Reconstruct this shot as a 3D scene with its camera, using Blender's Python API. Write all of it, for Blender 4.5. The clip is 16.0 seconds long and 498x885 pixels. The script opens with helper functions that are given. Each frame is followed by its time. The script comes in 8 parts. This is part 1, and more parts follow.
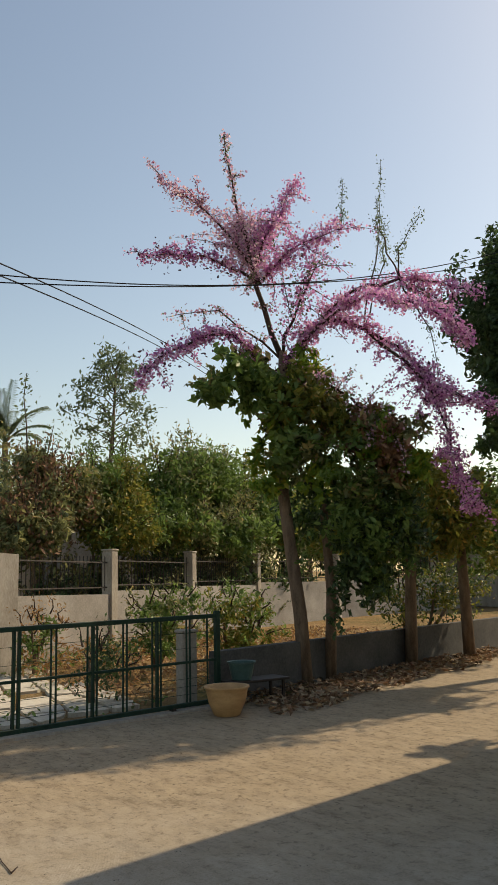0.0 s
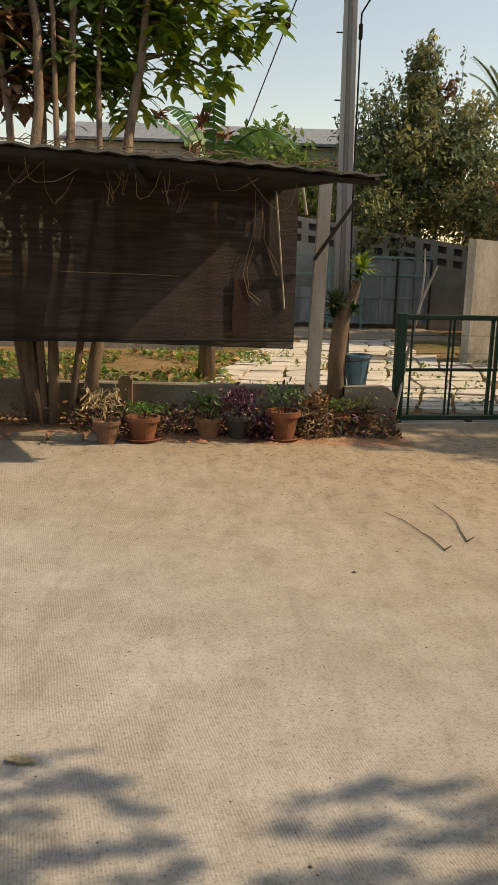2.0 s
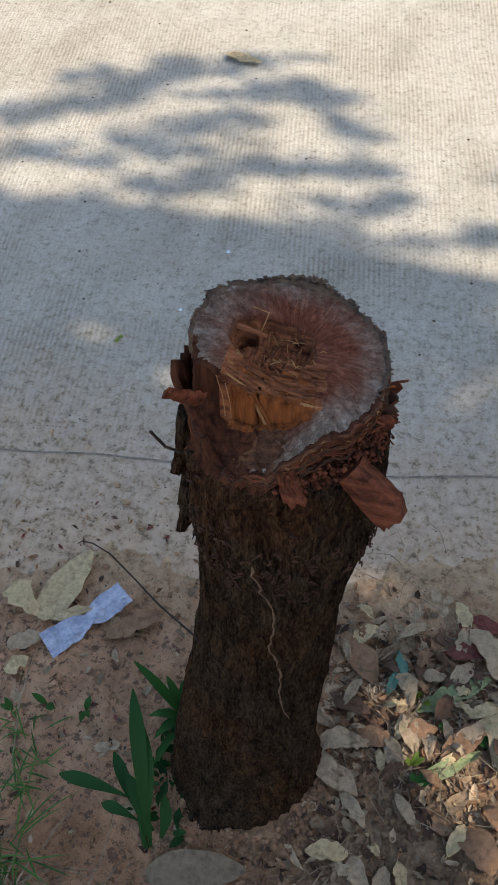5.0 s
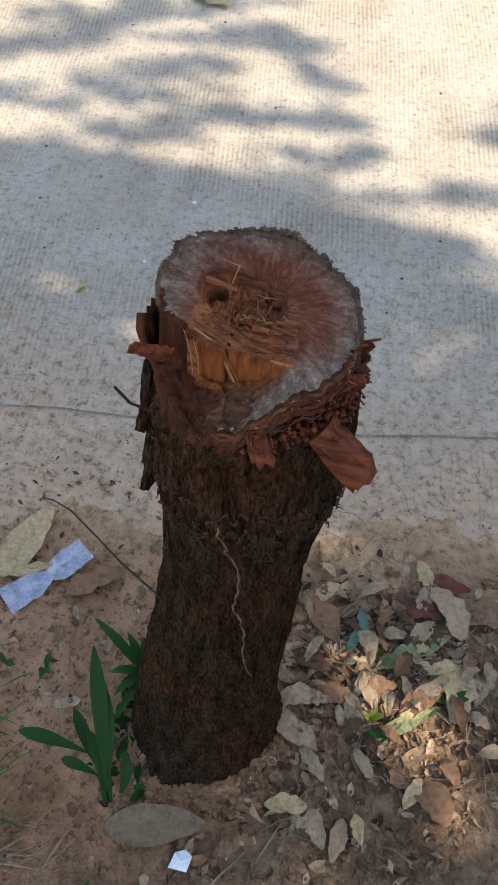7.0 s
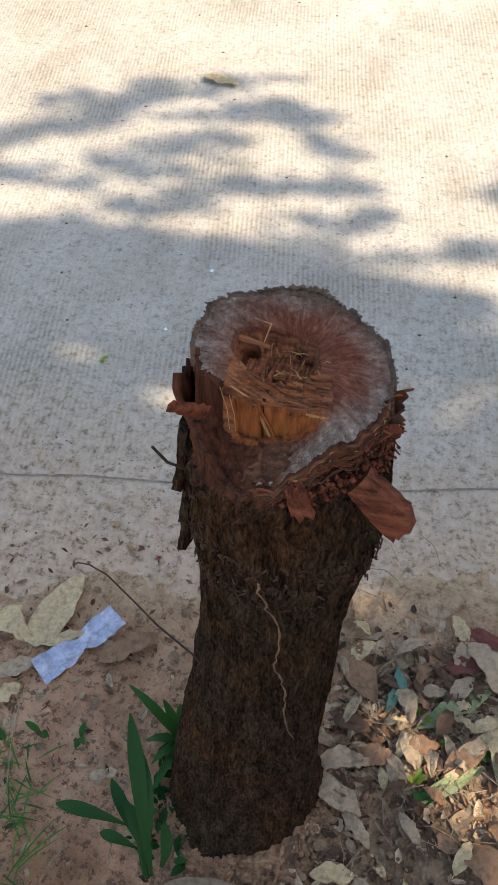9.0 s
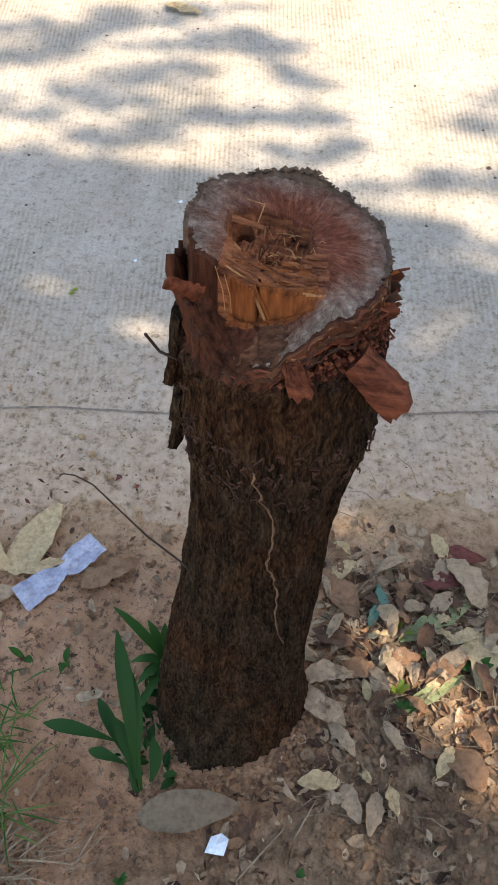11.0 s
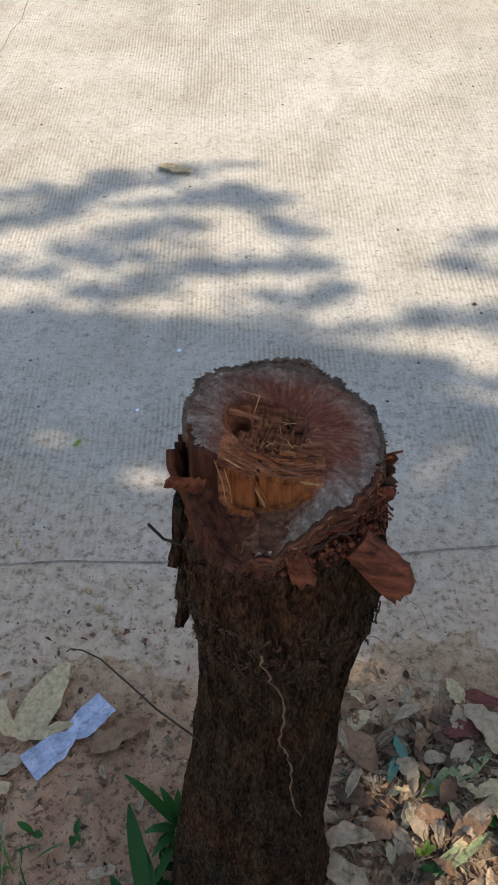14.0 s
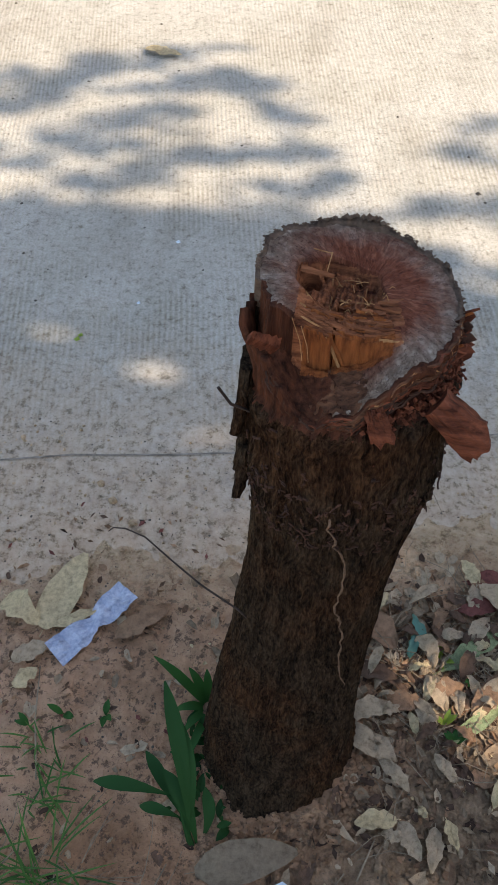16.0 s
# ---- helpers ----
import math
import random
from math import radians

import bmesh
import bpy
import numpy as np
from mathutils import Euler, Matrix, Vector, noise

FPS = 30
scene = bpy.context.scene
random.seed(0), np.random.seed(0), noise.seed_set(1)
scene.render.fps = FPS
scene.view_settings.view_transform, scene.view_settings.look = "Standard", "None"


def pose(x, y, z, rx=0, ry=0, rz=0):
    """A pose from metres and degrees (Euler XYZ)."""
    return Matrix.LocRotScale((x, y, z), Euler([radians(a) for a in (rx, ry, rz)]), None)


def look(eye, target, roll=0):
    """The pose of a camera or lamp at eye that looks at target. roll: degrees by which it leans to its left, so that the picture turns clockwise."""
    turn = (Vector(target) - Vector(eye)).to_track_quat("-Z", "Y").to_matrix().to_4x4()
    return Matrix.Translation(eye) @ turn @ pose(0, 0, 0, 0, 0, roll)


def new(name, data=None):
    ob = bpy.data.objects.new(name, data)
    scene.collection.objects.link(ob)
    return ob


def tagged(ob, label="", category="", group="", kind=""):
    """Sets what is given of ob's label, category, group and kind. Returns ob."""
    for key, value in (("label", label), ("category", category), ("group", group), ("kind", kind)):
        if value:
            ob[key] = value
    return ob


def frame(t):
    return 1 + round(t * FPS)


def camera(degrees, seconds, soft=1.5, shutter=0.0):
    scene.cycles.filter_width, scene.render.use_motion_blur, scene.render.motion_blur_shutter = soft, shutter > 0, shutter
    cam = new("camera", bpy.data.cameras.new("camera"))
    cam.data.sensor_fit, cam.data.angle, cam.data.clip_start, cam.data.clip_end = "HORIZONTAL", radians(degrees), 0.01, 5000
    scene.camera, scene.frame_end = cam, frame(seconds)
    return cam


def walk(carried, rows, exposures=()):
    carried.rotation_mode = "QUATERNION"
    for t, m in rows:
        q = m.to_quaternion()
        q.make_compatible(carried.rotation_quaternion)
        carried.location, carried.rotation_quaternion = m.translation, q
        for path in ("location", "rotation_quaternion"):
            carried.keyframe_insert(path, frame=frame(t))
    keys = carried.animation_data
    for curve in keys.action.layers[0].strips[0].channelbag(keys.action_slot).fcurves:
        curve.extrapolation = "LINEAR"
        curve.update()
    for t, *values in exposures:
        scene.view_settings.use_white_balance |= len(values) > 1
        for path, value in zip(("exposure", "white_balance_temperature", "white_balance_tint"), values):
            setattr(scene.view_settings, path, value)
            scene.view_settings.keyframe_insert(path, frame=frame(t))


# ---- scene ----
cam = camera(33.0, 16.0)
PATH = [
    (0, (-0.126, -0.065, 1.621), (0.991, 1.566, 1.922), -1.2),
    (0.5, (0.01, 0.066, 1.654), (0.699, 1.922, 1.943), 1.4),
    (1, (0.055, 0.13, 1.618), (0.546, 2.069, 1.637), 2.6),
    (1.5, (0.065, 0.13, 1.594), (0.505, 2.078, 1.478), 2.0),
    (2, (0.059, 0.109, 1.582), (0.135, 2.062, 1.159), 1.5),
    (2.3, (0.11, 0.122, 1.554), (-0.004, 1.992, 0.853), 1.4),
    (2.5, (0.119, 0.16, 1.499), (-0.032, 1.955, 0.63), 1.4),
    (3, (0.158, 0.213, 1.451), (-0.097, 1.808, 0.272), -1.1),
    (3.5, (0.228, 0.286, 1.428), (-0.268, 1.709, 0.114), -1.5),
    (4, (0.258, 0.38, 1.364), (-0.257, 1.733, -0.016), -3.1),
    (4.5, (0.252, 0.413, 1.327), (-0.228, 1.653, -0.167), -3.7),
    (4.7, (0.246, 0.426, 1.306), (-0.214, 1.548, -0.285), -4.4),
    (6.8, (0.238, 0.441, 1.287), (-0.099, 1.453, -0.406), -0.2),
    (7, (0.235, 0.441, 1.286), (-0.093, 1.463, -0.402), 0.3),
    (7.5, (0.234, 0.432, 1.276), (-0.102, 1.493, -0.385), -1.1),
    (8, (0.227, 0.432, 1.283), (-0.124, 1.527, -0.353), -2.0),
    (8.5, (0.224, 0.432, 1.284), (-0.166, 1.552, -0.327), -3.0),
    (8.7, (0.224, 0.43, 1.287), (-0.182, 1.561, -0.312), -3.5),
    (10.8, (0.205, 0.384, 1.262), (-0.107, 1.509, -0.362), -0.9),
    (11, (0.208, 0.376, 1.248), (-0.088, 1.457, -0.408), -1.0),
    (11.5, (0.194, 0.377, 1.251), (-0.1, 1.421, -0.43), -1.7),
    (12, (0.19, 0.378, 1.253), (-0.108, 1.411, -0.433), -2.0),
    (12.5, (0.189, 0.391, 1.267), (-0.129, 1.463, -0.392), -2.3),
    (13, (0.186, 0.413, 1.281), (-0.17, 1.629, -0.267), -2.7),
    (13.5, (0.199, 0.414, 1.293), (-0.168, 1.66, -0.227), -4.4),
    (14, (0.203, 0.413, 1.292), (-0.151, 1.701, -0.196), -3.7),
    (14.5, (0.193, 0.404, 1.286), (-0.104, 1.7, -0.208), -1.6),
    (15, (0.155, 0.365, 1.309), (-0.084, 1.665, -0.192), 0.3),
    (15.5, (0.125, 0.369, 1.278), (-0.099, 1.576, -0.301), -0.1),
    (16, (0.123, 0.374, 1.257), (-0.121, 1.521, -0.363), -1.7),
]
EXPOSURES = [
    (0.0, 0.03, 8000, 10), (0.5, 0.21, 8950, 14), (1.0, 0.25, 9200, 15), (2.0, 0.27, 8900, 14), (2.5, 0.60, 7500, 12),
    (3.5, 0.80, 6700, 10), (4.5, 1.00, 6800, 10), (7.0, 1.46, 7500, 13), (8.5, 1.48, 7400, 13), (11.0, 1.76, 7800, 15), (12.5, 1.75, 7750, 15), (13.5, 1.21, 6950, 11), (15.0, 1.09, 6900, 11), (15.5, 1.29, 7050, 12), (16.0, 1.32, 7100, 12),
]

walk(cam, [(t, look(eye, target, roll)) for t, eye, target, roll in PATH], EXPOSURES)

# ---------- world, sun ----------
SUN = Vector((1.0, 0.03, 0.85)).normalized()
world = bpy.data.worlds.new("sky")
scene.world = world
world.use_nodes = True
wn = world.node_tree
sky = wn.nodes.new("ShaderNodeTexSky")
sky.sky_type = "NISHITA"
sky.sun_disc = False
sky.sun_elevation = math.asin(SUN.z)
sky.sun_rotation = math.atan2(SUN.x, SUN.y)
sky.air_density, sky.dust_density, sky.ozone_density = 1.15, 0.9, 1.0
wn.nodes["Background"].inputs[1].default_value = 0.15
wn.links.new(sky.outputs[0], wn.nodes["Background"].inputs[0])
sun = new("sun", bpy.data.lights.new("sun", "SUN"))
sun.data.energy, sun.data.angle, sun.data.color = 3.75, radians(0.5), (1.0, 0.91, 0.78)
sun.matrix_world = look(SUN * 40, (0, 0, 0))


# ---------- materials ----------
class Nodes:
    """A small builder for node materials."""

    def __init__(self, name, rough=0.8, metal=0.0, spec=0.3):
        self.mat = bpy.data.materials.new(name)
        self.mat.use_nodes = True
        self.t = self.mat.node_tree
        self.b = self.t.nodes["Principled BSDF"]
        self.b.inputs["Roughness"].default_value = rough
        self.b.inputs["Metallic"].default_value = metal
        self.b.inputs["Specular IOR Level"].default_value = spec

    def n(self, kind, **inputs):
        node = self.t.nodes.new("ShaderNode" + kind)
        for k, v in inputs.items():
            self.put(node, k.replace("_", " "), v)
        return node

    def put(self, node, key, v):
        sock = node.inputs[key]
        if hasattr(v, "is_output"):
            self.t.links.new(v, sock)
        else:
            sock.default_value = v

    def coords(self, scale=(1, 1, 1), world_space=False):
        tc = self.t.nodes.new("ShaderNodeNewGeometry" if world_space else "ShaderNodeTexCoord")
        m = self.t.nodes.new("ShaderNodeMapping")
        m.inputs["Scale"].default_value = scale
        self.t.links.new(tc.outputs["Position" if world_space else "Object"], m.inputs[0])
        return m.outputs[0]

    def noise(self, vec, scale, detail=5.0, rough=0.6, dist=0.0):
        return self.n("TexNoise", Vector=vec, Scale=scale, Detail=detail, Roughness=rough, Distortion=dist).outputs[0]

    def ramp(self, fac, stops):
        node = self.t.nodes.new("ShaderNodeValToRGB")
        els = node.color_ramp.elements
        while len(els) < len(stops):
            els.new(0.5)
        for e, (p, c) in zip(els, stops):
            e.position = p
            e.color = (*c, 1) if len(c) == 3 else c
        self.put(node, "Fac", fac)
        return node.outputs[0]

    def mix(self, fac, a, b, mode="MIX"):
        node = self.t.nodes.new("ShaderNodeMix")
        node.data_type, node.blend_type = "RGBA", mode
        for i, v in ((0, fac), (6, a), (7, b)):
            if hasattr(v, "is_output"):
                self.t.links.new(v, node.inputs[i])
            else:
                node.inputs[i].default_value = v if i == 0 else ((*v, 1) if len(v) == 3 else v)
        return node.outputs[2]

    def math(self, op, a, b=0.0, clamp=False):
        node = self.t.nodes.new("ShaderNodeMath")
        node.operation, node.use_clamp = op, clamp
        for i, v in ((0, a), (1, b)):
            if hasattr(v, "is_output"):
                self.t.links.new(v, node.inputs[i])
            else:
                node.inputs[i].default_value = v
        return node.outputs[0]

    def bump(self, height, strength=0.5, distance=0.01, normal=None):
        node = self.n("Bump", Strength=strength, Distance=distance, Height=height)
        if normal is not None:
            self.put(node, "Normal", normal)
        return node.outputs[0]

    def done(self, color, normal=None, rough=None):
        self.put(self.b, "Base Color", color if hasattr(color, "is_output") else (*color, 1))
        if normal is not None:
            self.put(self.b, "Normal", normal)
        if rough is not None:
            self.put(self.b, "Roughness", rough)
        return self.mat


def rough_mat(name, dark, light, scale=6.0, grain=80.0, rough=0.85, bump=0.3, dist=0.004, stretch=(1, 1, 1), metal=0.0, spec=0.3):
    """Two-scale weathered surface between two colours."""
    k = Nodes(name, rough, metal, spec)
    v = k.coords(stretch)
    big, small = k.noise(v, scale), k.noise(v, grain, 3.0)
    c = k.ramp(k.math("ADD", k.math("MULTIPLY", big, 0.65), k.math("MULTIPLY", small, 0.35)), ((0.34, dark), (0.66, light)))
    return k.done(c, k.bump(k.math("ADD", big, small), bump, dist))


def leaf_mat(name, dark, light, shine=0.35, rough=0.45, third=None, spec=0.4, grain=0.0):
    """Leaves: each one takes its own tint; light passes through thin blades."""
    k = Nodes(name, rough, 0.0, spec)
    rnd = k.n("NewGeometry").outputs["Random Per Island"]
    stops = [(0.0, dark), (0.75, light)] if third is None else [(0.0, dark), (0.6, light), (0.8, light), (1.0, third)]
    c = k.ramp(rnd, stops)
    if grain:
        gn = k.noise(k.coords((1, 1, 1), True), grain * 1.6, 6.0, 0.75)
        c = k.mix(0.7, c, k.ramp(gn, ((0.34, (0.42, 0.38, 0.33)), (0.5, (0.9, 0.87, 0.83)), (0.64, (1.2, 1.16, 1.1)))), "MULTIPLY")
        k.put(k.b, "Normal", k.bump(gn, 0.7, 0.004))
    k.done(c)
    tr = k.n("BsdfTranslucent", Color=c)
    ms = k.n("MixShader")
    k.put(ms, "Fac", shine)
    k.t.links.new(k.b.outputs[0], ms.inputs[1])
    k.t.links.new(tr.outputs[0], ms.inputs[2])
    k.t.links.new(ms.outputs[0], k.t.nodes["Material Output"].inputs[0])
    return k.mat


def make_concrete():
    """Broom-finished road: combed ridges, worn patches, stains and grit."""
    k = Nodes("broomed_concrete", 0.9, 0.0, 0.2)
    v = k.coords((1, 1, 1), True)
    wob = k.noise(v, 1.4, 2.0)
    turned = k.n("Mapping", Vector=v, Rotation=(0.0, 0.0, -0.24))
    comb = k.n("Mapping", Vector=turned.outputs[0], Scale=(1.0, 0.05, 1.0))
    wavy = k.n("VectorMath")
    wavy.operation = "ADD"
    k.put(wavy, 0, comb.outputs[0])
    k.put(wavy, 1, k.n("CombineXYZ", X=k.math("MULTIPLY", wob, 0.025)).outputs[0])
    wave = k.n("TexWave", Vector=wavy.outputs[0], Scale=28.0, Distortion=0.5, Detail=2.0)
    k.put(wave, "Detail Scale", 5.0)
    worn = k.ramp(k.noise(v, 1.7, 5.0), ((0.36, (0, 0, 0)), (0.56, (1, 1, 1))))
    grit = k.noise(v, 190.0, 4.0, 0.7)
    stain = k.noise(v, 0.6, 7.0, 0.66)
    streak = k.noise(k.n("Mapping", Vector=v, Scale=(2.2, 0.5, 1.0), Rotation=(0.0, 0.0, 0.5)).outputs[0], 2.0, 6.0, 0.7)
    mid = k.noise(v, 8.0, 6.0, 0.75)
    c = k.ramp(stain, ((0.3, (0.375, 0.34, 0.285)), (0.5, (0.445, 0.415, 0.36)), (0.72, (0.50, 0.47, 0.415))))
    c = k.mix(0.35, c, k.ramp(streak, ((0.34, (0.5, 0.46, 0.41)), (0.5, (1.0, 1.0, 1.0)))), "MULTIPLY")
    c = k.mix(0.35, c, k.ramp(mid, ((0.32, (0.55, 0.58, 0.53)), (0.55, (1.0, 1.0, 1.0)))), "MULTIPLY")
    fleck = k.noise(v, 60.0, 7.0, 0.8)
    c = k.mix(0.8, c, k.ramp(fleck, ((0.36, (0.45, 0.42, 0.37)), (0.47, (1.0, 1.0, 1.0)), (0.64, (1.12, 1.12, 1.12)))), "MULTIPLY")
    groove = k.math("MULTIPLY", k.math("SUBTRACT", 1.0, wave.outputs["Fac"]), k.ramp(k.noise(v, 2.6, 5.0, 0.7), ((0.40, (0.05, 0.05, 0.05)), (0.62, (0.75, 0.75, 0.75)))))
    c = k.mix(groove, c, k.mix(1.0, c, (0.62, 0.57, 0.49), "MULTIPLY"))
    c = k.mix(0.4, c, k.ramp(grit, ((0.35, (0.5, 0.47, 0.43)), (0.6, (1.06, 1.06, 1.06)))), "MULTIPLY")
    ridge = k.math("MULTIPLY", wave.outputs["Fac"], k.math("ADD", k.math("MULTIPLY", worn, 0.8), 0.12))
    ridge = k.math("MULTIPLY", ridge, k.ramp(mid, ((0.3, (0.2, 0.2, 0.2)), (0.55, (1, 1, 1)))))
    c = k.mix(k.math("MULTIPLY", ridge, 0.30), c, k.mix(1.0, c, (0.60, 0.58, 0.56), "MULTIPLY"))
    # tan dust lying on the far side of the road, in drags and blotches
    sep0 = k.n("SeparateXYZ", Vector=v)
    # besides dust, this ramp puts warmer, dimmer light into the far road's colour
    dust = k.n("MapRange", Value=k.math("ADD", k.math("ADD", sep0.outputs["Y"], k.math("MULTIPLY", sep0.outputs["X"], 0.8)), k.math("MULTIPLY", streak, 1.5)))
    for key, val in (("From Min", 4.2), ("From Max", 9.0), ("To Min", 0.0), ("To Max", 0.8)):
        k.put(dust, key, val)
    drag = k.noise(k.n("Mapping", Vector=v, Scale=(3.0, 1.2, 1.0), Rotation=(0.0, 0.0, 0.9)).outputs[0], 2.2, 6.0, 0.75)
    c = k.mix(dust.outputs[0], c, k.ramp(drag, ((0.34, (0.24, 0.175, 0.105)), (0.46, (0.335, 0.25, 0.155)), (0.66, (0.40, 0.305, 0.195)))))
    lump = k.noise(v, 14.0, 8.0, 0.82)
    rut = k.noise(k.n("Mapping", Vector=v, Scale=(3.0, 1.1, 1.0), Rotation=(0.0, 0.0, 0.42)).outputs[0], 2.6, 8.0, 0.8)
    c = k.mix(dust.outputs[0], c, k.mix(1.0, c, k.ramp(rut, ((0.36, (0.55, 0.52, 0.47)), (0.46, (0.96, 0.96, 0.96)), (0.6, (1.12, 1.12, 1.1)))), "MULTIPLY"))
    c = k.mix(k.math("MULTIPLY", k.ramp(lump, ((0.40, (1, 1, 1)), (0.47, (0, 0, 0)))), dust.outputs[0]), c, (0.13, 0.10, 0.065))
    # soil washed on to the edge near the verge
    sep = k.n("SeparateXYZ", Vector=v)
    edge = k.math("SUBTRACT", sep.outputs["Y"], k.math("MULTIPLY", sep.outputs["X"], 0.2))
    edge = k.math("ADD", edge, k.math("MULTIPLY", k.math("SUBTRACT", mid, 0.5), 0.5))
    mr = k.n("MapRange", Value=edge)
    for key, val in (("From Min", 1.02), ("From Max", 1.58), ("To Min", 0.95), ("To Max", 0.0)):
        k.put(mr, key, val)
    mud = k.ramp(k.noise(v, 38.0, 5.0, 0.7), ((0.30, (0.23, 0.145, 0.09)), (0.46, (0.43, 0.30, 0.20)), (0.7, (0.52, 0.39, 0.275))))
    c = k.mix(mr.outputs[0], c, mud)
    near = k.n("MapRange", Value=edge)
    for key, val in (("From Min", 1.3), ("From Max", 1.9), ("To Min", 0.9), ("To Max", 0.1)):
        k.put(near, key, val)
    blot = k.ramp(k.noise(v, 52.0, 8.0, 0.78), ((0.38, (0.36, 0.34, 0.29)), (0.46, (0.85, 0.84, 0.80)), (0.52, (1.0, 1.0, 1.0))))
    c = k.mix(near.outputs[0], c, k.mix(1.0, c, blot, "MULTIPLY"))
    pit = k.math("GREATER_THAN", k.noise(v, 46.0, 3.0, 0.55), 0.66)
    c = k.mix(k.math("MULTIPLY", pit, 0.3), c, (0.13, 0.11, 0.09))
    mid = k.math("ADD", mid, k.math("MULTIPLY", k.math("MULTIPLY", lump, dust.outputs[0]), 2.0))
    h = k.math("ADD", k.math("MULTIPLY", ridge, -0.3), k.math("ADD", k.math("MULTIPLY", grit, 0.5), k.math("MULTIPLY", mid, 1.3)))
    return k.done(c, k.bump(h, 0.5, 0.005))


def make_soil():
    k = Nodes("red_soil", 0.95, 0.0, 0.15)
    v = k.coords((1, 1, 1), True)
    a, b, c3 = k.noise(v, 4.0, 5.0), k.noise(v, 30.0, 6.0, 0.7), k.noise(v, 140.0, 4.0, 0.7)
    c = k.ramp(a, ((0.3, (0.27, 0.145, 0.078)), (0.5, (0.47, 0.265, 0.155)), (0.7, (0.56, 0.36, 0.23))))
    sep = k.n("SeparateXYZ", Vector=v)
    edge = k.math("SUBTRACT", sep.outputs["Y"], k.math("MULTIPLY", sep.outputs["X"], 0.2))
    edge = k.math("ADD", edge, k.math("MULTIPLY", k.math("SUBTRACT", b, 0.5), 0.3))
    mr = k.n("MapRange", Value=edge)
    for key, val in (("From Min", 0.90), ("From Max", 1.08), ("To Min", 0.0), ("To Max", 1.0)):
        k.put(mr, key, val)
    far = k.math("LESS_THAN", sep.outputs["Y"], 3.0)
    c = k.mix(0.6, c, k.ramp(b, ((0.3, (0.45, 0.42, 0.4)), (0.62, (1.1, 1.08, 1.05)))), "MULTIPLY")
    spk = k.ramp(k.noise(v, 75.0, 5.0, 0.75), ((0.40, (1, 1, 1)), (0.47, (0, 0, 0))))
    c = k.mix(k.math("MULTIPLY", spk, 0.75), c, (0.085, 0.055, 0.038))
    c = k.mix(k.math("MULTIPLY", k.math("GREATER_THAN", c3, 0.62), 0.6), c, (0.09, 0.06, 0.045))
    blot = k.ramp(k.noise(v, 52.0, 8.0, 0.78), ((0.38, (0.36, 0.34, 0.29)), (0.46, (0.85, 0.84, 0.80)), (0.52, (1.0, 1.0, 1.0))))
    mud = k.mix(0.9, k.ramp(k.noise(v, 38.0, 5.0, 0.7), ((0.30, (0.23, 0.14, 0.080)), (0.46, (0.45, 0.31, 0.19)), (0.7, (0.55, 0.40, 0.26)))), blot, "MULTIPLY")
    c = k.mix(k.math("MULTIPLY", mr.outputs[0], far), c, mud)
    # moist dark earth dug up in front of the stump
    damp = k.math("ADD", k.math("SUBTRACT", sep.outputs["X"], k.math("MULTIPLY", sep.outputs["Y"], 0.9)), k.math("MULTIPLY", k.math("SUBTRACT", a, 0.5), 0.9))
    dm = k.n("MapRange", Value=damp)
    for key, val in (("From Min", -0.60), ("From Max", -0.34), ("To Min", 0.0), ("To Max", 0.85)):
        k.put(dm, key, val)
    dx, dy = k.math("SUBTRACT", sep.outputs["X"], 0.4), k.math("SUBTRACT", sep.outputs["Y"], 0.5)
    reach = k.math("ADD", k.math("ADD", k.math("MULTIPLY", dx, dx), k.math("MULTIPLY", dy, dy)), k.math("MULTIPLY", k.math("SUBTRACT", a, 0.5), 1.2))
    dug = k.n("MapRange", Value=reach)
    for key, val in (("From Min", 0.45), ("From Max", 1.1), ("To Min", 1.0), ("To Max", 0.0)):
        k.put(dug, key, val)
    c = k.mix(k.math("MULTIPLY", dm.outputs[0], k.math("MULTIPLY", far, dug.outputs[0])), c, k.ramp(b, ((0.3, (0.060, 0.040, 0.025)), (0.50, (0.20, 0.135, 0.082)), (0.70, (0.35, 0.24, 0.15)))))
    return k.done(c, k.bump(k.math("ADD", b, k.math("MULTIPLY", c3, 0.5)), 1.0, 0.014))


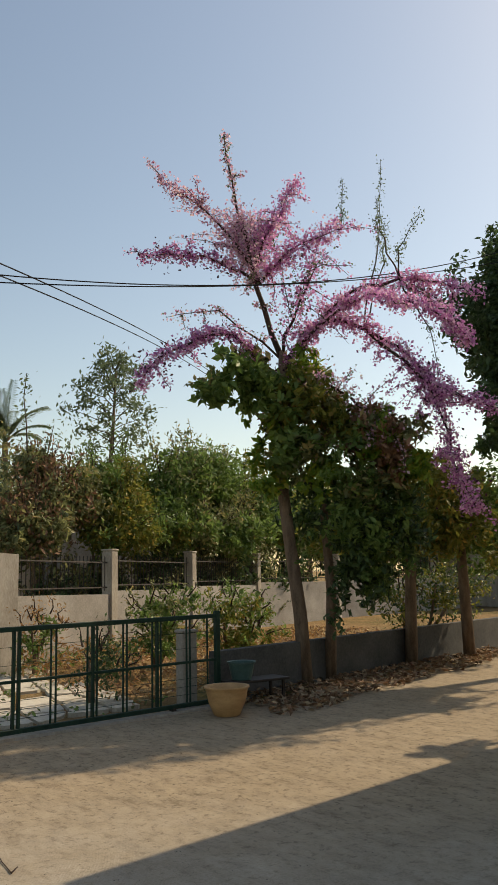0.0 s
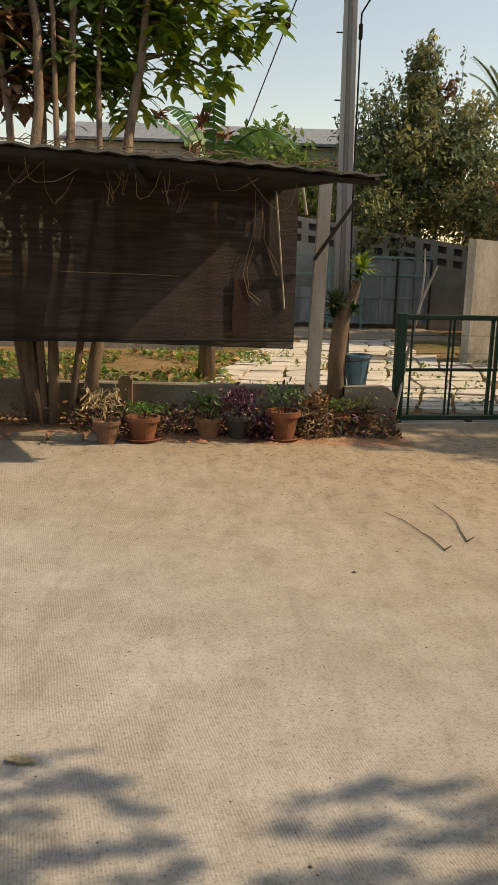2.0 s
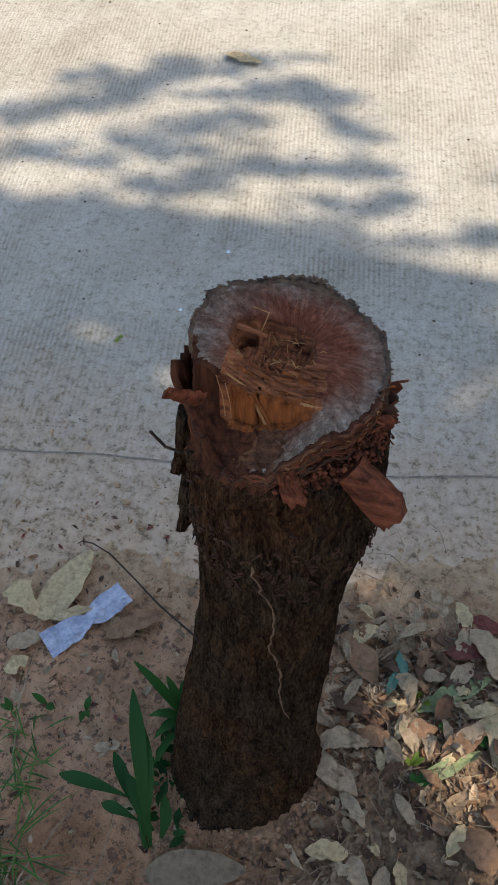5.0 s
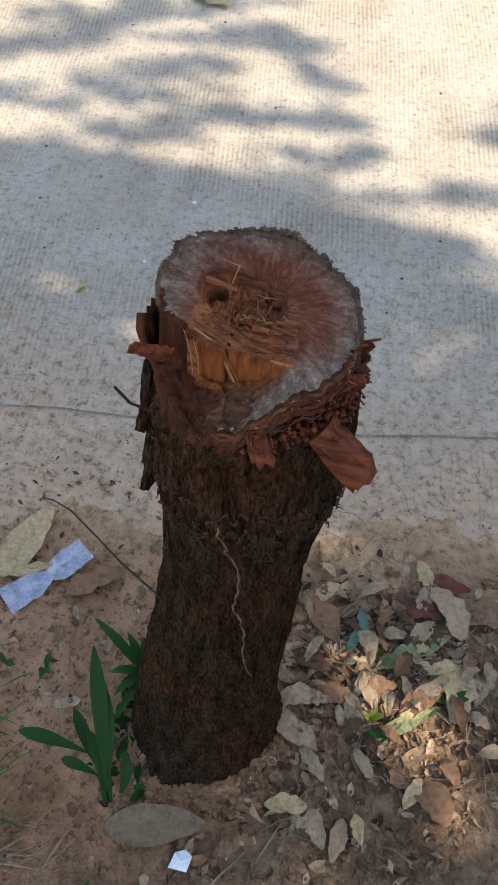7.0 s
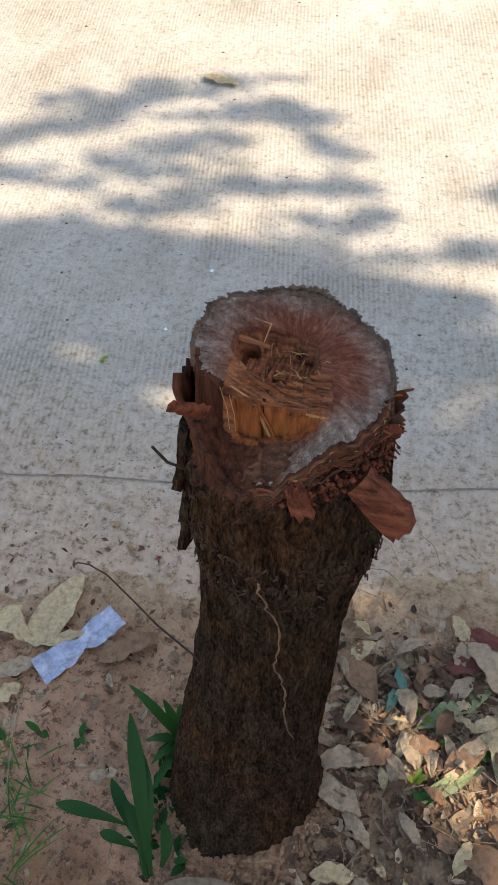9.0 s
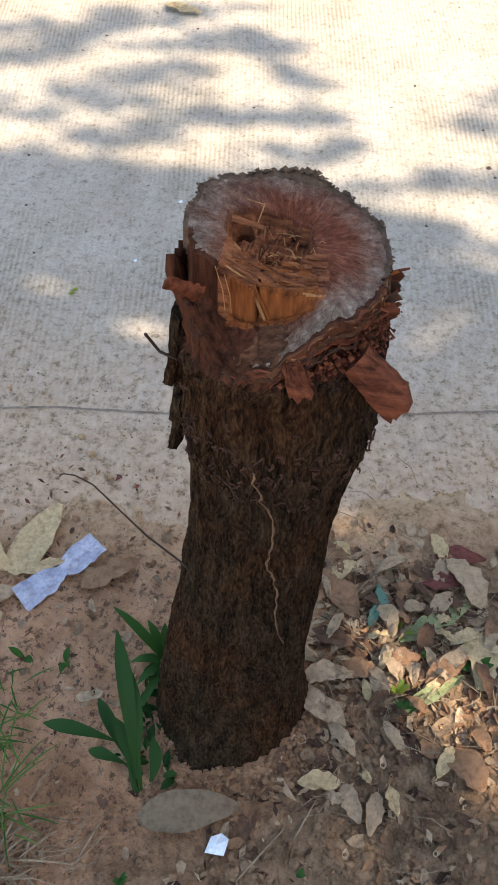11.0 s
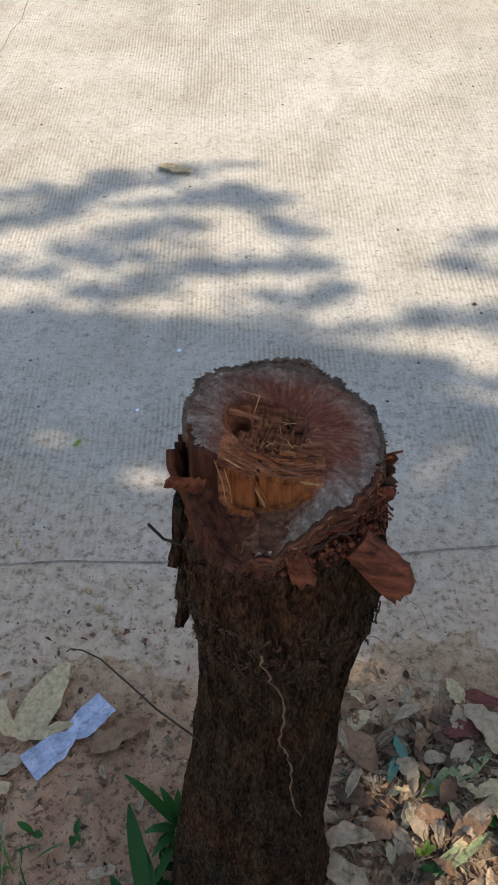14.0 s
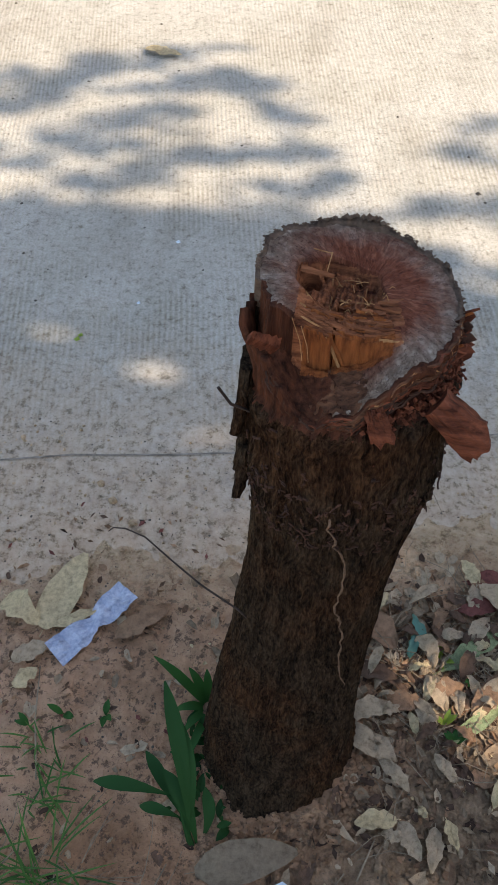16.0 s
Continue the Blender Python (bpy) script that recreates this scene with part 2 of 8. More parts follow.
def make_bark():
    """Dark bark with narrow wavy furrows along the trunk and dull lichen."""
    k = Nodes("stump_bark", 1.0, 0.0, 0.06)
    w = k.coords((1, 1, 1))
    sway = k.n("VectorMath")
    sway.operation = "MULTIPLY_ADD"
    k.put(sway, 0, k.n("TexNoise", Vector=w, Scale=22.0, Detail=3.0).outputs["Color"])
    sway.inputs[1].default_value = (0.020, 0.020, 0.0)
    k.put(sway, 2, w)
    long = k.n("Mapping", Vector=sway.outputs[0], Scale=(1.0, 1.0, 0.22)).outputs[0]
    rid = k.noise(long, 330.0, 4.0, 0.6)
    wide = k.noise(long, 75.0, 3.0, 0.55)
    big, fine = k.noise(w, 7.0, 4.0), k.noise(w, 300.0, 4.0, 0.7)
    both = k.math("ADD", k.math("MULTIPLY", rid, 0.6), k.math("MULTIPLY", wide, 0.4))
    c = k.ramp(both, ((0.38, (0.010, 0.006, 0.004)), (0.5, (0.040, 0.026, 0.016)), (0.62, (0.088, 0.058, 0.036))))
    warm = k.ramp(both, ((0.38, (0.013, 0.006, 0.003)), (0.5, (0.056, 0.026, 0.013)), (0.62, (0.125, 0.062, 0.030))))
    c = k.mix(k.ramp(big, ((0.47, (0, 0, 0)), (0.64, (0.9, 0.9, 0.9)))), c, warm)
    lich = k.ramp(k.noise(w, 18.0, 7.0, 0.75), ((0.58, (0, 0, 0)), (0.70, (0.3, 0.3, 0.3))))
    c = k.mix(lich, c, k.ramp(both, ((0.4, (0.05, 0.042, 0.03)), (0.6, (0.19, 0.16, 0.11)))))
    c = k.mix(0.5, c, k.ramp(fine, ((0.3, (0.4, 0.4, 0.4)), (0.65, (1.2, 1.2, 1.15)))), "MULTIPLY")
    h = k.math("ADD", k.math("MULTIPLY", both, 1.6), k.math("MULTIPLY", fine, 0.25))
    return k.done(c, k.bump(h, 1.0, 0.012))


def make_cutwood():
    """Sawn face: smooth grey weathered sapwood round a red-brown heart, faintly rayed."""
    k = Nodes("cut_wood", 0.95, 0.0, 0.1)
    v = k.coords()
    sep = k.n("SeparateXYZ", Vector=v)
    x, y = k.math("SUBTRACT", sep.outputs["X"], 0.006), k.math("SUBTRACT", sep.outputs["Y"], 0.004)
    r = k.math("SQRT", k.math("ADD", k.math("MULTIPLY", x, x), k.math("MULTIPLY", y, y)))
    ang = k.math("ARCTAN2", y, x)
    polar = k.n("CombineXYZ", X=k.math("MULTIPLY", ang, 1.6), Y=k.math("MULTIPLY", r, 7.0), Z=sep.outputs["Z"])
    ray = k.noise(polar.outputs[0], 9.0, 6.0, 0.7)
    n1, n2, n3 = k.noise(v, 38.0, 5.0), k.noise(v, 300.0, 3.0), k.noise(v, 110.0, 5.0, 0.7)
    edge = k.math("ADD", r, k.math("MULTIPLY", k.math("SUBTRACT", n1, 0.5), 0.045))
    mr = k.n("MapRange", Value=edge)
    for key, val in (("From Min", 0.044), ("From Max", 0.076)):
        k.put(mr, key, val)
    heart = k.ramp(ray, ((0.3, (0.090, 0.028, 0.017)), (0.5, (0.170, 0.060, 0.035)), (0.72, (0.28, 0.120, 0.070))))
    sap = k.ramp(k.math("ADD", k.math("MULTIPLY", ray, 0.3), k.math("MULTIPLY", n3, 0.7)), ((0.34, (0.085, 0.058, 0.043)), (0.5, (0.190, 0.145, 0.112)), (0.66, (0.34, 0.28, 0.225))))
    c = k.mix(mr.outputs[0], heart, sap)
    c = k.mix(0.4, c, k.ramp(n2, ((0.3, (0.5, 0.45, 0.42)), (0.65, (1.1, 1.1, 1.1)))), "MULTIPLY")
    polar2 = k.n("CombineXYZ", X=k.math("MULTIPLY", ang, 3.6), Y=k.math("MULTIPLY", r, 22.0), Z=0.0)
    ck = k.math("ABSOLUTE", k.math("SUBTRACT", k.noise(polar2.outputs[0], 3.0, 4.0, 0.6), 0.5))
    ck = k.ramp(ck, ((0.002, (1, 1, 1)), (0.012, (0, 0, 0))))
    c = k.mix(k.math("MULTIPLY", ck, 0.75), c, (0.035, 0.014, 0.009))
    stain = k.ramp(n1, ((0.38, (0.55, 0.42, 0.36)), (0.6, (1.05, 1.05, 1.05))))
    c = k.mix(0.6, c, stain, "MULTIPLY")
    h = k.math("SUBTRACT", k.math("ADD", k.math("MULTIPLY", ray, 0.45), k.math("ADD", k.math("MULTIPLY", n2, 0.4), k.math("MULTIPLY", n3, 0.5))), k.math("MULTIPLY", ck, 0.4))
    return k.done(c, k.bump(h, 0.6, 0.002))


def make_splitwood(name, dark, light, axis):
    """Torn wood with long fibres along one axis."""
    k = Nodes(name, 0.88, 0.0, 0.12)
    s = [1.0, 1.0, 1.0]
    s[axis] = 0.08
    f = k.noise(k.coords(tuple(s)), 150.0, 5.0, 0.65)
    big = k.noise(k.coords(), 30.0, 3.0)
    c = k.ramp(k.math("ADD", k.math("MULTIPLY", f, 0.7), k.math("MULTIPLY", big, 0.3)), ((0.36, dark), (0.62, light)))
    return k.done(c, k.bump(f, 0.8, 0.004))


def make_net():
    """Black shade net: upright woven tapes, faded in level streaks, partly see-through."""
    k = Nodes("shade_net", 0.75, 0.0, 0.2)
    v = k.coords()
    streak = k.noise(k.coords((1, 1, 16)), 2.2, 7.0, 0.75)
    weave = k.noise(k.coords((1, 1, 4)), 40.0, 3.0)
    c = k.ramp(k.noise(v, 1.4, 5.0), ((0.35, (0.022, 0.015, 0.012)), (0.7, (0.050, 0.036, 0.029))))
    c = k.mix(0.8, c, k.ramp(streak, ((0.34, (0.45, 0.42, 0.40)), (0.5, (0.95, 0.95, 0.95)), (0.64, (1.6, 1.55, 1.5)))), "MULTIPLY")
    k.put(k.b, "Sheen Weight", 1.0)
    k.put(k.b, "Sheen Roughness", 0.35)
    k.put(k.b, "Sheen Tint", (0.55, 0.44, 0.37, 1))
    k.done(c, k.bump(weave, 0.6, 0.03))
    tp = k.n("BsdfTransparent")
    m2 = k.n("MixShader")
    k.put(m2, "Fac", k.ramp(streak, ((0.40, (0.01, 0.01, 0.01)), (0.62, (0.08, 0.08, 0.08)))))
    k.t.links.new(k.b.outputs[0], m2.inputs[1])
    k.t.links.new(tp.outputs[0], m2.inputs[2])
    k.t.links.new(m2.outputs[0], k.t.nodes["Material Output"].inputs[0])
    return k.mat


def make_yard():
    """Yard earth with dry leaves, straw and green weeds, greyer far off."""
    k = Nodes("yard_earth", 0.95, 0.0, 0.1)
    v = k.coords((1, 1, 1), True)
    a, b, c3 = k.noise(v, 0.35, 5.0), k.noise(v, 5.0, 6.0, 0.75), k.noise(v, 40.0, 4.0, 0.7)
    c = k.ramp(a, ((0.32, (0.10, 0.11, 0.035)), (0.48, (0.26, 0.18, 0.085)), (0.7, (0.36, 0.23, 0.12))))
    c = k.mix(0.7, c, k.ramp(b, ((0.3, (0.4, 0.38, 0.36)), (0.62, (1.25, 1.2, 1.1)))), "MULTIPLY")
    return k.done(c, k.bump(k.math("ADD", b, c3), 0.9, 0.03))


M_CONC, M_SOIL, M_BARK, M_CUT, M_NET, M_YARD = make_concrete(), make_soil(), make_bark(), make_cutwood(), make_net(), make_yard()
M_FRESH = make_splitwood("fresh_split_wood", (0.070, 0.019, 0.007), (0.29, 0.093, 0.028), 2)
M_CHIP = make_splitwood("red_wood_chip", (0.040, 0.012, 0.007), (0.205, 0.066, 0.034), 0)
M_LEDGE = make_splitwood("weathered_ledge_wood", (0.030, 0.013, 0.008), (0.150, 0.068, 0.036), 0)
M_TORN = make_splitwood("torn_heartwood", (0.045, 0.013, 0.007), (0.30, 0.112, 0.050), 0)
M_INNER = make_splitwood("stripped_inner_bark", (0.018, 0.007, 0.004), (0.105, 0.036, 0.018), 2)
M_BARKRED = rough_mat("red_brown_bark", (0.018, 0.009, 0.006), (0.100, 0.046, 0.027), 40, 200, 0.95, 0.6, 0.004)
M_FIBRE = make_splitwood("straw_fibre", (0.17, 0.072, 0.028), (0.42, 0.22, 0.095), 2)
M_RIM = rough_mat("dusty_rim_bark", (0.045, 0.028, 0.019), (0.175, 0.115, 0.078), 60, 260, 0.95, 0.6, 0.004)
M_PATCH = rough_mat("faded_red_cloth", (0.022, 0.011, 0.008), (0.055, 0.027, 0.018), 9, 120, 0.9, 0.4, 0.004, (1, 1, 12))
M_ROOT = rough_mat("pale_root", (0.075, 0.046, 0.028), (0.21, 0.13, 0.08), 40, 200)
M_WALL = rough_mat("grey_render_wall", (0.20, 0.18, 0.155), (0.40, 0.365, 0.32), 1.3, 30, 0.9, 0.25, 0.01)
M_WALLW = rough_mat("pale_render_wall", (0.24, 0.205, 0.16), (0.52, 0.47, 0.40), 2.2, 40, 0.9, 0.3, 0.01, (1, 1, 0.35))
# render wall darkened in its colour to stand for shade
M_WALLD = rough_mat("shade_dark_wall", (0.045, 0.045, 0.042), (0.13, 0.125, 0.115), 1.2, 30, 0.9, 0.3, 0.01)
M_PLANTER = rough_mat("planter_render", (0.16, 0.13, 0.095), (0.34, 0.29, 0.22), 2.0, 40, 0.9, 0.3, 0.008)
M_STUB = rough_mat("ochre_stub", (0.16, 0.095, 0.045), (0.36, 0.23, 0.12), 3, 50, 0.9, 0.4, 0.006, (2, 2, 0.6))
M_POLE = rough_mat("pole_concrete", (0.22, 0.215, 0.21), (0.42, 0.41, 0.395), 2.5, 60, 0.85, 0.2, 0.004, (3, 3, 0.4))
M_POST = rough_mat("grey_weathered_post", (0.25, 0.22, 0.18), (0.46, 0.42, 0.36), 3, 70, 0.85, 0.3, 0.004, (3, 3, 0.5))
M_GREENSTEEL = rough_mat("dark_green_steel", (0.005, 0.020, 0.013), (0.014, 0.046, 0.029), 8, 90, 0.55, 0.1, 0.001, (1, 1, 1), 0.0, 0.25)
M_BLACKSTEEL = rough_mat("rusty_black_steel", (0.015, 0.012, 0.01), (0.06, 0.042, 0.03), 8, 90, 0.55, 0.1, 0.001)
M_GREYSTEEL = rough_mat("dull_grey_steel", (0.12, 0.13, 0.13), (0.30, 0.31, 0.31), 1.5, 40, 0.5, 0.05, 0.001, (4, 4, 0.4))
M_BASIN = rough_mat("dull_teal_plastic", (0.03, 0.07, 0.065), (0.07, 0.13, 0.12), 6, 60, 0.5)
M_TEAL = rough_mat("faded_green_rail", (0.10, 0.20, 0.17), (0.22, 0.33, 0.29), 6, 60, 0.5)
M_ROOF = rough_mat("old_roof_sheet", (0.09, 0.08, 0.07), (0.26, 0.235, 0.20), 3, 60, 0.9, 0.4, 0.01)
# near-black colour that paints the shade under the shed roof
M_ROOFU = rough_mat("shade_dark_underside", (0.012, 0.011, 0.010), (0.04, 0.035, 0.03), 3, 60, 0.9)
M_TERRA = rough_mat("terracotta", (0.10, 0.040, 0.022), (0.27, 0.105, 0.050), 9, 90, 0.85, 0.25, 0.003)
M_TERRAD = rough_mat("mossy_clay", (0.10, 0.055, 0.035), (0.27, 0.14, 0.085), 9, 90, 0.85, 0.25, 0.003)
M_GLAZE = rough_mat("ochre_clay", (0.40, 0.22, 0.09), (0.62, 0.37, 0.17), 5, 60, 0.6, 0.15, 0.003, (1, 1, 2), 0.0, 0.4)
M_DARKPOT = rough_mat("dark_plastic_pot", (0.02, 0.02, 0.02), (0.06, 0.055, 0.05), 9, 90, 0.6)
M_BLUE = rough_mat("blue_grey_plastic", (0.06, 0.13, 0.17), (0.12, 0.22, 0.27), 9, 60, 0.4, 0.05, 0.001, (1, 1, 1), 0.0, 0.5)
M_STONE = rough_mat("bench_stone", (0.15, 0.15, 0.155), (0.33, 0.33, 0.34), 5, 120, 0.7, 0.15, 0.002)
M_PAVE = rough_mat("pale_paving", (0.38, 0.33, 0.25), (0.66, 0.60, 0.49), 2, 40, 0.9, 0.3, 0.006)
M_TRUNK = rough_mat("brown_tree_bark", (0.09, 0.06, 0.04), (0.26, 0.18, 0.12), 5, 60, 0.9, 0.7, 0.02, (2, 2, 0.5))
M_TWIG = rough_mat("dark_twig", (0.022, 0.015, 0.011), (0.085, 0.055, 0.040), 20, 120)
M_STRAW = rough_mat("dry_straw", (0.34, 0.25, 0.14), (0.62, 0.50, 0.33), 30, 120)
M_STALK = rough_mat("dull_dry_stalk", (0.12, 0.085, 0.055), (0.34, 0.26, 0.17), 30, 120)
M_WIRE = rough_mat("black_cable", (0.012, 0.012, 0.014), (0.03, 0.03, 0.033), 9, 60, 0.9, 0.1, 0.001, (1, 1, 1), 0.0, 0.1)
M_CERAM = rough_mat("brown_insulator", (0.03, 0.018, 0.014), (0.07, 0.04, 0.03), 9, 60, 0.25, 0.0, 0.001, (1, 1, 1), 0.0, 0.5)
M_PAPER = rough_mat("bluish_paper", (0.20, 0.23, 0.31), (0.48, 0.50, 0.58), 60, 200, 0.8, 0.3, 0.002)
M_FOIL = rough_mat("pale_blue_wrapper", (0.45, 0.55, 0.64), (0.78, 0.85, 0.90), 60, 200, 0.35, 0.3, 0.002)
M_JOINT = rough_mat("dirty_joint", (0.13, 0.105, 0.08), (0.30, 0.25, 0.2), 30, 120)
M_CRACK = rough_mat("crack_shade", (0.05, 0.04, 0.03), (0.10, 0.08, 0.06), 30, 120)
M_DRYGREY = leaf_mat("grey_dry_leaf", (0.19, 0.130, 0.082), (0.46, 0.350, 0.235), 0.1, 0.75, None, 0.2, 70.0)
M_DRYOLD = leaf_mat("old_dull_leaf", (0.17, 0.128, 0.088), (0.23, 0.175, 0.120), 0.1, 0.8, None, 0.15, 60.0)
M_DRYBROWN = leaf_mat("brown_dry_leaf", (0.125, 0.070, 0.040), (0.34, 0.200, 0.118), 0.15, 0.7, None, 0.2, 70.0)
M_DRYDARK = leaf_mat("rotting_dark_leaf", (0.045, 0.026, 0.018), (0.15, 0.09, 0.06), 0.1, 0.8, None, 0.2, 70.0)
M_DRYTAN = leaf_mat("tan_dry_leaf", (0.38, 0.275, 0.15), (0.62, 0.49, 0.29), 0.15, 0.7, None, 0.2, 70.0)
M_DRYRED = leaf_mat("red_dry_leaf", (0.10, 0.03, 0.025), (0.22, 0.075, 0.06), 0.15, 0.7, None, 0.2, 70.0)
M_PALEGREEN = leaf_mat("pale_green_leaf", (0.14, 0.20, 0.09), (0.32, 0.37, 0.19), 0.15, 0.7, None, 0.2, 110.0)
M_TEALLEAF = leaf_mat("bluish_green_leaf", (0.05, 0.14, 0.10), (0.10, 0.22, 0.16), 0.2, 0.5)
M_GREEN = leaf_mat("fresh_green_leaf", (0.03, 0.10, 0.02), (0.09, 0.22, 0.04), 0.3, 0.4)
M_DEEPGREEN = leaf_mat("deep_green_leaf", (0.008, 0.036, 0.009), (0.018, 0.068, 0.016), 0.2, 0.65, None, 0.15)
M_WEED = leaf_mat("weed_green_leaf", (0.014, 0.055, 0.014), (0.036, 0.115, 0.026), 0.3, 0.6, None, 0.15)
M_GRASS = leaf_mat("grass_blade", (0.03, 0.10, 0.025), (0.09, 0.19, 0.045), 0.35, 0.6, None, 0.15)
M_PINK = leaf_mat("pink_blossom", (0.42, 0.12, 0.34), (0.80, 0.38, 0.66), 0.5, 0.6, (0.88, 0.64, 0.80), 0.2)
M_PINKD = leaf_mat("faded_blossom", (0.46, 0.22, 0.36), (0.80, 0.54, 0.64), 0.5, 0.6, (0.74, 0.66, 0.58), 0.2)
# sunlit lime and shaded dark leaves hold light and shade in their colour
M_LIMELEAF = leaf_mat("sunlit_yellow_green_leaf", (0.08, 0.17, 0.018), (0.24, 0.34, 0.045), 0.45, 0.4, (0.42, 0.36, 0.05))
M_OLIVE = leaf_mat("olive_leaf", (0.08, 0.10, 0.04), (0.26, 0.275, 0.115), 0.45, 0.5, (0.46, 0.36, 0.14))
M_BUSH = leaf_mat("bush_green_leaf", (0.065, 0.125, 0.027), (0.20, 0.295, 0.078), 0.45, 0.5)
M_YBUSH = leaf_mat("yellowed_bush_leaf", (0.08, 0.12, 0.02), (0.25, 0.25, 0.05), 0.4, 0.5, (0.38, 0.25, 0.06))
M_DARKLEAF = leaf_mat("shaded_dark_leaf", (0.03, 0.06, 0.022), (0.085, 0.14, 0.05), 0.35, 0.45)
M_GREYGREEN = leaf_mat("feathery_grey_green_leaf", (0.08, 0.12, 0.06), (0.19, 0.24, 0.13), 0.4, 0.5)
M_RUSTLEAF = leaf_mat("dry_rust_grass", (0.22, 0.11, 0.04), (0.48, 0.28, 0.11), 0.25, 0.7)
M_PURPLE = leaf_mat("purple_leaf", (0.05, 0.015, 0.035), (0.12, 0.04, 0.07), 0.25, 0.45)


# ---------- mesh helpers ----------
RNG = np.random.default_rng(7)


class Geo:
    """Collects vertices and faces of one mesh."""

    def __init__(self):
        self.v, self.f = [], []

    def add(self, verts, faces):
        o = len(self.v)
        self.v.extend(tuple(map(float, p)) for p in verts)
        self.f.extend(tuple(i + o for i in face) for face in faces)
        return self

    def box(self, a, b, bevel=0.0):
        (x0, y0, z0), (x1, y1, z1) = a, b
        e = min(bevel, (x1 - x0) / 3, (y1 - y0) / 3, (z1 - z0) / 3)
        if e <= 0:
            p = [(x, y, z) for z in (z0, z1) for x, y in ((x0, y0), (x1, y0), (x1, y1), (x0, y1))]
            return self.add(p, [(3, 2, 1, 0), (4, 5, 6, 7), (0, 1, 5, 4), (1, 2, 6, 5), (2, 3, 7, 6), (3, 0, 4, 7)])

        def ring(z, d, c):
            l, r, f, k = x0 + d, x1 - d, y0 + d, y1 - d
            return [(l + c, f, z), (r - c, f, z), (r, f + c, z), (r, k - c, z), (r - c, k, z), (l + c, k, z), (l, k - c, z), (l, f + c, z)]

        p = ring(z0, e, e) + ring(z0 + e, 0, e) + ring(z1 - e, 0, e) + ring(z1, e, e)
        faces = [tuple(range(7, -1, -1)), tuple(range(24, 32))]
        for k in range(3):
            faces += [(8 * k + i, 8 * k + (i + 1) % 8, 8 * k + 8 + (i + 1) % 8, 8 * k + 8 + i) for i in range(8)]
        return self.add(p, faces)

    def slab(self, poly, z0, z1):
        """A prism over a plan polygon (counter-clockwise)."""
        n = len(poly)
        p = [(x, y, z0) for x, y in poly] + [(x, y, z1) for x, y in poly]
        return self.add(p, [tuple(range(n - 1, -1, -1)), tuple(range(n, 2 * n))] + [(i, (i + 1) % n, n + (i + 1) % n, n + i) for i in range(n)])

    def tube(self, path, radii, sides=6, cap=True):
        path = [Vector(p) for p in path]
        if not hasattr(radii, "__len__"):
            radii = [radii] * len(path)
        rings, side = [], None
        for i, p in enumerate(path):
            d = (path[min(i + 1, len(path) - 1)] - path[max(i - 1, 0)]).normalized()
            if side is None:
                side = d.orthogonal().normalized()
            side = (side - d * side.dot(d)).normalized()
            other = d.cross(side)
            rings += [p + radii[i] * (math.cos(a) * side + math.sin(a) * other) for a in (2 * math.pi * k / sides for k in range(sides))]
        n = len(path)
        faces = [(i * sides + k, i * sides + (k + 1) % sides, (i + 1) * sides + (k + 1) % sides, (i + 1) * sides + k) for i in range(n - 1) for k in range(sides)]
        if cap:
            faces += [tuple(range(sides - 1, -1, -1)), tuple((n - 1) * sides + k for k in range(sides))]
        return self.add(rings, faces)

    def lathe(self, profile, sides=20, wob=0.0):
        rings = []
        for i, (r, z) in enumerate(profile):
            for k in range(sides):
                a = 2 * math.pi * k / sides
                q = r * (1 + wob * math.sin(3 * a + i))
                rings.append((q * math.cos(a), q * math.sin(a), z))
        n = len(profile)
        faces = [(i * sides + k, i * sides + (k + 1) % sides, (i + 1) * sides + (k + 1) % sides, (i + 1) * sides + k) for i in range(n - 1) for k in range(sides)]
        faces += [tuple(range(sides - 1, -1, -1)), tuple((n - 1) * sides + k for k in range(sides))]
        return self.add(rings, faces)

    def blade(self, base, tip, width, bend=(0, 0, 0), fold=0.15, up=(0, 0, 1), steps=5, waist=0.45):
        """A leaf blade: a folded strip from base to tip, widest at the waist."""
        base, tip, bend, up = Vector(base), Vector(tip), Vector(bend), Vector(up)
        d = (tip - base).normalized()
        side = d.cross(up)
        side = side.normalized() if side.length > 1e-4 else d.orthogonal().normalized()
        nrm = side.cross(d)
        v, f = [], []
        for i in range(steps + 1):
            s = i / steps
            q = s ** (math.log(0.5) / math.log(waist))
            w = width * (math.sin(math.pi * min(max(q, 0.02), 0.985)) ** 0.7) * 0.5
            m = base.lerp(tip, s) + bend * (4 * s * (1 - s))
            v += [m - side * w + nrm * w * fold, m, m + side * w + nrm * w * fold]
            if i:
                o = 3 * i
                f += [(o - 3, o - 2, o + 1, o), (o - 2, o - 1, o + 2, o + 1)]
        return self.add(v, f)

    def mesh(self, name, smooth=False):
        me = bpy.data.meshes.new(name)
        me.from_pydata(self.v, [], self.f)
        if smooth:
            me.polygons.foreach_set("use_smooth", [True] * len(me.polygons))
        me.update()
        return me


def dice(a, b=0.0):
    """A fixed chance number from 0 to 1 for a numbered piece."""
    return (math.sin(a * 12.9898 + b * 78.233 + 1.3) * 43758.5453) % 1.0


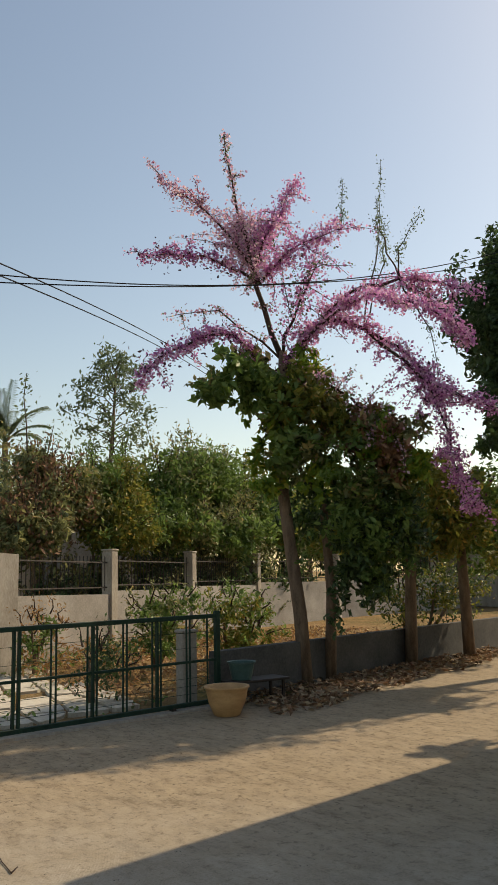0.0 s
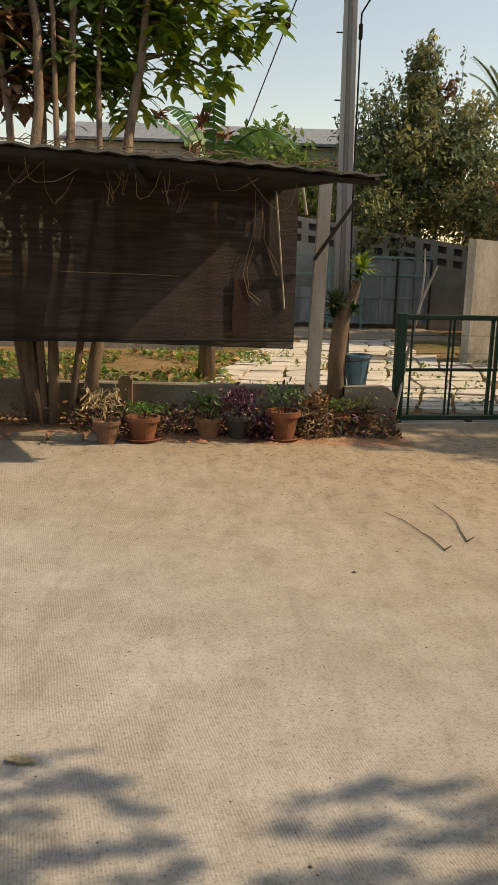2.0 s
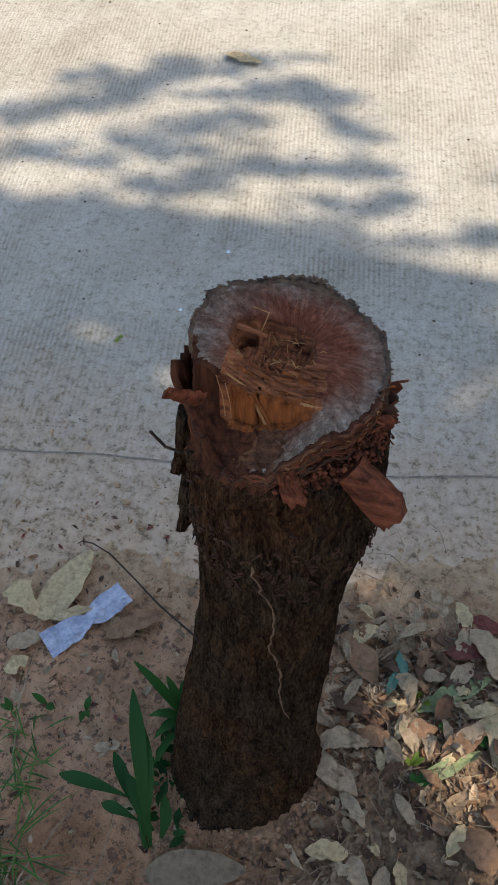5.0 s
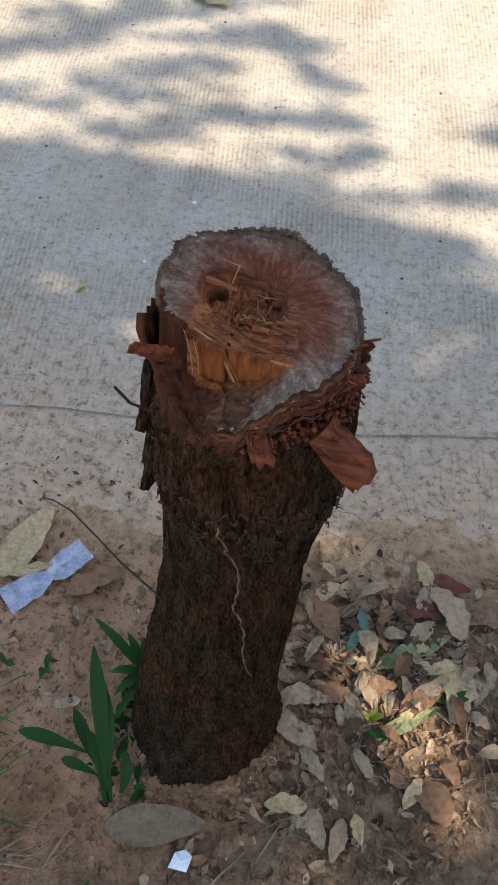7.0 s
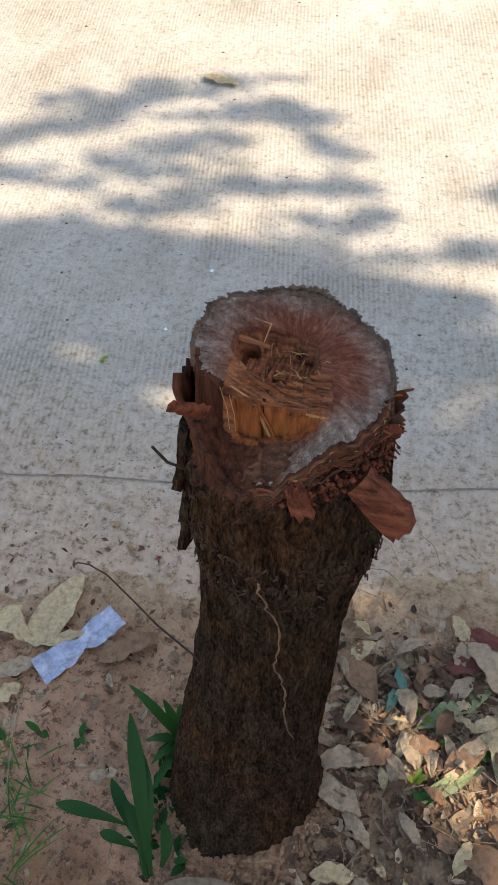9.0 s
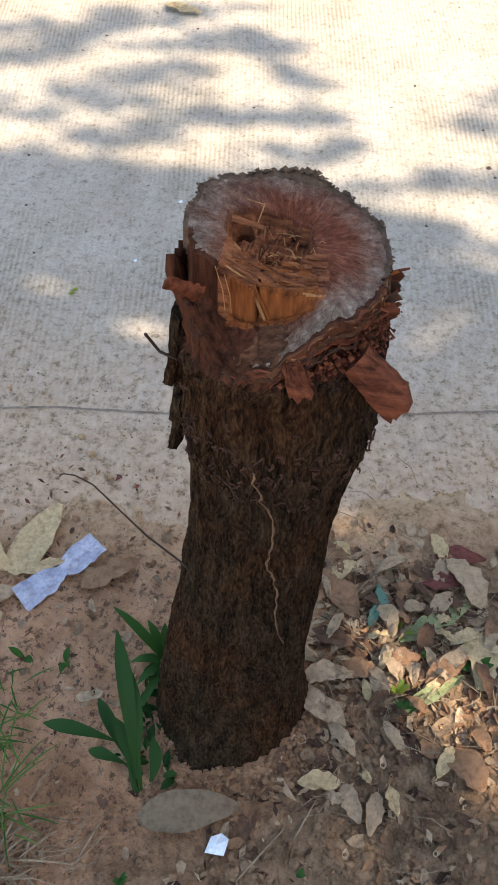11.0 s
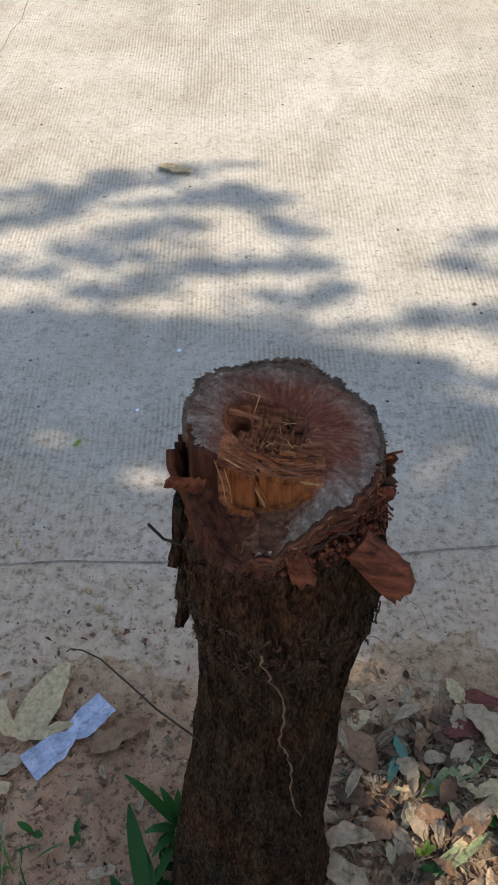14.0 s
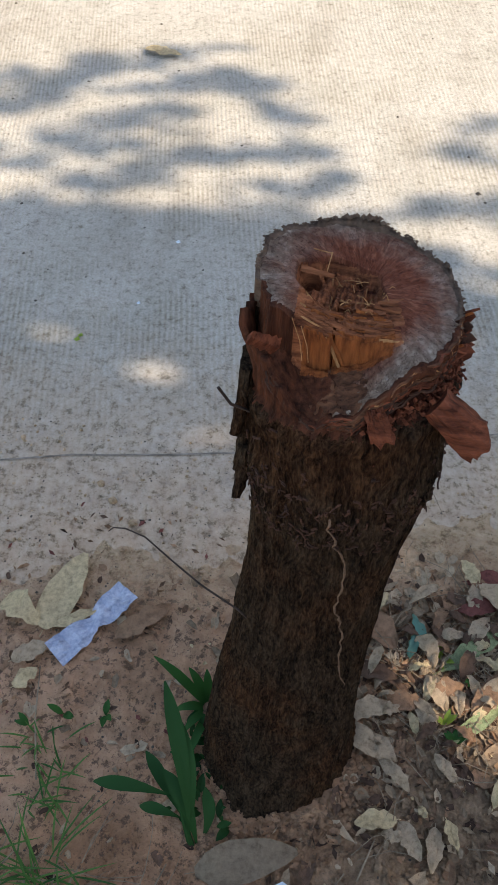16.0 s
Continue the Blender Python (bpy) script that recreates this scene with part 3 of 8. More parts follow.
def leaf_cloud(name, centres, size, aspect=2.2, droop=0.3, spread=1.0, fold=0.25):
    """Many separate folded leaves at the given places, as one mesh."""
    c = np.asarray(centres, float)
    n = len(c)
    d = RNG.normal(size=(n, 3)) * (1, 1, spread)
    d[:, 2] -= droop
    d /= np.linalg.norm(d, axis=1)[:, None]
    u = RNG.normal(size=(n, 3)) + (0, 0, 1.2)
    s = np.cross(d, u)
    s /= np.linalg.norm(s, axis=1)[:, None] + 1e-9
    nn = np.cross(s, d)
    L = size * RNG.uniform(0.6, 1.25, n)[:, None]
    W = L / aspect * 0.5
    b, t = c - d * L * 0.5, c + d * L * 0.5
    m = c + nn * W * -fold
    lft, rgt = c - s * W + nn * W * fold, c + s * W + nn * W * fold
    v = np.stack([b, rgt, t, lft, m], 1).reshape(-1, 3)
    base = np.arange(n)[:, None] * 5
    f = np.concatenate([base + q for q in ((0, 1, 4), (1, 2, 4), (2, 3, 4), (3, 0, 4))], 0)
    me = bpy.data.meshes.new(name)
    me.vertices.add(len(v))
    me.vertices.foreach_set("co", v.ravel())
    me.loops.add(f.size)
    me.loops.foreach_set("vertex_index", f.ravel().astype(np.int32))
    me.polygons.add(len(f))
    me.polygons.foreach_set("loop_start", np.arange(0, f.size, 3, dtype=np.int32))
    me.update(calc_edges=True)
    return me


def thing(name, label, category, at=(0, 0, 0), group="", kind=""):
    ob = new(name)
    ob.empty_display_size = 0.1
    ob.location = at
    return tagged(ob, label, category, group, kind)


def part(name, geo, mat, parent=None, label="", smooth=False, kind=""):
    me = geo.mesh(name, smooth) if isinstance(geo, Geo) else geo
    me.materials.append(mat)
    ob = new(name, me)
    if parent is not None:
        ob.parent = parent
    return tagged(ob, label, kind=kind)


def solid(name, geo, mat, label, category, at=(0, 0, 0), kind="", group="", smooth=False):
    """A thing that is a single mesh."""
    ob = part(name, geo, mat, None, label, smooth)
    ob.location = at
    return tagged(ob, label, category, group, kind)


def clumps(n, clump_list, jitter=1.0):
    """Points spread through ellipsoids (x, y, z, rx, ry, rz), denser at the skin, in small sprays."""
    out = []
    tot = sum(q[3] * q[4] + q[5] * q[4] for q in clump_list)
    for x, y, z, rx, ry, rz in clump_list:
        k = max(4, int(n * (rx * ry + rz * ry) / tot))
        sprays = max(3, k // 14)
        p = RNG.normal(size=(sprays, 3))
        p /= np.linalg.norm(p, axis=1)[:, None]
        p *= RNG.uniform(0.35, 1.06, (sprays, 1)) ** 0.6
        p *= (rx, ry, rz)
        q = p[RNG.integers(0, sprays, k)] + RNG.normal(size=(k, 3)) * min(rx, ry, rz) * 0.16 * jitter
        out.append(q + (x, y, z))
    return np.concatenate(out)


def bent(a, b, sag=(0, 0, 0), n=6, wob=0.0):
    a, b, sag = Vector(a), Vector(b), Vector(sag)
    return [a.lerp(b, i / n) + sag * (4 * (i / n) * (1 - i / n)) + Vector(RNG.normal(size=3) * wob * (0 < i < n)) for i in range(n + 1)]

# ---------- ground ----------
def soil_height(x, y):
    """The verge: a low uneven bank of earth that thins out on to the road."""
    v = Vector((x * 5, y * 5, 0.3))
    line = 1.06 + 0.2 * (x - 0.1) + 0.07 * noise.noise(v * 1.7) + (0.05 if x > 0.2 else 0.0)
    k = min(max((line - y) / 0.14, -1.0), 1.0)
    h = 0.012 * k + 0.008 * max(k, 0) * (0.4 + noise.noise(v * 1.3)) + 0.004 * noise.noise(v * 7) + (0.004 * noise.noise(v * 13) + 0.003 * noise.noise(v * 29)) * max(k, 0)
    h -= 0.1 * max(0.0, line - y - 3.2)
    r = math.hypot(x - 0.085, y - 0.71)
    return h + 0.022 * math.exp(-((r / 0.15) ** 2)) - 0.004 * max(0.0, min(1.0, (0.62 - y) * 3))


def build_ground():
    g = Geo()
    g.slab([(-400, -400), (400, -400), (400, 600), (-400, 600)], -0.5, -0.03)
    solid("ground", g, M_YARD, "dry earth ground with straw, fallen leaves and weeds", "ground", kind="structure")
    road = Geo().slab([(-30, -14), (30, -14), (30, 12.6), (12, 10.2), (5.9, 8.95), (1.85, 8.42), (1.8, 8.2), (-30, 7.9)], -0.16, 0.0)
    solid("road", road, M_CONC, "sunlit broom-finished concrete road with worn patches and grit", "road", kind="structure")
    g = Geo()
    xs = np.concatenate([np.linspace(-9.0, -2.25, 30), np.linspace(-2.2, -0.75, 40), np.linspace(-0.74, 0.9, 330), np.linspace(0.92, 2.6, 50), np.linspace(2.7, 6.5, 18)])
    ys = np.concatenate([np.linspace(-2.8, 0.3, 24), np.linspace(0.32, 1.2, 180), np.linspace(1.21, 1.35, 8)])
    g.v = [(x, y + 0.2 * (x - 0.1), soil_height(x, y + 0.2 * (x - 0.1))) for y in ys for x in xs]
    n = len(xs)
    g.f = [(j * n + i, j * n + i + 1, (j + 1) * n + i + 1, (j + 1) * n + i) for j in range(len(ys) - 1) for i in range(n - 1)]
    solid("verge", g, M_SOIL, "strip of bare reddish soil round the stump", "soil", kind="structure", smooth=True)
    # crack across the road, and the joint beside the verge
    def seam(name, pts, w, label, mat):
        g = Geo()
        for (a, b) in zip(pts, pts[1:]):
            a, b = Vector((*a, 0.002)), Vector((*b, 0.002))
            s = (b - a).cross(Vector((0, 0, 1))).normalized() * w
            g.add([a - s, b - s, b + s, a + s], [(0, 1, 2, 3)])
        solid(name, g, mat, label, "crack", kind="structure")

    def jagged(pts, amp):
        out = []
        for a, b in zip(pts, pts[1:]):
            for i in range(7):
                s = i / 7
                q = noise.noise(Vector((a[0] * 9 + s * 5, a[1] * 9 + s * 4, 1)))
                out.append((a[0] * (1 - s) + b[0] * s + amp * q, a[1] * (1 - s) + b[1] * s + amp * 0.6 * q))
        return out + [pts[-1]]

    seam("crack", jagged([(-2.5, 6.1), (-2.15, 5.3), (-1.68, 4.62), (-1.56, 4.05), (-1.42, 3.3), (-1.39, 2.9), (-1.46, 2.58), (-1.7, 2.3)], 0.05), 0.0018, "thin jagged crack in the concrete", M_JOINT)
    seam("joint", jagged([(-1.2, 0.985), (-0.38, 1.18), (0.04, 1.255), (0.33, 1.345), (1.6, 1.7)], 0.015), 0.0018, "dirt-filled joint line beside the verge", M_JOINT)


build_ground()


# ---------- yard: walls, fence, gate ----------
def wall(name, a, b, thick, z0, z1a, z1b, mat, label):
    """An upright wall from a to b in plan, its top running from z1a to z1b."""
    a, b = Vector((*a, 0)), Vector((*b, 0))
    s = (b - a).cross(Vector((0, 0, 1))).normalized() * thick / 2
    p = [a - s, b - s, b + s, a + s]
    v = [(*q.xy, z0) for q in p] + [(q.x, q.y, z) for q, z in zip(p, (z1a, z1b, z1b, z1a))]
    g = Geo().add(v, [(0, 1, 2, 3), (7, 6, 5, 4), (0, 4, 5, 1), (1, 5, 6, 2), (2, 6, 7, 3), (3, 7, 4, 0)])
    return solid(name, g, mat, label, "wall", kind="structure")


POSTS = [(4.77, 14.33), (7.36, 16.03), (10.47, 18.09), (14.1, 20.5), (18.6, 22.2), (24.3, 23.2), (27.6, 23.6)]


def build_fence():
    for i, (a, b) in enumerate(zip(POSTS, POSTS[1:])):
        wall(f"wall_fence_{i + 1}", a, b, 0.14, -0.05, 1.27, 1.2, M_WALL, "low rendered boundary wall, stained grey")
        fence = thing("railing", "rusty black steel railing set on the low wall", "railing", (*a, 0), "boundary railings")
        d = Vector((b[0] - a[0], b[1] - a[1], 0))
        ln = d.length
        d.normalize()
        rail = Geo().tube([d * 0.12 + Vector((0, 0, 1.38)), d * (ln - 0.12) + Vector((0, 0, 1.34))], 0.018, 4)
        part("rail", rail, M_BLACKSTEEL, fence)
        rail = Geo().tube([d * 0.12 + Vector((0, 0, 1.88)), d * (ln - 0.12) + Vector((0, 0, 1.84))], 0.018, 4)
        part("rail", rail, M_BLACKSTEEL, fence)
        bar = Geo().tube([(0, 0, 1.27), (0, 0, 1.97)], 0.009, 4).mesh("bar")
        bar.materials.append(M_BLACKSTEEL)
        count = int(ln / 0.14) if i < 3 else int(ln / 0.28)
        for j in range(count):
            ob = new("bar", bar)
            ob.parent = fence
            ob.location = d * (0.2 + (ln - 0.4) * j / (count - 1))
    for i, (x, y) in enumerate(POSTS[1:]):
        g = Geo().box((-0.12, -0.12, -0.05), (0.12, 0.12, 2.08), 0.015).box((-0.135, -0.135, 2.08), (0.135, 0.135, 2.12), 0.01)
        ob = solid("fence_post", g, M_WALLW, "square pale concrete fence post", "post", (x, y, 0), group="boundary posts")
        ob.rotation_euler = (0, 0, radians(33))
    wall("wall_corner", (4.17, 14.08), (4.78, 14.33), 0.2, -0.05, 2.02, 1.98, M_WALLW, "pale plastered wall end, chipped and stained")


build_fence()


def build_back():
    """The pierced block wall with its old steel gate."""
    w = thing("wall_back", "grey block wall with rows of pierced vents near its sloping top", "wall", (-1.2, 21.4, 0), kind="structure")

    def top(x):
        return 2.98 - 0.142 * (x - 1.0)

    n = 19
    x0, x1 = 0.0, 7.8
    for lo, hi in ((None, 0.58), (0.28, 0.41), (0.0, 0.11)):
        g = Geo()
        v = []
        for x in (x0, x1):
            zt = top(x) - (hi if lo is None else lo)
            zb = -0.05 if lo is None else top(x) - hi
            v += [(x, 0, zb), (x, 0.12, zb), (x, 0.12, zt), (x, 0, zt)]
        g.add(v, [(0, 1, 2, 3), (7, 6, 5, 4), (0, 4, 5, 1), (1, 5, 6, 2), (2, 6, 7, 3), (3, 7, 4, 0)])
        part("course" if lo is not None else "body", g, M_WALL, w)
    # darker backing paints the shade inside the vent recesses
    v = [(x, y, z) for x in (x0, x1) for y, z in ((0.13, -0.05), (0.16, -0.05), (0.16, top(x) - 0.02), (0.13, top(x) - 0.02))]
    part("backing", Geo().add(v, [(0, 1, 2, 3), (7, 6, 5, 4), (0, 4, 5, 1), (1, 5, 6, 2), (2, 6, 7, 3), (3, 7, 4, 0)]), M_WALLD, w)
    for lo, hi in ((0.11, 0.28), (0.41, 0.58)):
        for i in range(n + 1):
            x = x0 + (x1 - x0 - 0.08) * i / n
            g = Geo()
            wd = 0.17 if i % 3 else 0.20
            v = [(x, 0, top(x) - hi), (x + wd, 0, top(x + wd) - hi), (x + wd, 0.12, top(x + wd) - hi), (x, 0.12, top(x) - hi)]
            v += [(x, 0, top(x) - lo), (x + wd, 0, top(x + wd) - lo), (x + wd, 0.12, top(x + wd) - lo), (x, 0.12, top(x) - lo)]
            g.add(v, [(3, 2, 1, 0), (4, 5, 6, 7), (0, 1, 5, 4), (1, 2, 6, 5), (2, 3, 7, 6), (3, 0, 4, 7)])
            part("vent_block", g, M_WALL, w)
    gate = thing("drive_gate", "old grey sheet-steel drive gate with pale green rails", "gate", (0.2, 20.9, 0))
    for i in range(12):
        x = i * 0.42
        part("sheet", Geo().box((x, 0, 0.18), (x + 0.4, 0.02, 1.66 if i > 4 else 1.0)), M_GREYSTEEL, gate)
    for z in (0.14, 0.75, 1.30, 1.72):
        part("rail", Geo().box((0, -0.04, z), (5.05, 0, z + 0.05)), M_TEAL if z > 1 else M_GREYSTEEL, gate)
    for i in range(7):
        part("stile", Geo().box((i * 0.83, -0.045, 0.0), (i * 0.83 + 0.05, -0.002, 1.72)), M_BLACKSTEEL if i > 4 else M_TEAL, gate)
    wall("wall_side", (-14, 14.9), (0.15, 15.6), 0.14, -0.05, 1.25, 1.15, M_WALLW, "pale low wall at the back of the yard")
    drive = Geo().slab([(1.0, 18.0), (5.2, 18.0), (5.2, 21.3), (1.0, 21.3)], -0.1, 0.012)
    solid("drive", drive, M_CONC, "grey concrete apron before the old drive gate", "drive", kind="structure")


build_back()


def build_gate():
    """Dark green steel sliding gate with a wire-mesh infill, on small wheels."""
    d = Vector((3.62, 0.53, 0))
    ln = d.length
    gate = thing("sliding_gate", "dark green steel sliding gate with bars and wire infill, closed", "gate", (1.85, 8.37, 0))
    gate.rotation_euler = (0, 0, math.atan2(d.y, d.x))
    part("top_rail", Geo().box((0, -0.025, 1.055), (ln, 0.025, 1.105), 0.006), M_GREENSTEEL, gate)
    part("bottom_rail", Geo().box((0, -0.025, 0.05), (ln, 0.025, 0.10), 0.006), M_GREENSTEEL, gate)
    part("middle_rail", Geo().box((0.05, -0.015, 0.545), (ln, 0.015, 0.575), 0.004), M_GREENSTEEL, gate)
    part("end_post", Geo().box((-0.05, -0.04, 0.0), (0.05, 0.04, 1.12), 0.008), M_GREENSTEEL, gate)
    part("end_post", Geo().box((ln - 0.03, -0.03, 0.0), (ln + 0.04, 0.03, 1.14), 0.008), M_GREENSTEEL, gate)
    for x in (0.11, 0.50, 0.545, 0.95, 1.01, 1.38, 1.44, 1.82, 1.88, 1.94, 2.28, 2.33, 2.68, 2.74, 2.80, 3.18, 3.23, 3.50):
        wide = 0.019 if x in (0.95, 1.01, 1.88, 2.74) else 0.011
        part("bar", Geo().box((x, -wide, 0.10), (x + wide * 1.6, wide, 1.055), 0.003), M_GREENSTEEL, gate)
    for z in (0.19, 0.28, 0.37, 0.72, 0.9):
        part("wire", Geo().tube([(0.05, 0.012, z), (ln, 0.012, z)], 0.0035, 4), M_GREENSTEEL, gate)
    for x in (0.78, 2.98):
        wheel = Geo().tube([(x, -0.03, 0.032), (x, 0.03, 0.032)], 0.032, 12)
        part("wheel", wheel, M_BLACKSTEEL, gate)
    g = Geo().box((-0.1, -0.09, 0), (0.1, 0.09, 0.88), 0.012).box((-0.115, -0.105, 0.88), (0.115, 0.105, 0.92), 0.012)
    solid("gate_pillar", g, M_WALL, "short grey concrete gate pillar", "pillar", (5.17, 9.12, 0))
    sill = Geo().slab([(1.8, 8.28), (5.7, 8.85), (5.66, 9.0), (1.77, 8.46)], -0.02, 0.028)
    solid("gate_track", sill, M_POST, "raised concrete strip under the gate", "gate track", kind="structure")


def build_rod():
    """A weathered forked stick leaning on the gate's end post."""
    g = Geo().tube([(1.80, 8.26, 0.0), (1.93, 8.40, 0.7), (2.05, 8.47, 1.22), (2.20, 8.5, 1.58)], [0.016, 0.015, 0.013, 0.009], 6)
    g.tube([(2.05, 8.47, 1.22), (2.07, 8.48, 1.5), (2.06, 8.48, 1.74)], [0.010, 0.009, 0.006], 6)
    solid("leaning_stick", g, M_POST, "grey forked stick leaning against the gate's end post", "stick")


build_gate()
build_rod()
# the trees' deep shade is painted into this wall's colour
wall("wall_right", (5.62, 9.22), (15.5, 11.9), 0.16, -0.05, 0.62, 0.58, M_WALLD, "low wall under the trees, their shade put into its dark colour")


# ---------- utility pole and cables ----------
def build_pole():
    pole = thing("utility_pole", "square grooved concrete utility pole with insulators", "pole", (1.30, 8.62, 0))
    g = Geo()
    sec = ((-1, -1), (1, -1), (1, -0.35), (0.45, -0.25), (0.45, 0.25), (1, 0.35), (1, 1), (-1, 1), (-1, 0.35), (-0.45, 0.25), (-0.45, -0.25), (-1, -0.35))
    zs = (0.0, 1.5, 3.0, 4.5, 5.42)
    for z in zs:
        w = 0.082 - 0.027 * z / 5.42
        g.v += [(0.10 * 0 - 0.085 * z / 5.42 + w * (a * 0.2 + b), w * (a - b * 0.2) * 1.0, z) for a, b in sec]
    n = len(sec)
    g.f = [(i * n + k, i * n + (k + 1) % n, (i + 1) * n + (k + 1) % n, (i + 1) * n + k) for i in range(len(zs) - 1) for k in range(n)]
    g.f += [tuple(range(n - 1, -1, -1)), tuple((len(zs) - 1) * n + k for k in range(n))]
    part("shaft", g, M_POLE, pole)
    for i, z in enumerate((5.25, 5.08, 4.74, 4.58)):
        xx = -0.085 * z / 5.42
        pin = part("bracket", Geo().tube([(xx - 0.07, -0.05, z), (xx + 0.12, -0.05, z)], 0.009, 5), M_BLACKSTEEL, pole)
        spool = Geo()
        spool.tube([(xx + 0.10, -0.05, z - 0.035), (xx + 0.10, -0.05, z - 0.015), (xx + 0.10, -0.05, z), (xx + 0.10, -0.05, z + 0.015), (xx + 0.10, -0.05, z + 0.035)], [0.032, 0.032, 0.018, 0.032, 0.032], 10)
        part("insulator", spool, M_CERAM, pole)
    for z in (1.9, 2.5, 3.1, 3.7, 4.3, 4.9):
        xx = -0.085 * z / 5.42
        part("step_bolt", Geo().tube([(xx - 0.13, 0, z), (xx - 0.03, 0, z)], 0.007, 5), M_BLACKSTEEL, pole)
    drop = [(0.06, -0.06, 4.56), (0.16, -0.07, 4.45), (0.2, -0.07, 4.2), (0.12, -0.07, 4.0), (0.03, -0.08, 3.85), (0.03, -0.08, 2.4), (0.06, -0.08, 0.6)]
    part("drop_cable", Geo().tube(drop, 0.009, 5), M_WIRE, pole)
    part("cable_clip", Geo().box((0.01, -0.11, 3.62), (0.045, -0.07, 3.76), 0.008), M_WIRE, pole)

    def cable(label, a, b, sag, r=0.009):
        a, b = Vector(a), Vector(b)
        ob = solid("cable", Geo().tube([p - a for p in bent(a, b, (0, 0, -sag), 24)], r, 5), M_WIRE, label, "cable", tuple(a), group="overhead cables")
        return ob

    cable("black service cable slung from the pole to a house", (1.33, 8.56, 4.73), (10.95, 8.63, 6.79), 0.40, 0.0075)
    cable("second black service cable slung from the pole", (1.33, 8.56, 4.58), (10.99, 8.67, 6.64), 0.25, 0.0075)
    cable("thin overhead line running off beyond the trees", (1.32, 8.57, 5.25), (19.0, 29.0, 9.2), -0.35, 0.011)
    cable("second thin overhead line beyond the trees", (1.32, 8.57, 5.08), (19.0, 29.0, 9.0), -0.35, 0.011)
    guy = thing("guy_wire", "steel guy wire with a strain insulator", "guy wire", (1.18, 8.66, 5.15))
    a = Vector((0, 0, 0))
    b = Vector((-1.35, 5.1, -3.1))
    part("strand", Geo().tube([a, b], 0.008, 5), M_BLACKSTEEL, guy)
    part("strain_insulator", Geo().tube([b * 0.30, b * 0.315, b * 0.33], [0.02, 0.055, 0.02], 8), M_CERAM, guy)


build_pole()


# ---------- shed with shade net ----------
def build_shed():
    shed = thing("open_shed", "open lean-to with old roof sheets and a black shade net", "shed", (0, 0, 0))
    # roof: corrugated sheets on a front beam
    g = Geo()
    nx, rows = 110, 5
    P = [(-6.2, 6.10, 2.60), (1.28, 6.63, 2.235), (-0.2, 9.6, 2.18), (-6.2, 10.4, 2.42)]
    for j in range(rows + 1):
        for i in range(nx + 1):
            u, w = i / nx, j / rows
            p = Vector(P[0]).lerp(Vector(P[1]), u).lerp(Vector(P[3]).lerp(Vector(P[2]), u), w)
            g.v.append((p.x, p.y + 0.03 * noise.noise(p * 2), p.z + 0.010 * math.sin(i * 1.9) + 0.02 * noise.noise(p * 1.2)))
    m = nx + 1
    top = [(j * m + i, j * m + i + 1, (j + 1) * m + i + 1, (j + 1) * m + i) for j in range(rows) for i in range(nx)]
    k = len(g.v)
    g.v += [(x, y, z - 0.018) for x, y, z in g.v]
    g.f = top + [tuple(reversed([q + k for q in f])) for f in top]
    g.f += [(i + 1, i, k + i, k + i + 1) for i in range(nx)] + [(j * m + nx + m, j * m + nx, k + j * m + nx, k + j * m + nx + m) for j in range(rows)]
    roof = part("roof", g, M_ROOF, shed)
    # bottom faces, beam and rafters get the painted under-roof shade
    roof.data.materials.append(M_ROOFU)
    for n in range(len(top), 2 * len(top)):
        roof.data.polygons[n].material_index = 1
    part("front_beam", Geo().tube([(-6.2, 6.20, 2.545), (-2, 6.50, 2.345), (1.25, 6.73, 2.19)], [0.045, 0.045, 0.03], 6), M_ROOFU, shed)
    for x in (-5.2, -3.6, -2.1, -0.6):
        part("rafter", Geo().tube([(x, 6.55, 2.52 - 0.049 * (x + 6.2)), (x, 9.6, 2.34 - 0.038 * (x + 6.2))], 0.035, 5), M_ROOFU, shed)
    for a, b, w in (((0.95, 8.12, 0.0), (1.035, 8.26, 2.37), 0.075), ((-2.20, 7.30, 0.0), (-2.20, 7.32, 2.36), 0.055), ((-5.0, 7.0, 0.0), (-5.0, 7.0, 2.5), 0.06)):
        g = Geo()
        g.tube([a, Vector(a).lerp(Vector(b), 0.5), b], [w * 1.25, w * 1.15, w * 1.05], 4)
        part("post", g, M_POST, shed)
    part("brace", Geo().tube([(0.92, 8.0, 1.60), (1.28, 7.95, 2.14)], 0.018, 5), M_BLACKSTEEL, shed)
    part("brace", Geo().tube([(-2.1, 7.28, 1.60), (-1.5, 7.3, 2.3)], 0.018, 5), M_BLACKSTEEL, shed)
    part("hook_pipe", Geo().tube([(0.72, 7.9, 2.3), (0.78, 7.9, 2.25), (0.83, 7.95, 2.0)], 0.014, 6), M_WALLW, shed)
    # net: a hanging sheet with folds
    g = Geo()
    nx, nz = 120, 26
    for j in range(nz + 1):
        for i in range(nx + 1):
            u, w = i / nx, j / nz
            x = -6.0 + 6.76 * u
            y = 7.30 + 0.2419 * (x + 2.2)
            z = 2.36 - 0.045 * (x + 2.2) - (1.50 - 0.05 * u) * w
            fold = 0.008 * w * math.sin(x * 5 + 2 * noise.noise(Vector((x, z, 0)))) + 0.010 * noise.noise(Vector((x * 2, z * 1.5, 3)))
            g.v.append((x, y + fold, z + 0.012 * noise.noise(Vector((x * 3, 0, 1))) * w))
    m = nx + 1
    g.f = [(j * m + i, j * m + i + 1, (j + 1) * m + i + 1, (j + 1) * m + i) for j in range(nz) for i in range(nx)]
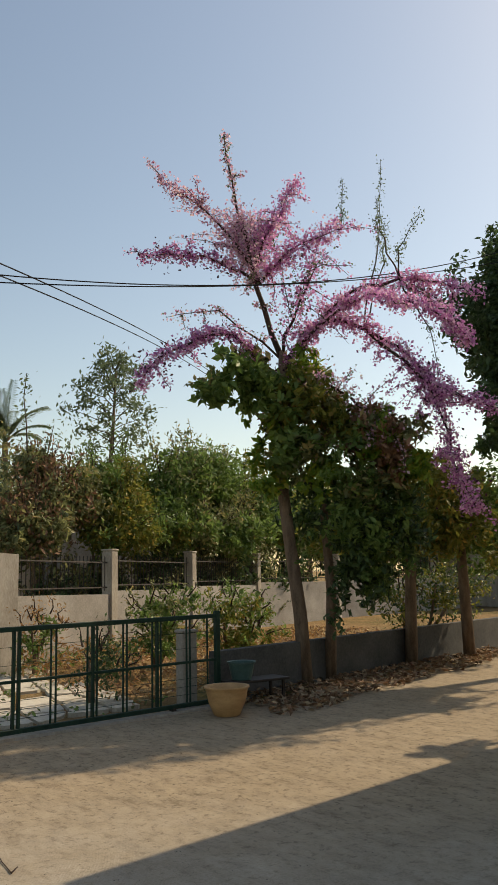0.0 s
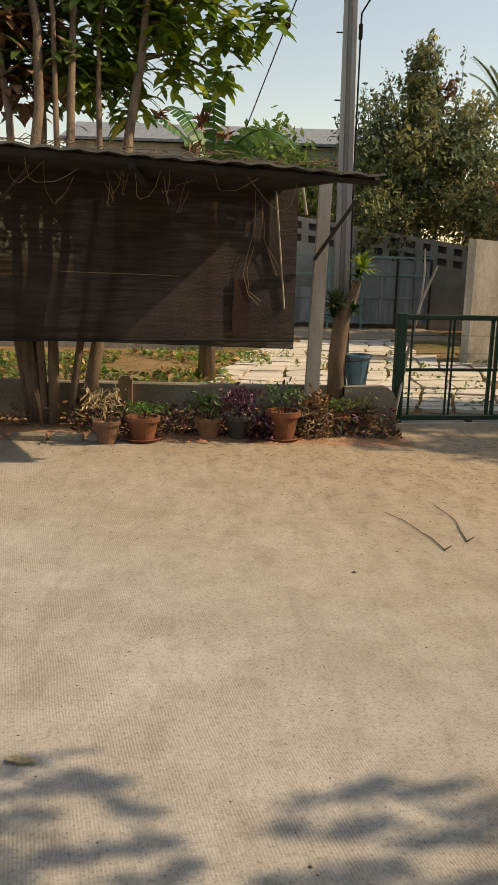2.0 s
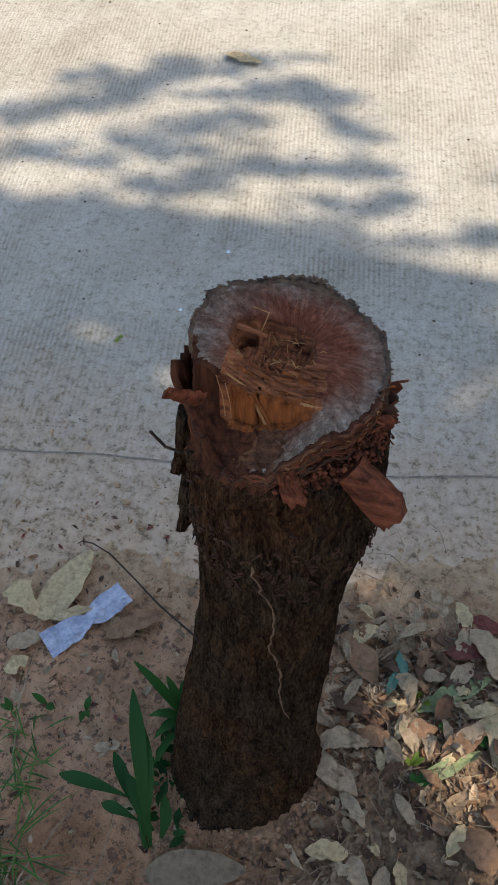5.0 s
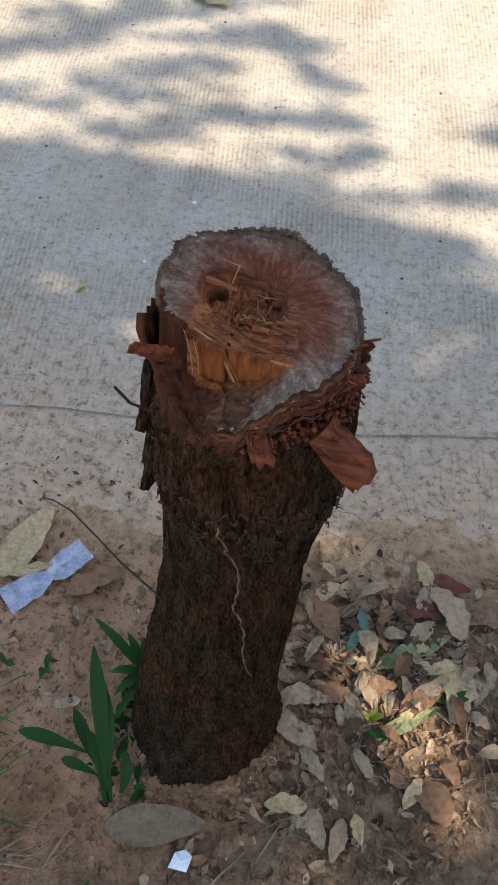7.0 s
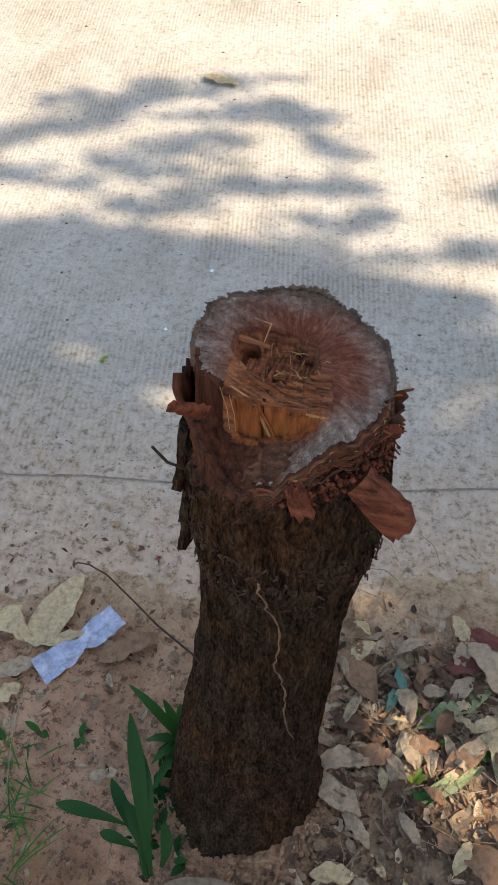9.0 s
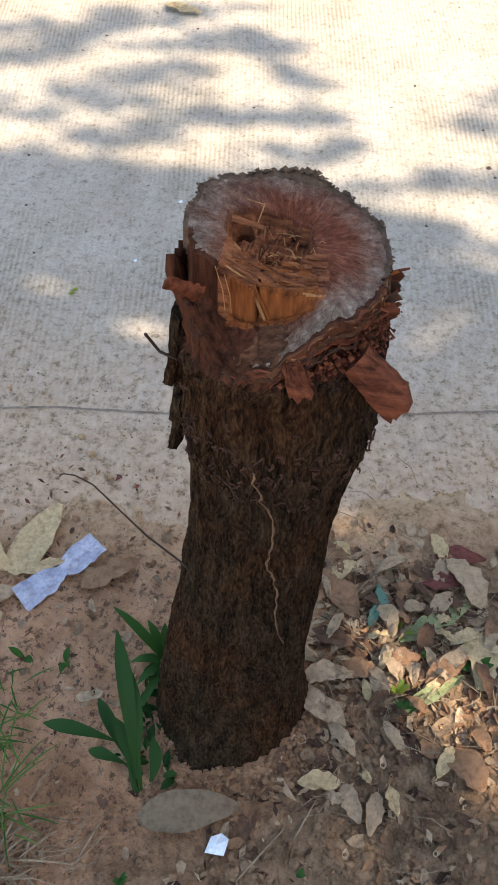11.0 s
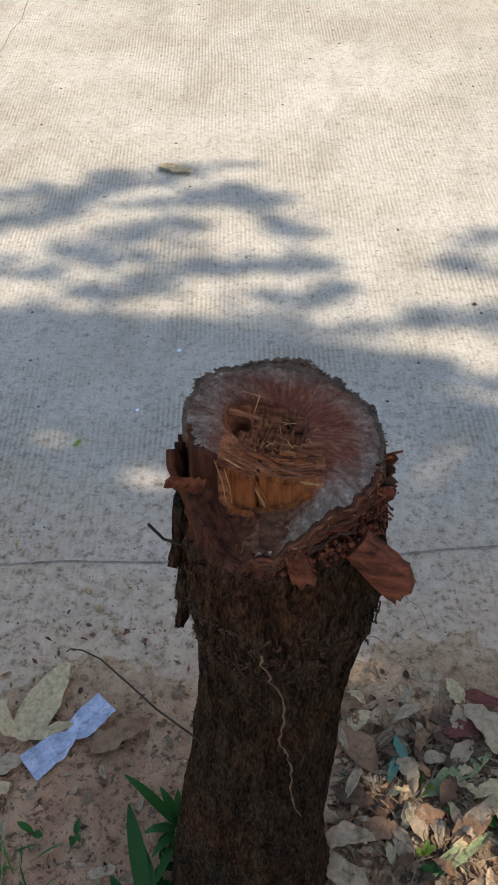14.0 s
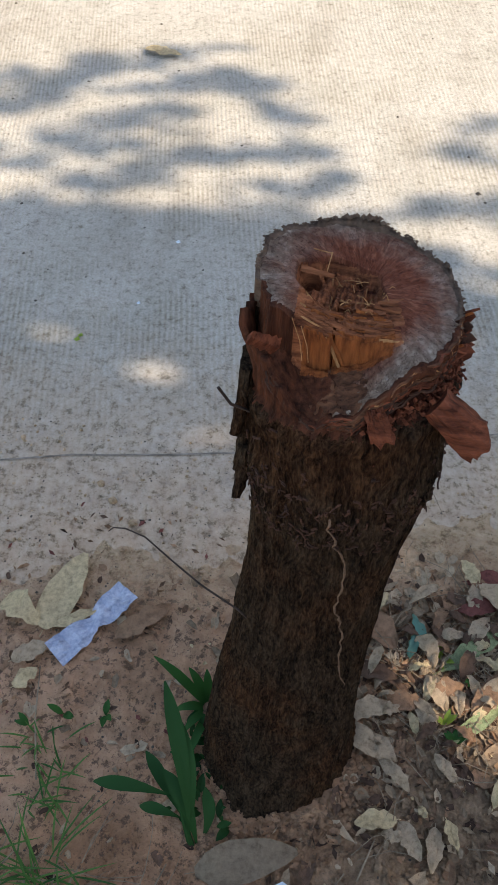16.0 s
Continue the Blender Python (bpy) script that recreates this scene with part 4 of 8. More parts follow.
    net = part("shade_net", g, M_NET, shed, "black woven shade net hung as a curtain", True)
    patch = Geo()
    pn = 9
    patch.v = [(0.18 + 0.008 * math.sin(j * 0.9) * (i == 0) + 0.15 * i, 7.864 + 0.0363 * i, 1.41 - 0.062 * j) for j in range(pn) for i in range(2)]
    patch.v += [(x, y + 0.003, z) for x, y, z in patch.v]
    patch.f = [(2 * j, 2 * j + 2, 2 * j + 3, 2 * j + 1) for j in range(pn - 1)] + [(2 * pn + 2 * j + 1, 2 * pn + 2 * j + 3, 2 * pn + 2 * j + 2, 2 * pn + 2 * j) for j in range(pn - 1)]
    part("patch", patch, M_PATCH, net, "faded reddish patch sewn on the net")
    part("net_rod", Geo().tube([(-6.0, 6.38, 0.87), (-2.2, 7.28, 0.87), (0.76, 8.0, 0.86)], 0.012, 5), M_WIRE, net)
    part("batten", Geo().tube([(0.55, 7.944, 2.2), (0.66, 7.970, 1.15)], 0.008, 5), M_WALLW, shed)
    # straw and dead leaves lying on the roof's edge
    straw = Geo()
    for i in range(90):
        x = RNG.uniform(-2.4, 0.9)
        y = 6.45 + 0.06 * x + RNG.uniform(0, 0.8)
        z = 2.60 - 0.0488 * (x + 6.2) + 0.025 - 0.012 * (y - 6.4)
        a = RNG.uniform(-0.6, 0.6)
        l = RNG.uniform(0.08, 0.3)
        straw.tube([(x, y, z), (x + l * 0.5 * math.cos(a), y + l * 0.5 * math.sin(a), z + RNG.uniform(0.0, 0.05)), (x + l * math.cos(a), y + l * math.sin(a), z + 0.01)], 0.004, 3)
    solid("roof_straw", straw, M_STALK, "dry straw and stalks lying on the shed roof", "straw", kind="stuff")
    vines = Geo()
    for i in range(13):
        x = RNG.uniform(-1.6, 0.7)
        z = 2.33 - 0.05 * (x + 2.2)
        y = 6.62 + 0.06 * x + RNG.uniform(0.0, 0.9)
        vines.tube(bent((x, y, z), (x + RNG.uniform(-0.3, 0.4), y, z - RNG.uniform(0.02, 0.12)), (RNG.uniform(-0.1, 0.1), 0, -RNG.uniform(0.05, 0.25)), 7, 0.01), 0.0024, 4)
    solid("dry_vine", vines, M_STALK, "dry vine tendrils hanging under the roof edge", "vine", kind="stuff")
    cord = Geo()
    for pts in (((0.36, 7.84, 2.2), (0.37, 7.84, 1.9), (0.30, 7.82, 1.62), (0.27, 7.80, 1.45), (0.32, 7.82, 1.28), (0.42, 7.84, 1.18)), ((0.36, 7.84, 1.7), (0.30, 7.82, 1.5), (0.33, 7.82, 1.3), (0.44, 7.84, 1.22)), ((0.42, 7.85, 2.15), (0.44, 7.86, 1.8), (0.58, 7.90, 1.45)), ((0.44, 7.86, 2.0), (0.46, 7.86, 1.75), (0.60, 7.90, 1.52))):
        cord.tube([Vector((p[0], 7.812 + 0.2419 * p[0], p[2])) for p in pts], 0.0022, 5)
    solid("dry_vine", cord, M_STALK, "thin dry cords hanging before the shade net", "vine", kind="stuff")
    part("level_cord", Geo().tube([(-1.3, 7.495, 1.45), (-0.6, 7.665, 1.44), (-0.3, 7.738, 1.43)], 0.003, 5), M_STALK, shed)


build_shed()


def build_bench():
    b = thing("stone_bench", "low grey stone bench under the shed", "bench", (-2.55, 6.93, 0))
    part("seat", Geo().box((-0.75, -0.19, 0.285), (0.53, 0.19, 0.345), 0.012), M_STONE, b)
    for x in (-0.60, -0.04, 0.385):
        part("leg", Geo().box((x, -0.12, 0), (x + 0.052, 0.12, 0.285), 0.01), M_STONE, b)


build_bench()


# ---------- planter, pots ----------
def build_planter():
    g = Geo().box((-7.5, 8.32, -0.05), (1.62, 8.44, 0.385), 0.015)
    solid("planter_wall", g, M_PLANTER, "low stained planter wall behind the flower pots", "wall", kind="structure")
    g = Geo()
    pr = [(1.3, -0.02), (1.3, 0.40), (1.60, 0.41)] + [(1.66 + 0.15 * math.sin(a), 0.26 + 0.15 * math.cos(a)) for a in np.linspace(0, math.pi / 2, 6)] + [(1.82, -0.02)]
    g.add([(x, 8.22, z) for x, z in pr] + [(x, 8.34, z) for x, z in pr], [tuple(range(len(pr))), tuple(range(2 * len(pr) - 1, len(pr) - 1, -1))] + [(i, len(pr) + i, len(pr) + (i + 1) % len(pr), (i + 1) % len(pr)) for i in range(len(pr))])
    solid("planter_end", g, M_PLANTER, "rounded end of the planter wall beside the gate", "wall end", kind="structure")
    g = Geo().box((-0.905, 8.17, -0.02), (-0.775, 8.32, 0.46), 0.03)
    solid("planter_post", g, M_STUB, "short weathered stub post at the planter", "post")
    bed = Geo()
    xs, ys = np.linspace(-4.2, 1.8, 60), np.linspace(7.3, 8.32, 12)
    bed.v = [(x, y, 0.05 * min(1, (y - 7.3) * 4) * max(0, min(1, (1.9 - x) * 4)) * (0.8 if x > -1.75 else 0.5) - 0.012 + 0.02 * noise.noise(Vector((x * 4, y * 4, 0)))) for y in ys for x in xs]
    n = len(xs)
    bed.f = [(j * n + i, j * n + i + 1, (j + 1) * n + i + 1, (j + 1) * n + i) for j in range(11) for i in range(n - 1)]
    solid("flower_bed", bed, M_SOIL, "narrow bed of reddish soil under the pots", "soil", kind="structure", smooth=True)
    kerb = thing("bed_edging", "broken concrete edging stones along the bed", "edging", (-1.75, 7.32, 0))
    for x, w in ((0.0, 0.32), (0.34, 0.3), (0.67, 0.26)):
        part("stone", Geo().box((x, 0.02 * x, -0.01), (x + w, 0.1, 0.06), 0.015), M_PLANTER, kerb)


build_planter()


def pot_plant(at, r, h, mat, label, leaf, n, size, height, saucer=False, aspect=2.2):
    p = thing("flower_pot", label, "potted plant", at, "pots along the planter")
    prof = [(0.0 + r * 0.62, 0.0), (r * 0.66, 0.01), (r * 0.9, h * 0.82), (r * 1.04, h * 0.83), (r * 1.05, h), (r * 0.9, h), (r * 0.86, h * 0.9), (0.01, h * 0.88)]
    part("pot", Geo().lathe(prof, 20, 0.01), mat, p, smooth=False)
    if saucer:
        part("saucer", Geo().lathe([(r * 0.9, 0.0), (r * 1.15, 0.03), (r * 1.08, 0.032), (r * 0.8, 0.012)], 20), mat, p)
    stems = Geo()
    tips = []
    for i in range(9):
        a, q = RNG.uniform(0, 6.28), RNG.uniform(0.1, 1.0)
        tip = (q * r * 1.3 * math.cos(a), q * r * 1.3 * math.sin(a), h + height * RNG.uniform(0.5, 1.0))
        tips.append(tip)
        stems.tube([(0.3 * tip[0], 0.3 * tip[1], h * 0.86), (0.7 * tip[0], 0.7 * tip[1], h + (tip[2] - h) * 0.6), tip], [0.005, 0.004, 0.002], 4)
    part("stem", stems, M_TWIG, p)
    tips = np.array(tips)
    c = tips[RNG.integers(0, len(tips), n)] * np.column_stack([np.ones((n, 2)), np.ones(n)]) + RNG.normal(size=(n, 3)) * (r * 0.5, r * 0.5, height * 0.22)
    c[:, 2] = np.maximum(c[:, 2], h * 0.95)
    part("foliage", leaf_cloud("foliage", c, size, aspect), leaf, p)
    return p


pot_plant((-0.90, 7.30, 0), 0.12, 0.20, M_TERRAD, "mossy clay pot with a dry spider plant", M_DRYTAN, 120, 0.10, 0.22, False, 5)
pot_plant((-0.60, 7.42, 0), 0.15, 0.22, M_TERRA, "terracotta pot on a saucer with short green shoots", M_GREEN, 130, 0.06, 0.10, True, 3)
pot_plant((-0.02, 7.55, 0), 0.13, 0.20, M_TERRAD, "dull clay pot with a small green shrub", M_DARKLEAF, 170, 0.07, 0.18)
pot_plant((0.25, 7.56, 0), 0.13, 0.22, M_DARKPOT, "dark plastic pot with purple-leaved plant", M_PURPLE, 260, 0.06, 0.2)
pot_plant((0.65, 7.56, 0), 0.155, 0.27, M_TERRA, "large orange terracotta pot on a saucer", M_DARKLEAF, 150, 0.06, 0.18, True)
pot_plant((0.93, 7.75, 0), 0.13, 0.16, M_DARKPOT, "dark pot of straggling dry stems and leaves", M_DRYBROWN, 220, 0.07, 0.2)
pot_plant((1.20, 7.92, 0), 0.12, 0.17, M_TERRA, "small orange pot with short green plant", M_BUSH, 130, 0.06, 0.12)
pot_plant((1.47, 8.05, 0), 0.12, 0.17, M_TERRAD, "small mossy pot with fine green stems", M_OLIVE, 120, 0.05, 0.15)


def build_bucket():
    b = thing("bucket", "blue-grey plastic bucket standing on the planter", "bucket", (1.44, 8.40, 0.386))
    part("body", Geo().lathe([(0.085, 0.0), (0.09, 0.004), (0.125, 0.29), (0.137, 0.29), (0.137, 0.315), (0.122, 0.315), (0.082, 0.02), (0.01, 0.015)], 24), M_BLUE, b)
    ring = [(0.135 * math.cos(a), 0.135 * math.sin(a), 0.30 - 0.05 * math.sin(a / 2)) for a in np.linspace(math.pi, 2 * math.pi, 12)]
    part("handle", Geo().tube(ring, 0.004, 5), M_BLACKSTEEL, b)


build_bucket()


def build_clay_bowl():
    b = thing("clay_bowl", "large ochre glazed clay bowl on the road by the gate", "bowl", (5.21, 8.28, 0))
    part("body", Geo().lathe([(0.13, 0.0), (0.15, 0.01), (0.215, 0.16), (0.235, 0.27), (0.245, 0.30), (0.262, 0.31), (0.26, 0.33), (0.225, 0.325), (0.21, 0.26), (0.12, 0.05), (0.01, 0.04)], 32, 0.004), M_GLAZE, b, smooth=True)
    s = thing("low_stand", "dark low metal stand in the shade", "stand", (5.95, 8.80, 0))
    part("top", Geo().box((-0.42, -0.18, 0.27), (0.42, 0.18, 0.30), 0.006), M_BLACKSTEEL, s)
    for x in (-0.36, 0.33):
        for y in (-0.15, 0.12):
            part("leg", Geo().box((x, y, 0), (x + 0.03, y + 0.03, 0.27)), M_BLACKSTEEL, s)
    t = thing("basin", "teal plastic basin on the dark stand", "basin", (5.75, 8.78, 0.302))
    part("body", Geo().lathe([(0.11, 0.0), (0.12, 0.005), (0.165, 0.2), (0.18, 0.205), (0.18, 0.22), (0.155, 0.21), (0.1, 0.015), (0.01, 0.012)], 24), M_BASIN, t)


build_clay_bowl()

# ---------- trees and shrubs ----------
def ragged(clump_list, k=13, share=0.50):
    """Each rounded clump broken up into smaller ones with gaps between."""
    out = []
    for x, y, z, rx, ry, rz in clump_list:
        for i in range(k):
            d = RNG.normal(size=3)
            d *= RNG.uniform(0.15, 1.0) / np.linalg.norm(d)
            f = share * RNG.uniform(0.6, 1.25)
            out.append((x + d[0] * rx, y + d[1] * ry, z + d[2] * rz, rx * f, ry * f, rz * f))
    return out


def tree(name, label, base, limbs, trunk_mat, crowns, group="", category="tree", keep=None):
    """limbs: (points, r0, r1) in world places; crowns: (part, clumps, count, size, material, aspect)."""
    t = thing(name, label, category, base, group)
    o = Vector(base)
    for i, (pts, r0, r1) in enumerate(limbs):
        n = len(pts)
        part("trunk" if i == 0 else "limb", Geo().tube([Vector(p) - o for p in pts], [r0 + (r1 - r0) * k / (n - 1) for k in range(n)], 8 if i == 0 else 6), trunk_mat, t, smooth=True)
    for nm, cl, count, size, mat, aspect in crowns:
        c = clumps(count, ragged(cl), 1.5) if keep is None else clumps(count, cl, 1.0)
        if keep is not None:
            c = c[keep(c)]
        c = c - np.array(base)
        part(nm, leaf_cloud(nm, c, size, aspect), mat, t)
    return t


def along(pts, n, spread):
    """Points scattered round a polyline."""
    p = np.array([tuple(q) for q in pts], float)
    k = RNG.uniform(0, len(p) - 1.001, n)
    i = k.astype(int)
    return p[i] + (p[i + 1] - p[i]) * (k - i)[:, None] + RNG.normal(size=(n, 3)) * spread


def build_pink_tree():
    base = (7.40, 9.62, 0)
    o = Vector(base)
    t = thing("blossom_tree", "slender tree with sprays of pink blossom and some bare shoots", "tree", base)
    trunk = [(7.40, 9.62, 0), (7.36, 9.66, 1.0), (7.30, 9.78, 2.0), (7.26, 9.88, 2.9), (7.30, 9.9, 3.9), (7.36, 9.9, 4.9)]
    part("trunk", Geo().tube([Vector(p) - o for p in trunk], [0.105, 0.098, 0.09, 0.085, 0.075, 0.065], 10), M_TRUNK, t, smooth=True)
    fork = (7.36, 9.9, 4.75)
    mid = (7.1, 10.1, 6.0)
    sprays = [
        ([fork, (7.0, 10.1, 6.0), (6.8, 10.25, 7.2), (6.74, 10.5, 8.55)], 0.05, 380, 0.07),
        ([mid, (6.5, 10.3, 6.9), (5.5, 10.31, 7.4)], 0.03, 520, 0.11),
        ([mid, (6.2, 10.2, 6.3), (5.23, 10.22, 6.1)], 0.03, 480, 0.09),
        ([fork, (6.6, 10.5, 5.6), (6.0, 11.1, 5.55)], 0.02, 110, 0.08),
        ([(7.3, 9.9, 4.5), (6.5, 9.95, 5.05), (5.6, 9.95, 4.75), (4.95, 9.94, 4.15)], 0.035, 950, 0.10),
        ([(7.0, 10.1, 6.0), (7.4, 10.2, 7.0), (7.92, 10.15, 7.9)], 0.03, 650, 0.13),
        ([(7.0, 10.1, 6.2), (7.3, 10.5, 6.9), (7.7, 10.6, 7.3)], 0.03, 800, 0.2),
        ([mid, (6.9, 10.4, 6.6), (6.8, 10.3, 7.0)], 0.03, 900, 0.28),
        ([mid, (7.3, 9.6, 6.4), (8.1, 9.42, 6.85)], 0.03, 800, 0.18),
        ([fork, (7.4, 9.5, 5.6), (7.5, 9.2, 6.2)], 0.03, 500, 0.2),
        ([fork, (7.9, 9.4, 5.35), (8.3, 9.1, 5.2), (8.9, 8.6, 4.6), (9.0, 8.2, 4.0)], 0.05, 1500, 0.14),
        ([fork, (8.0, 9.1, 5.7), (8.6, 8.6, 5.9), (8.85, 8.0, 5.7), (8.9, 7.3, 5.3)], 0.04, 750, 0.10),
        ([(8.6, 8.6, 5.9), (9.1, 8.5, 5.6), (9.57, 8.29, 5.05)], 0.02, 500, 0.09),
        ([(8.3, 9.1, 5.2), (8.8, 8.4, 4.3), (8.9, 7.7, 3.9), (8.85, 7.15, 3.7)], 0.03, 700, 0.12),
        ([(8.9, 8.6, 4.6), (8.75, 8.0, 3.6), (8.55, 7.6, 2.8), (8.49, 7.4, 2.35)], 0.025, 800, 0.12),
        ([fork, (7.6, 9.2, 4.3), (8.0, 8.9, 3.9), (8.3, 8.5, 3.4)], 0.03, 500, 0.25),
        ([fork, (7.7, 8.8, 5.4), (7.5, 8.0, 5.3), (7.3, 7.4, 4.95)], 0.03, 620, 0.10),
        ([(7.5, 8.0, 5.3), (7.9, 7.4, 5.0), (8.2, 7.0, 4.5)], 0.025, 560, 0.10),
    ]
    for i, (pts, r, n, sp) in enumerate(sprays):
        path = []
        for a, b in zip(pts, pts[1:]):
            path += bent(a, b, (0, 0, 0.03), 3, 0.03)[:-1]
        path.append(Vector(pts[-1]))
        path = [p - o for p in path]
        m = len(path)
        limb = part("limb", Geo().tube(path, [r * (1 - 0.85 * k / (m - 1)) for k in range(m)], 5), M_TWIG, t, smooth=True)
        keep = along(path[1:] if i > 0 else path[3:], int(n * 1.5), sp * 0.6)
        twigs, extra = Geo(), [keep]
        for j in range(int(5 + n / 90)):
            q = path[int(RNG.integers(1, m))]
            e = q + Vector((RNG.uniform(-1, 1), RNG.uniform(-1, 1), RNG.uniform(-1, 0.7))) * sp * 3.4
            tw = bent(q, e, (0, 0, 0.04), 4, 0.015)
            twigs.tube(tw, [0.008, 0.007, 0.006, 0.004, 0.002], 4)
            extra.append(along(tw, int(26 + n / 22), 0.035))
        part("twig", twigs, M_TWIG, limb, kind="stuff")
        keep = np.concatenate(extra)
        keep = keep[RNG.permutation(len(keep))]
        k = len(keep) // 3
        part("blossom", leaf_cloud("blossom", keep[:k] * 1.0, 0.045, 1.3), M_PINKD if i % 3 else M_GREYGREEN, limb)
        keep = keep[k:]
        pale = M_PINKD if i in (0, 1, 3, 7, 15) else M_PINK
        part("blossom", leaf_cloud("blossom", keep, 0.052, 1.25, 0.1), pale, limb)
        if i in (2, 4, 9, 12, 14):
            part("foliage", leaf_cloud("foliage", along(path, int(n * 0.25), sp * 1.3), 0.06, 1.6), M_PURPLE, t)
    bare = [
        [(8.3, 9.1, 5.2), (8.5, 8.9, 6.6), (8.42, 8.70, 7.8)],
        [(8.1, 9.42, 6.85), (8.5, 9.7, 7.3), (8.62, 9.82, 8.0)],
        [(8.6, 8.6, 5.9), (8.3, 8.3, 6.2), (8.34, 7.86, 6.65)],
        [(8.6, 8.6, 5.9), (8.2, 8.6, 6.6), (8.1, 8.5, 7.0)],
        [(8.3, 9.1, 5.2), (8.7, 9.0, 6.3), (8.75, 9.0, 7.0)],
        [(8.6, 8.6, 5.9), (9.2, 8.6, 5.2), (9.3, 8.5, 4.2)],
    ]
    for pts in bare:
        path = [p - o for a, b in zip(pts, pts[1:]) for p in bent(a, b, (0, 0, 0), 4, 0.02)]
        m = len(path)
        part("limb", Geo().tube(path, [0.014 * (1 - 0.8 * k / (m - 1)) for k in range(m)], 5), M_TWIG, t)
        part("foliage", leaf_cloud("foliage", along(path[2:], 190, 0.04), 0.045, 2.0), M_GREYGREEN, t)


build_pink_tree()

tree("leafy_tree", "broad-leaved tree with drooping half-dry leaves behind the blossom tree", (7.95, 9.75, 0),
     [([(7.95, 9.75, 0), (7.9, 9.6, 1.3), (7.8, 9.6, 2.6), (7.6, 9.7, 4.2)], 0.09, 0.04),
      ([(7.8, 9.6, 2.2), (8.3, 9.2, 3.0), (8.7, 8.8, 3.6)], 0.05, 0.02),
      ([(7.8, 9.6, 2.6), (7.2, 9.9, 3.6), (6.6, 10.1, 4.3)], 0.04, 0.015)],
     M_TRUNK,
     [("crown", [(6.45, 10.2, 4.35, 0.45, 0.4, 0.3), (6.95, 9.95, 4.55, 0.5, 0.45, 0.4)], 620, 0.16, M_OLIVE, 2.0),
      ("crown", [(7.45, 9.8, 4.1, 0.6, 0.6, 0.5), (7.95, 9.2, 3.8, 0.6, 0.6, 0.4), (8.5, 8.7, 3.45, 0.5, 0.6, 0.4), (7.5, 9.6, 3.3, 0.65, 0.6, 0.5), (8.2, 9.0, 3.0, 0.6, 0.6, 0.5)], 3000, 0.15, M_OLIVE, 2.3),
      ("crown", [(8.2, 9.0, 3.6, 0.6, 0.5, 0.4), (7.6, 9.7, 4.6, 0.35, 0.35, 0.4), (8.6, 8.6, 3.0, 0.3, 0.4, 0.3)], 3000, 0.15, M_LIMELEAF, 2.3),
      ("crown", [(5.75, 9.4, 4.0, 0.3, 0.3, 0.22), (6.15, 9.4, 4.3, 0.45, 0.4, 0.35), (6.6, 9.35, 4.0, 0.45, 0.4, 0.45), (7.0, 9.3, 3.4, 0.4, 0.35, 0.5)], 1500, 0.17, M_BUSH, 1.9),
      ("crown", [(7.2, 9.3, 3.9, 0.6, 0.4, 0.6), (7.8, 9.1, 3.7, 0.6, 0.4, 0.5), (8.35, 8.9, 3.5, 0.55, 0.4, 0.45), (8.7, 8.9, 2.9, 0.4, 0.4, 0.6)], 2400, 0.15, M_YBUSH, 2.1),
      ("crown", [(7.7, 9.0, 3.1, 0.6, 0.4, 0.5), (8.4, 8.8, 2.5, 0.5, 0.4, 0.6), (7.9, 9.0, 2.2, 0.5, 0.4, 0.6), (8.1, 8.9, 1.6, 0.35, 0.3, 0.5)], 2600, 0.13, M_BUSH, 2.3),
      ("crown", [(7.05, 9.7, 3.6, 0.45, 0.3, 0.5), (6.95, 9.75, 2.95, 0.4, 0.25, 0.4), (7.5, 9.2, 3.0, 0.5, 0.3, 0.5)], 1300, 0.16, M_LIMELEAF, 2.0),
      ("crown", [(7.9, 9.0, 3.7, 0.6, 0.5, 0.5), (8.4, 8.6, 3.2, 0.5, 0.4, 0.5), (7.2, 9.6, 3.9, 0.4, 0.3, 0.4)], 900, 0.15, M_DRYBROWN, 2.2),
      # low inner clumps in the dark leaf: crown shade put into colour
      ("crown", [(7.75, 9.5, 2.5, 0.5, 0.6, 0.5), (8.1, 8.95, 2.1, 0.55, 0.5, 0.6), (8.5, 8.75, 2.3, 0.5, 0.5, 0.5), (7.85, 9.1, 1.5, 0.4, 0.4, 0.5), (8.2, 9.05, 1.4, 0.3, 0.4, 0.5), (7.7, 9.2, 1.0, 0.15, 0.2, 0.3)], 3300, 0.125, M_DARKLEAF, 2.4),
      ("crown", [(7.9, 9.3, 2.3, 0.8, 0.7, 0.8), (8.4, 8.8, 2.0, 0.5, 0.6, 0.7)], 1300, 0.13, M_BUSH, 2.4)])
for bx, by, lean in ((10.1, 10.25, 0.06), (11.75, 10.45, -0.05)):
    tree("garden_tree", "shaded garden tree with a stout trunk and olive crown", (bx, by, 0),
         [([(bx, by, 0), (bx + lean, by, 1.2), (bx + 2 * lean, by, 2.4)], 0.11, 0.08)], M_TRUNK,
         [("crown", [(bx - 0.3, by + 0.2, 2.4, 1.2, 1.0, 0.7), (bx + 0.7, by - 0.2, 2.1, 1.0, 0.9, 0.6), (bx + 0.2, by - 0.5, 2.9, 1.0, 0.9, 0.6)], 7000, 0.14, M_YBUSH if bx < 11 else M_BUSH, 2.4)], "trees by the low wall")
def behind(clump, k=1.1):
    """The same clump a little further from the road's near side, and larger."""
    x, y, z, rx, ry, rz = clump
    return (x * k, y * k, 1.62 + (z - 1.62) * k, rx * k, ry * 0.8, rz * k)


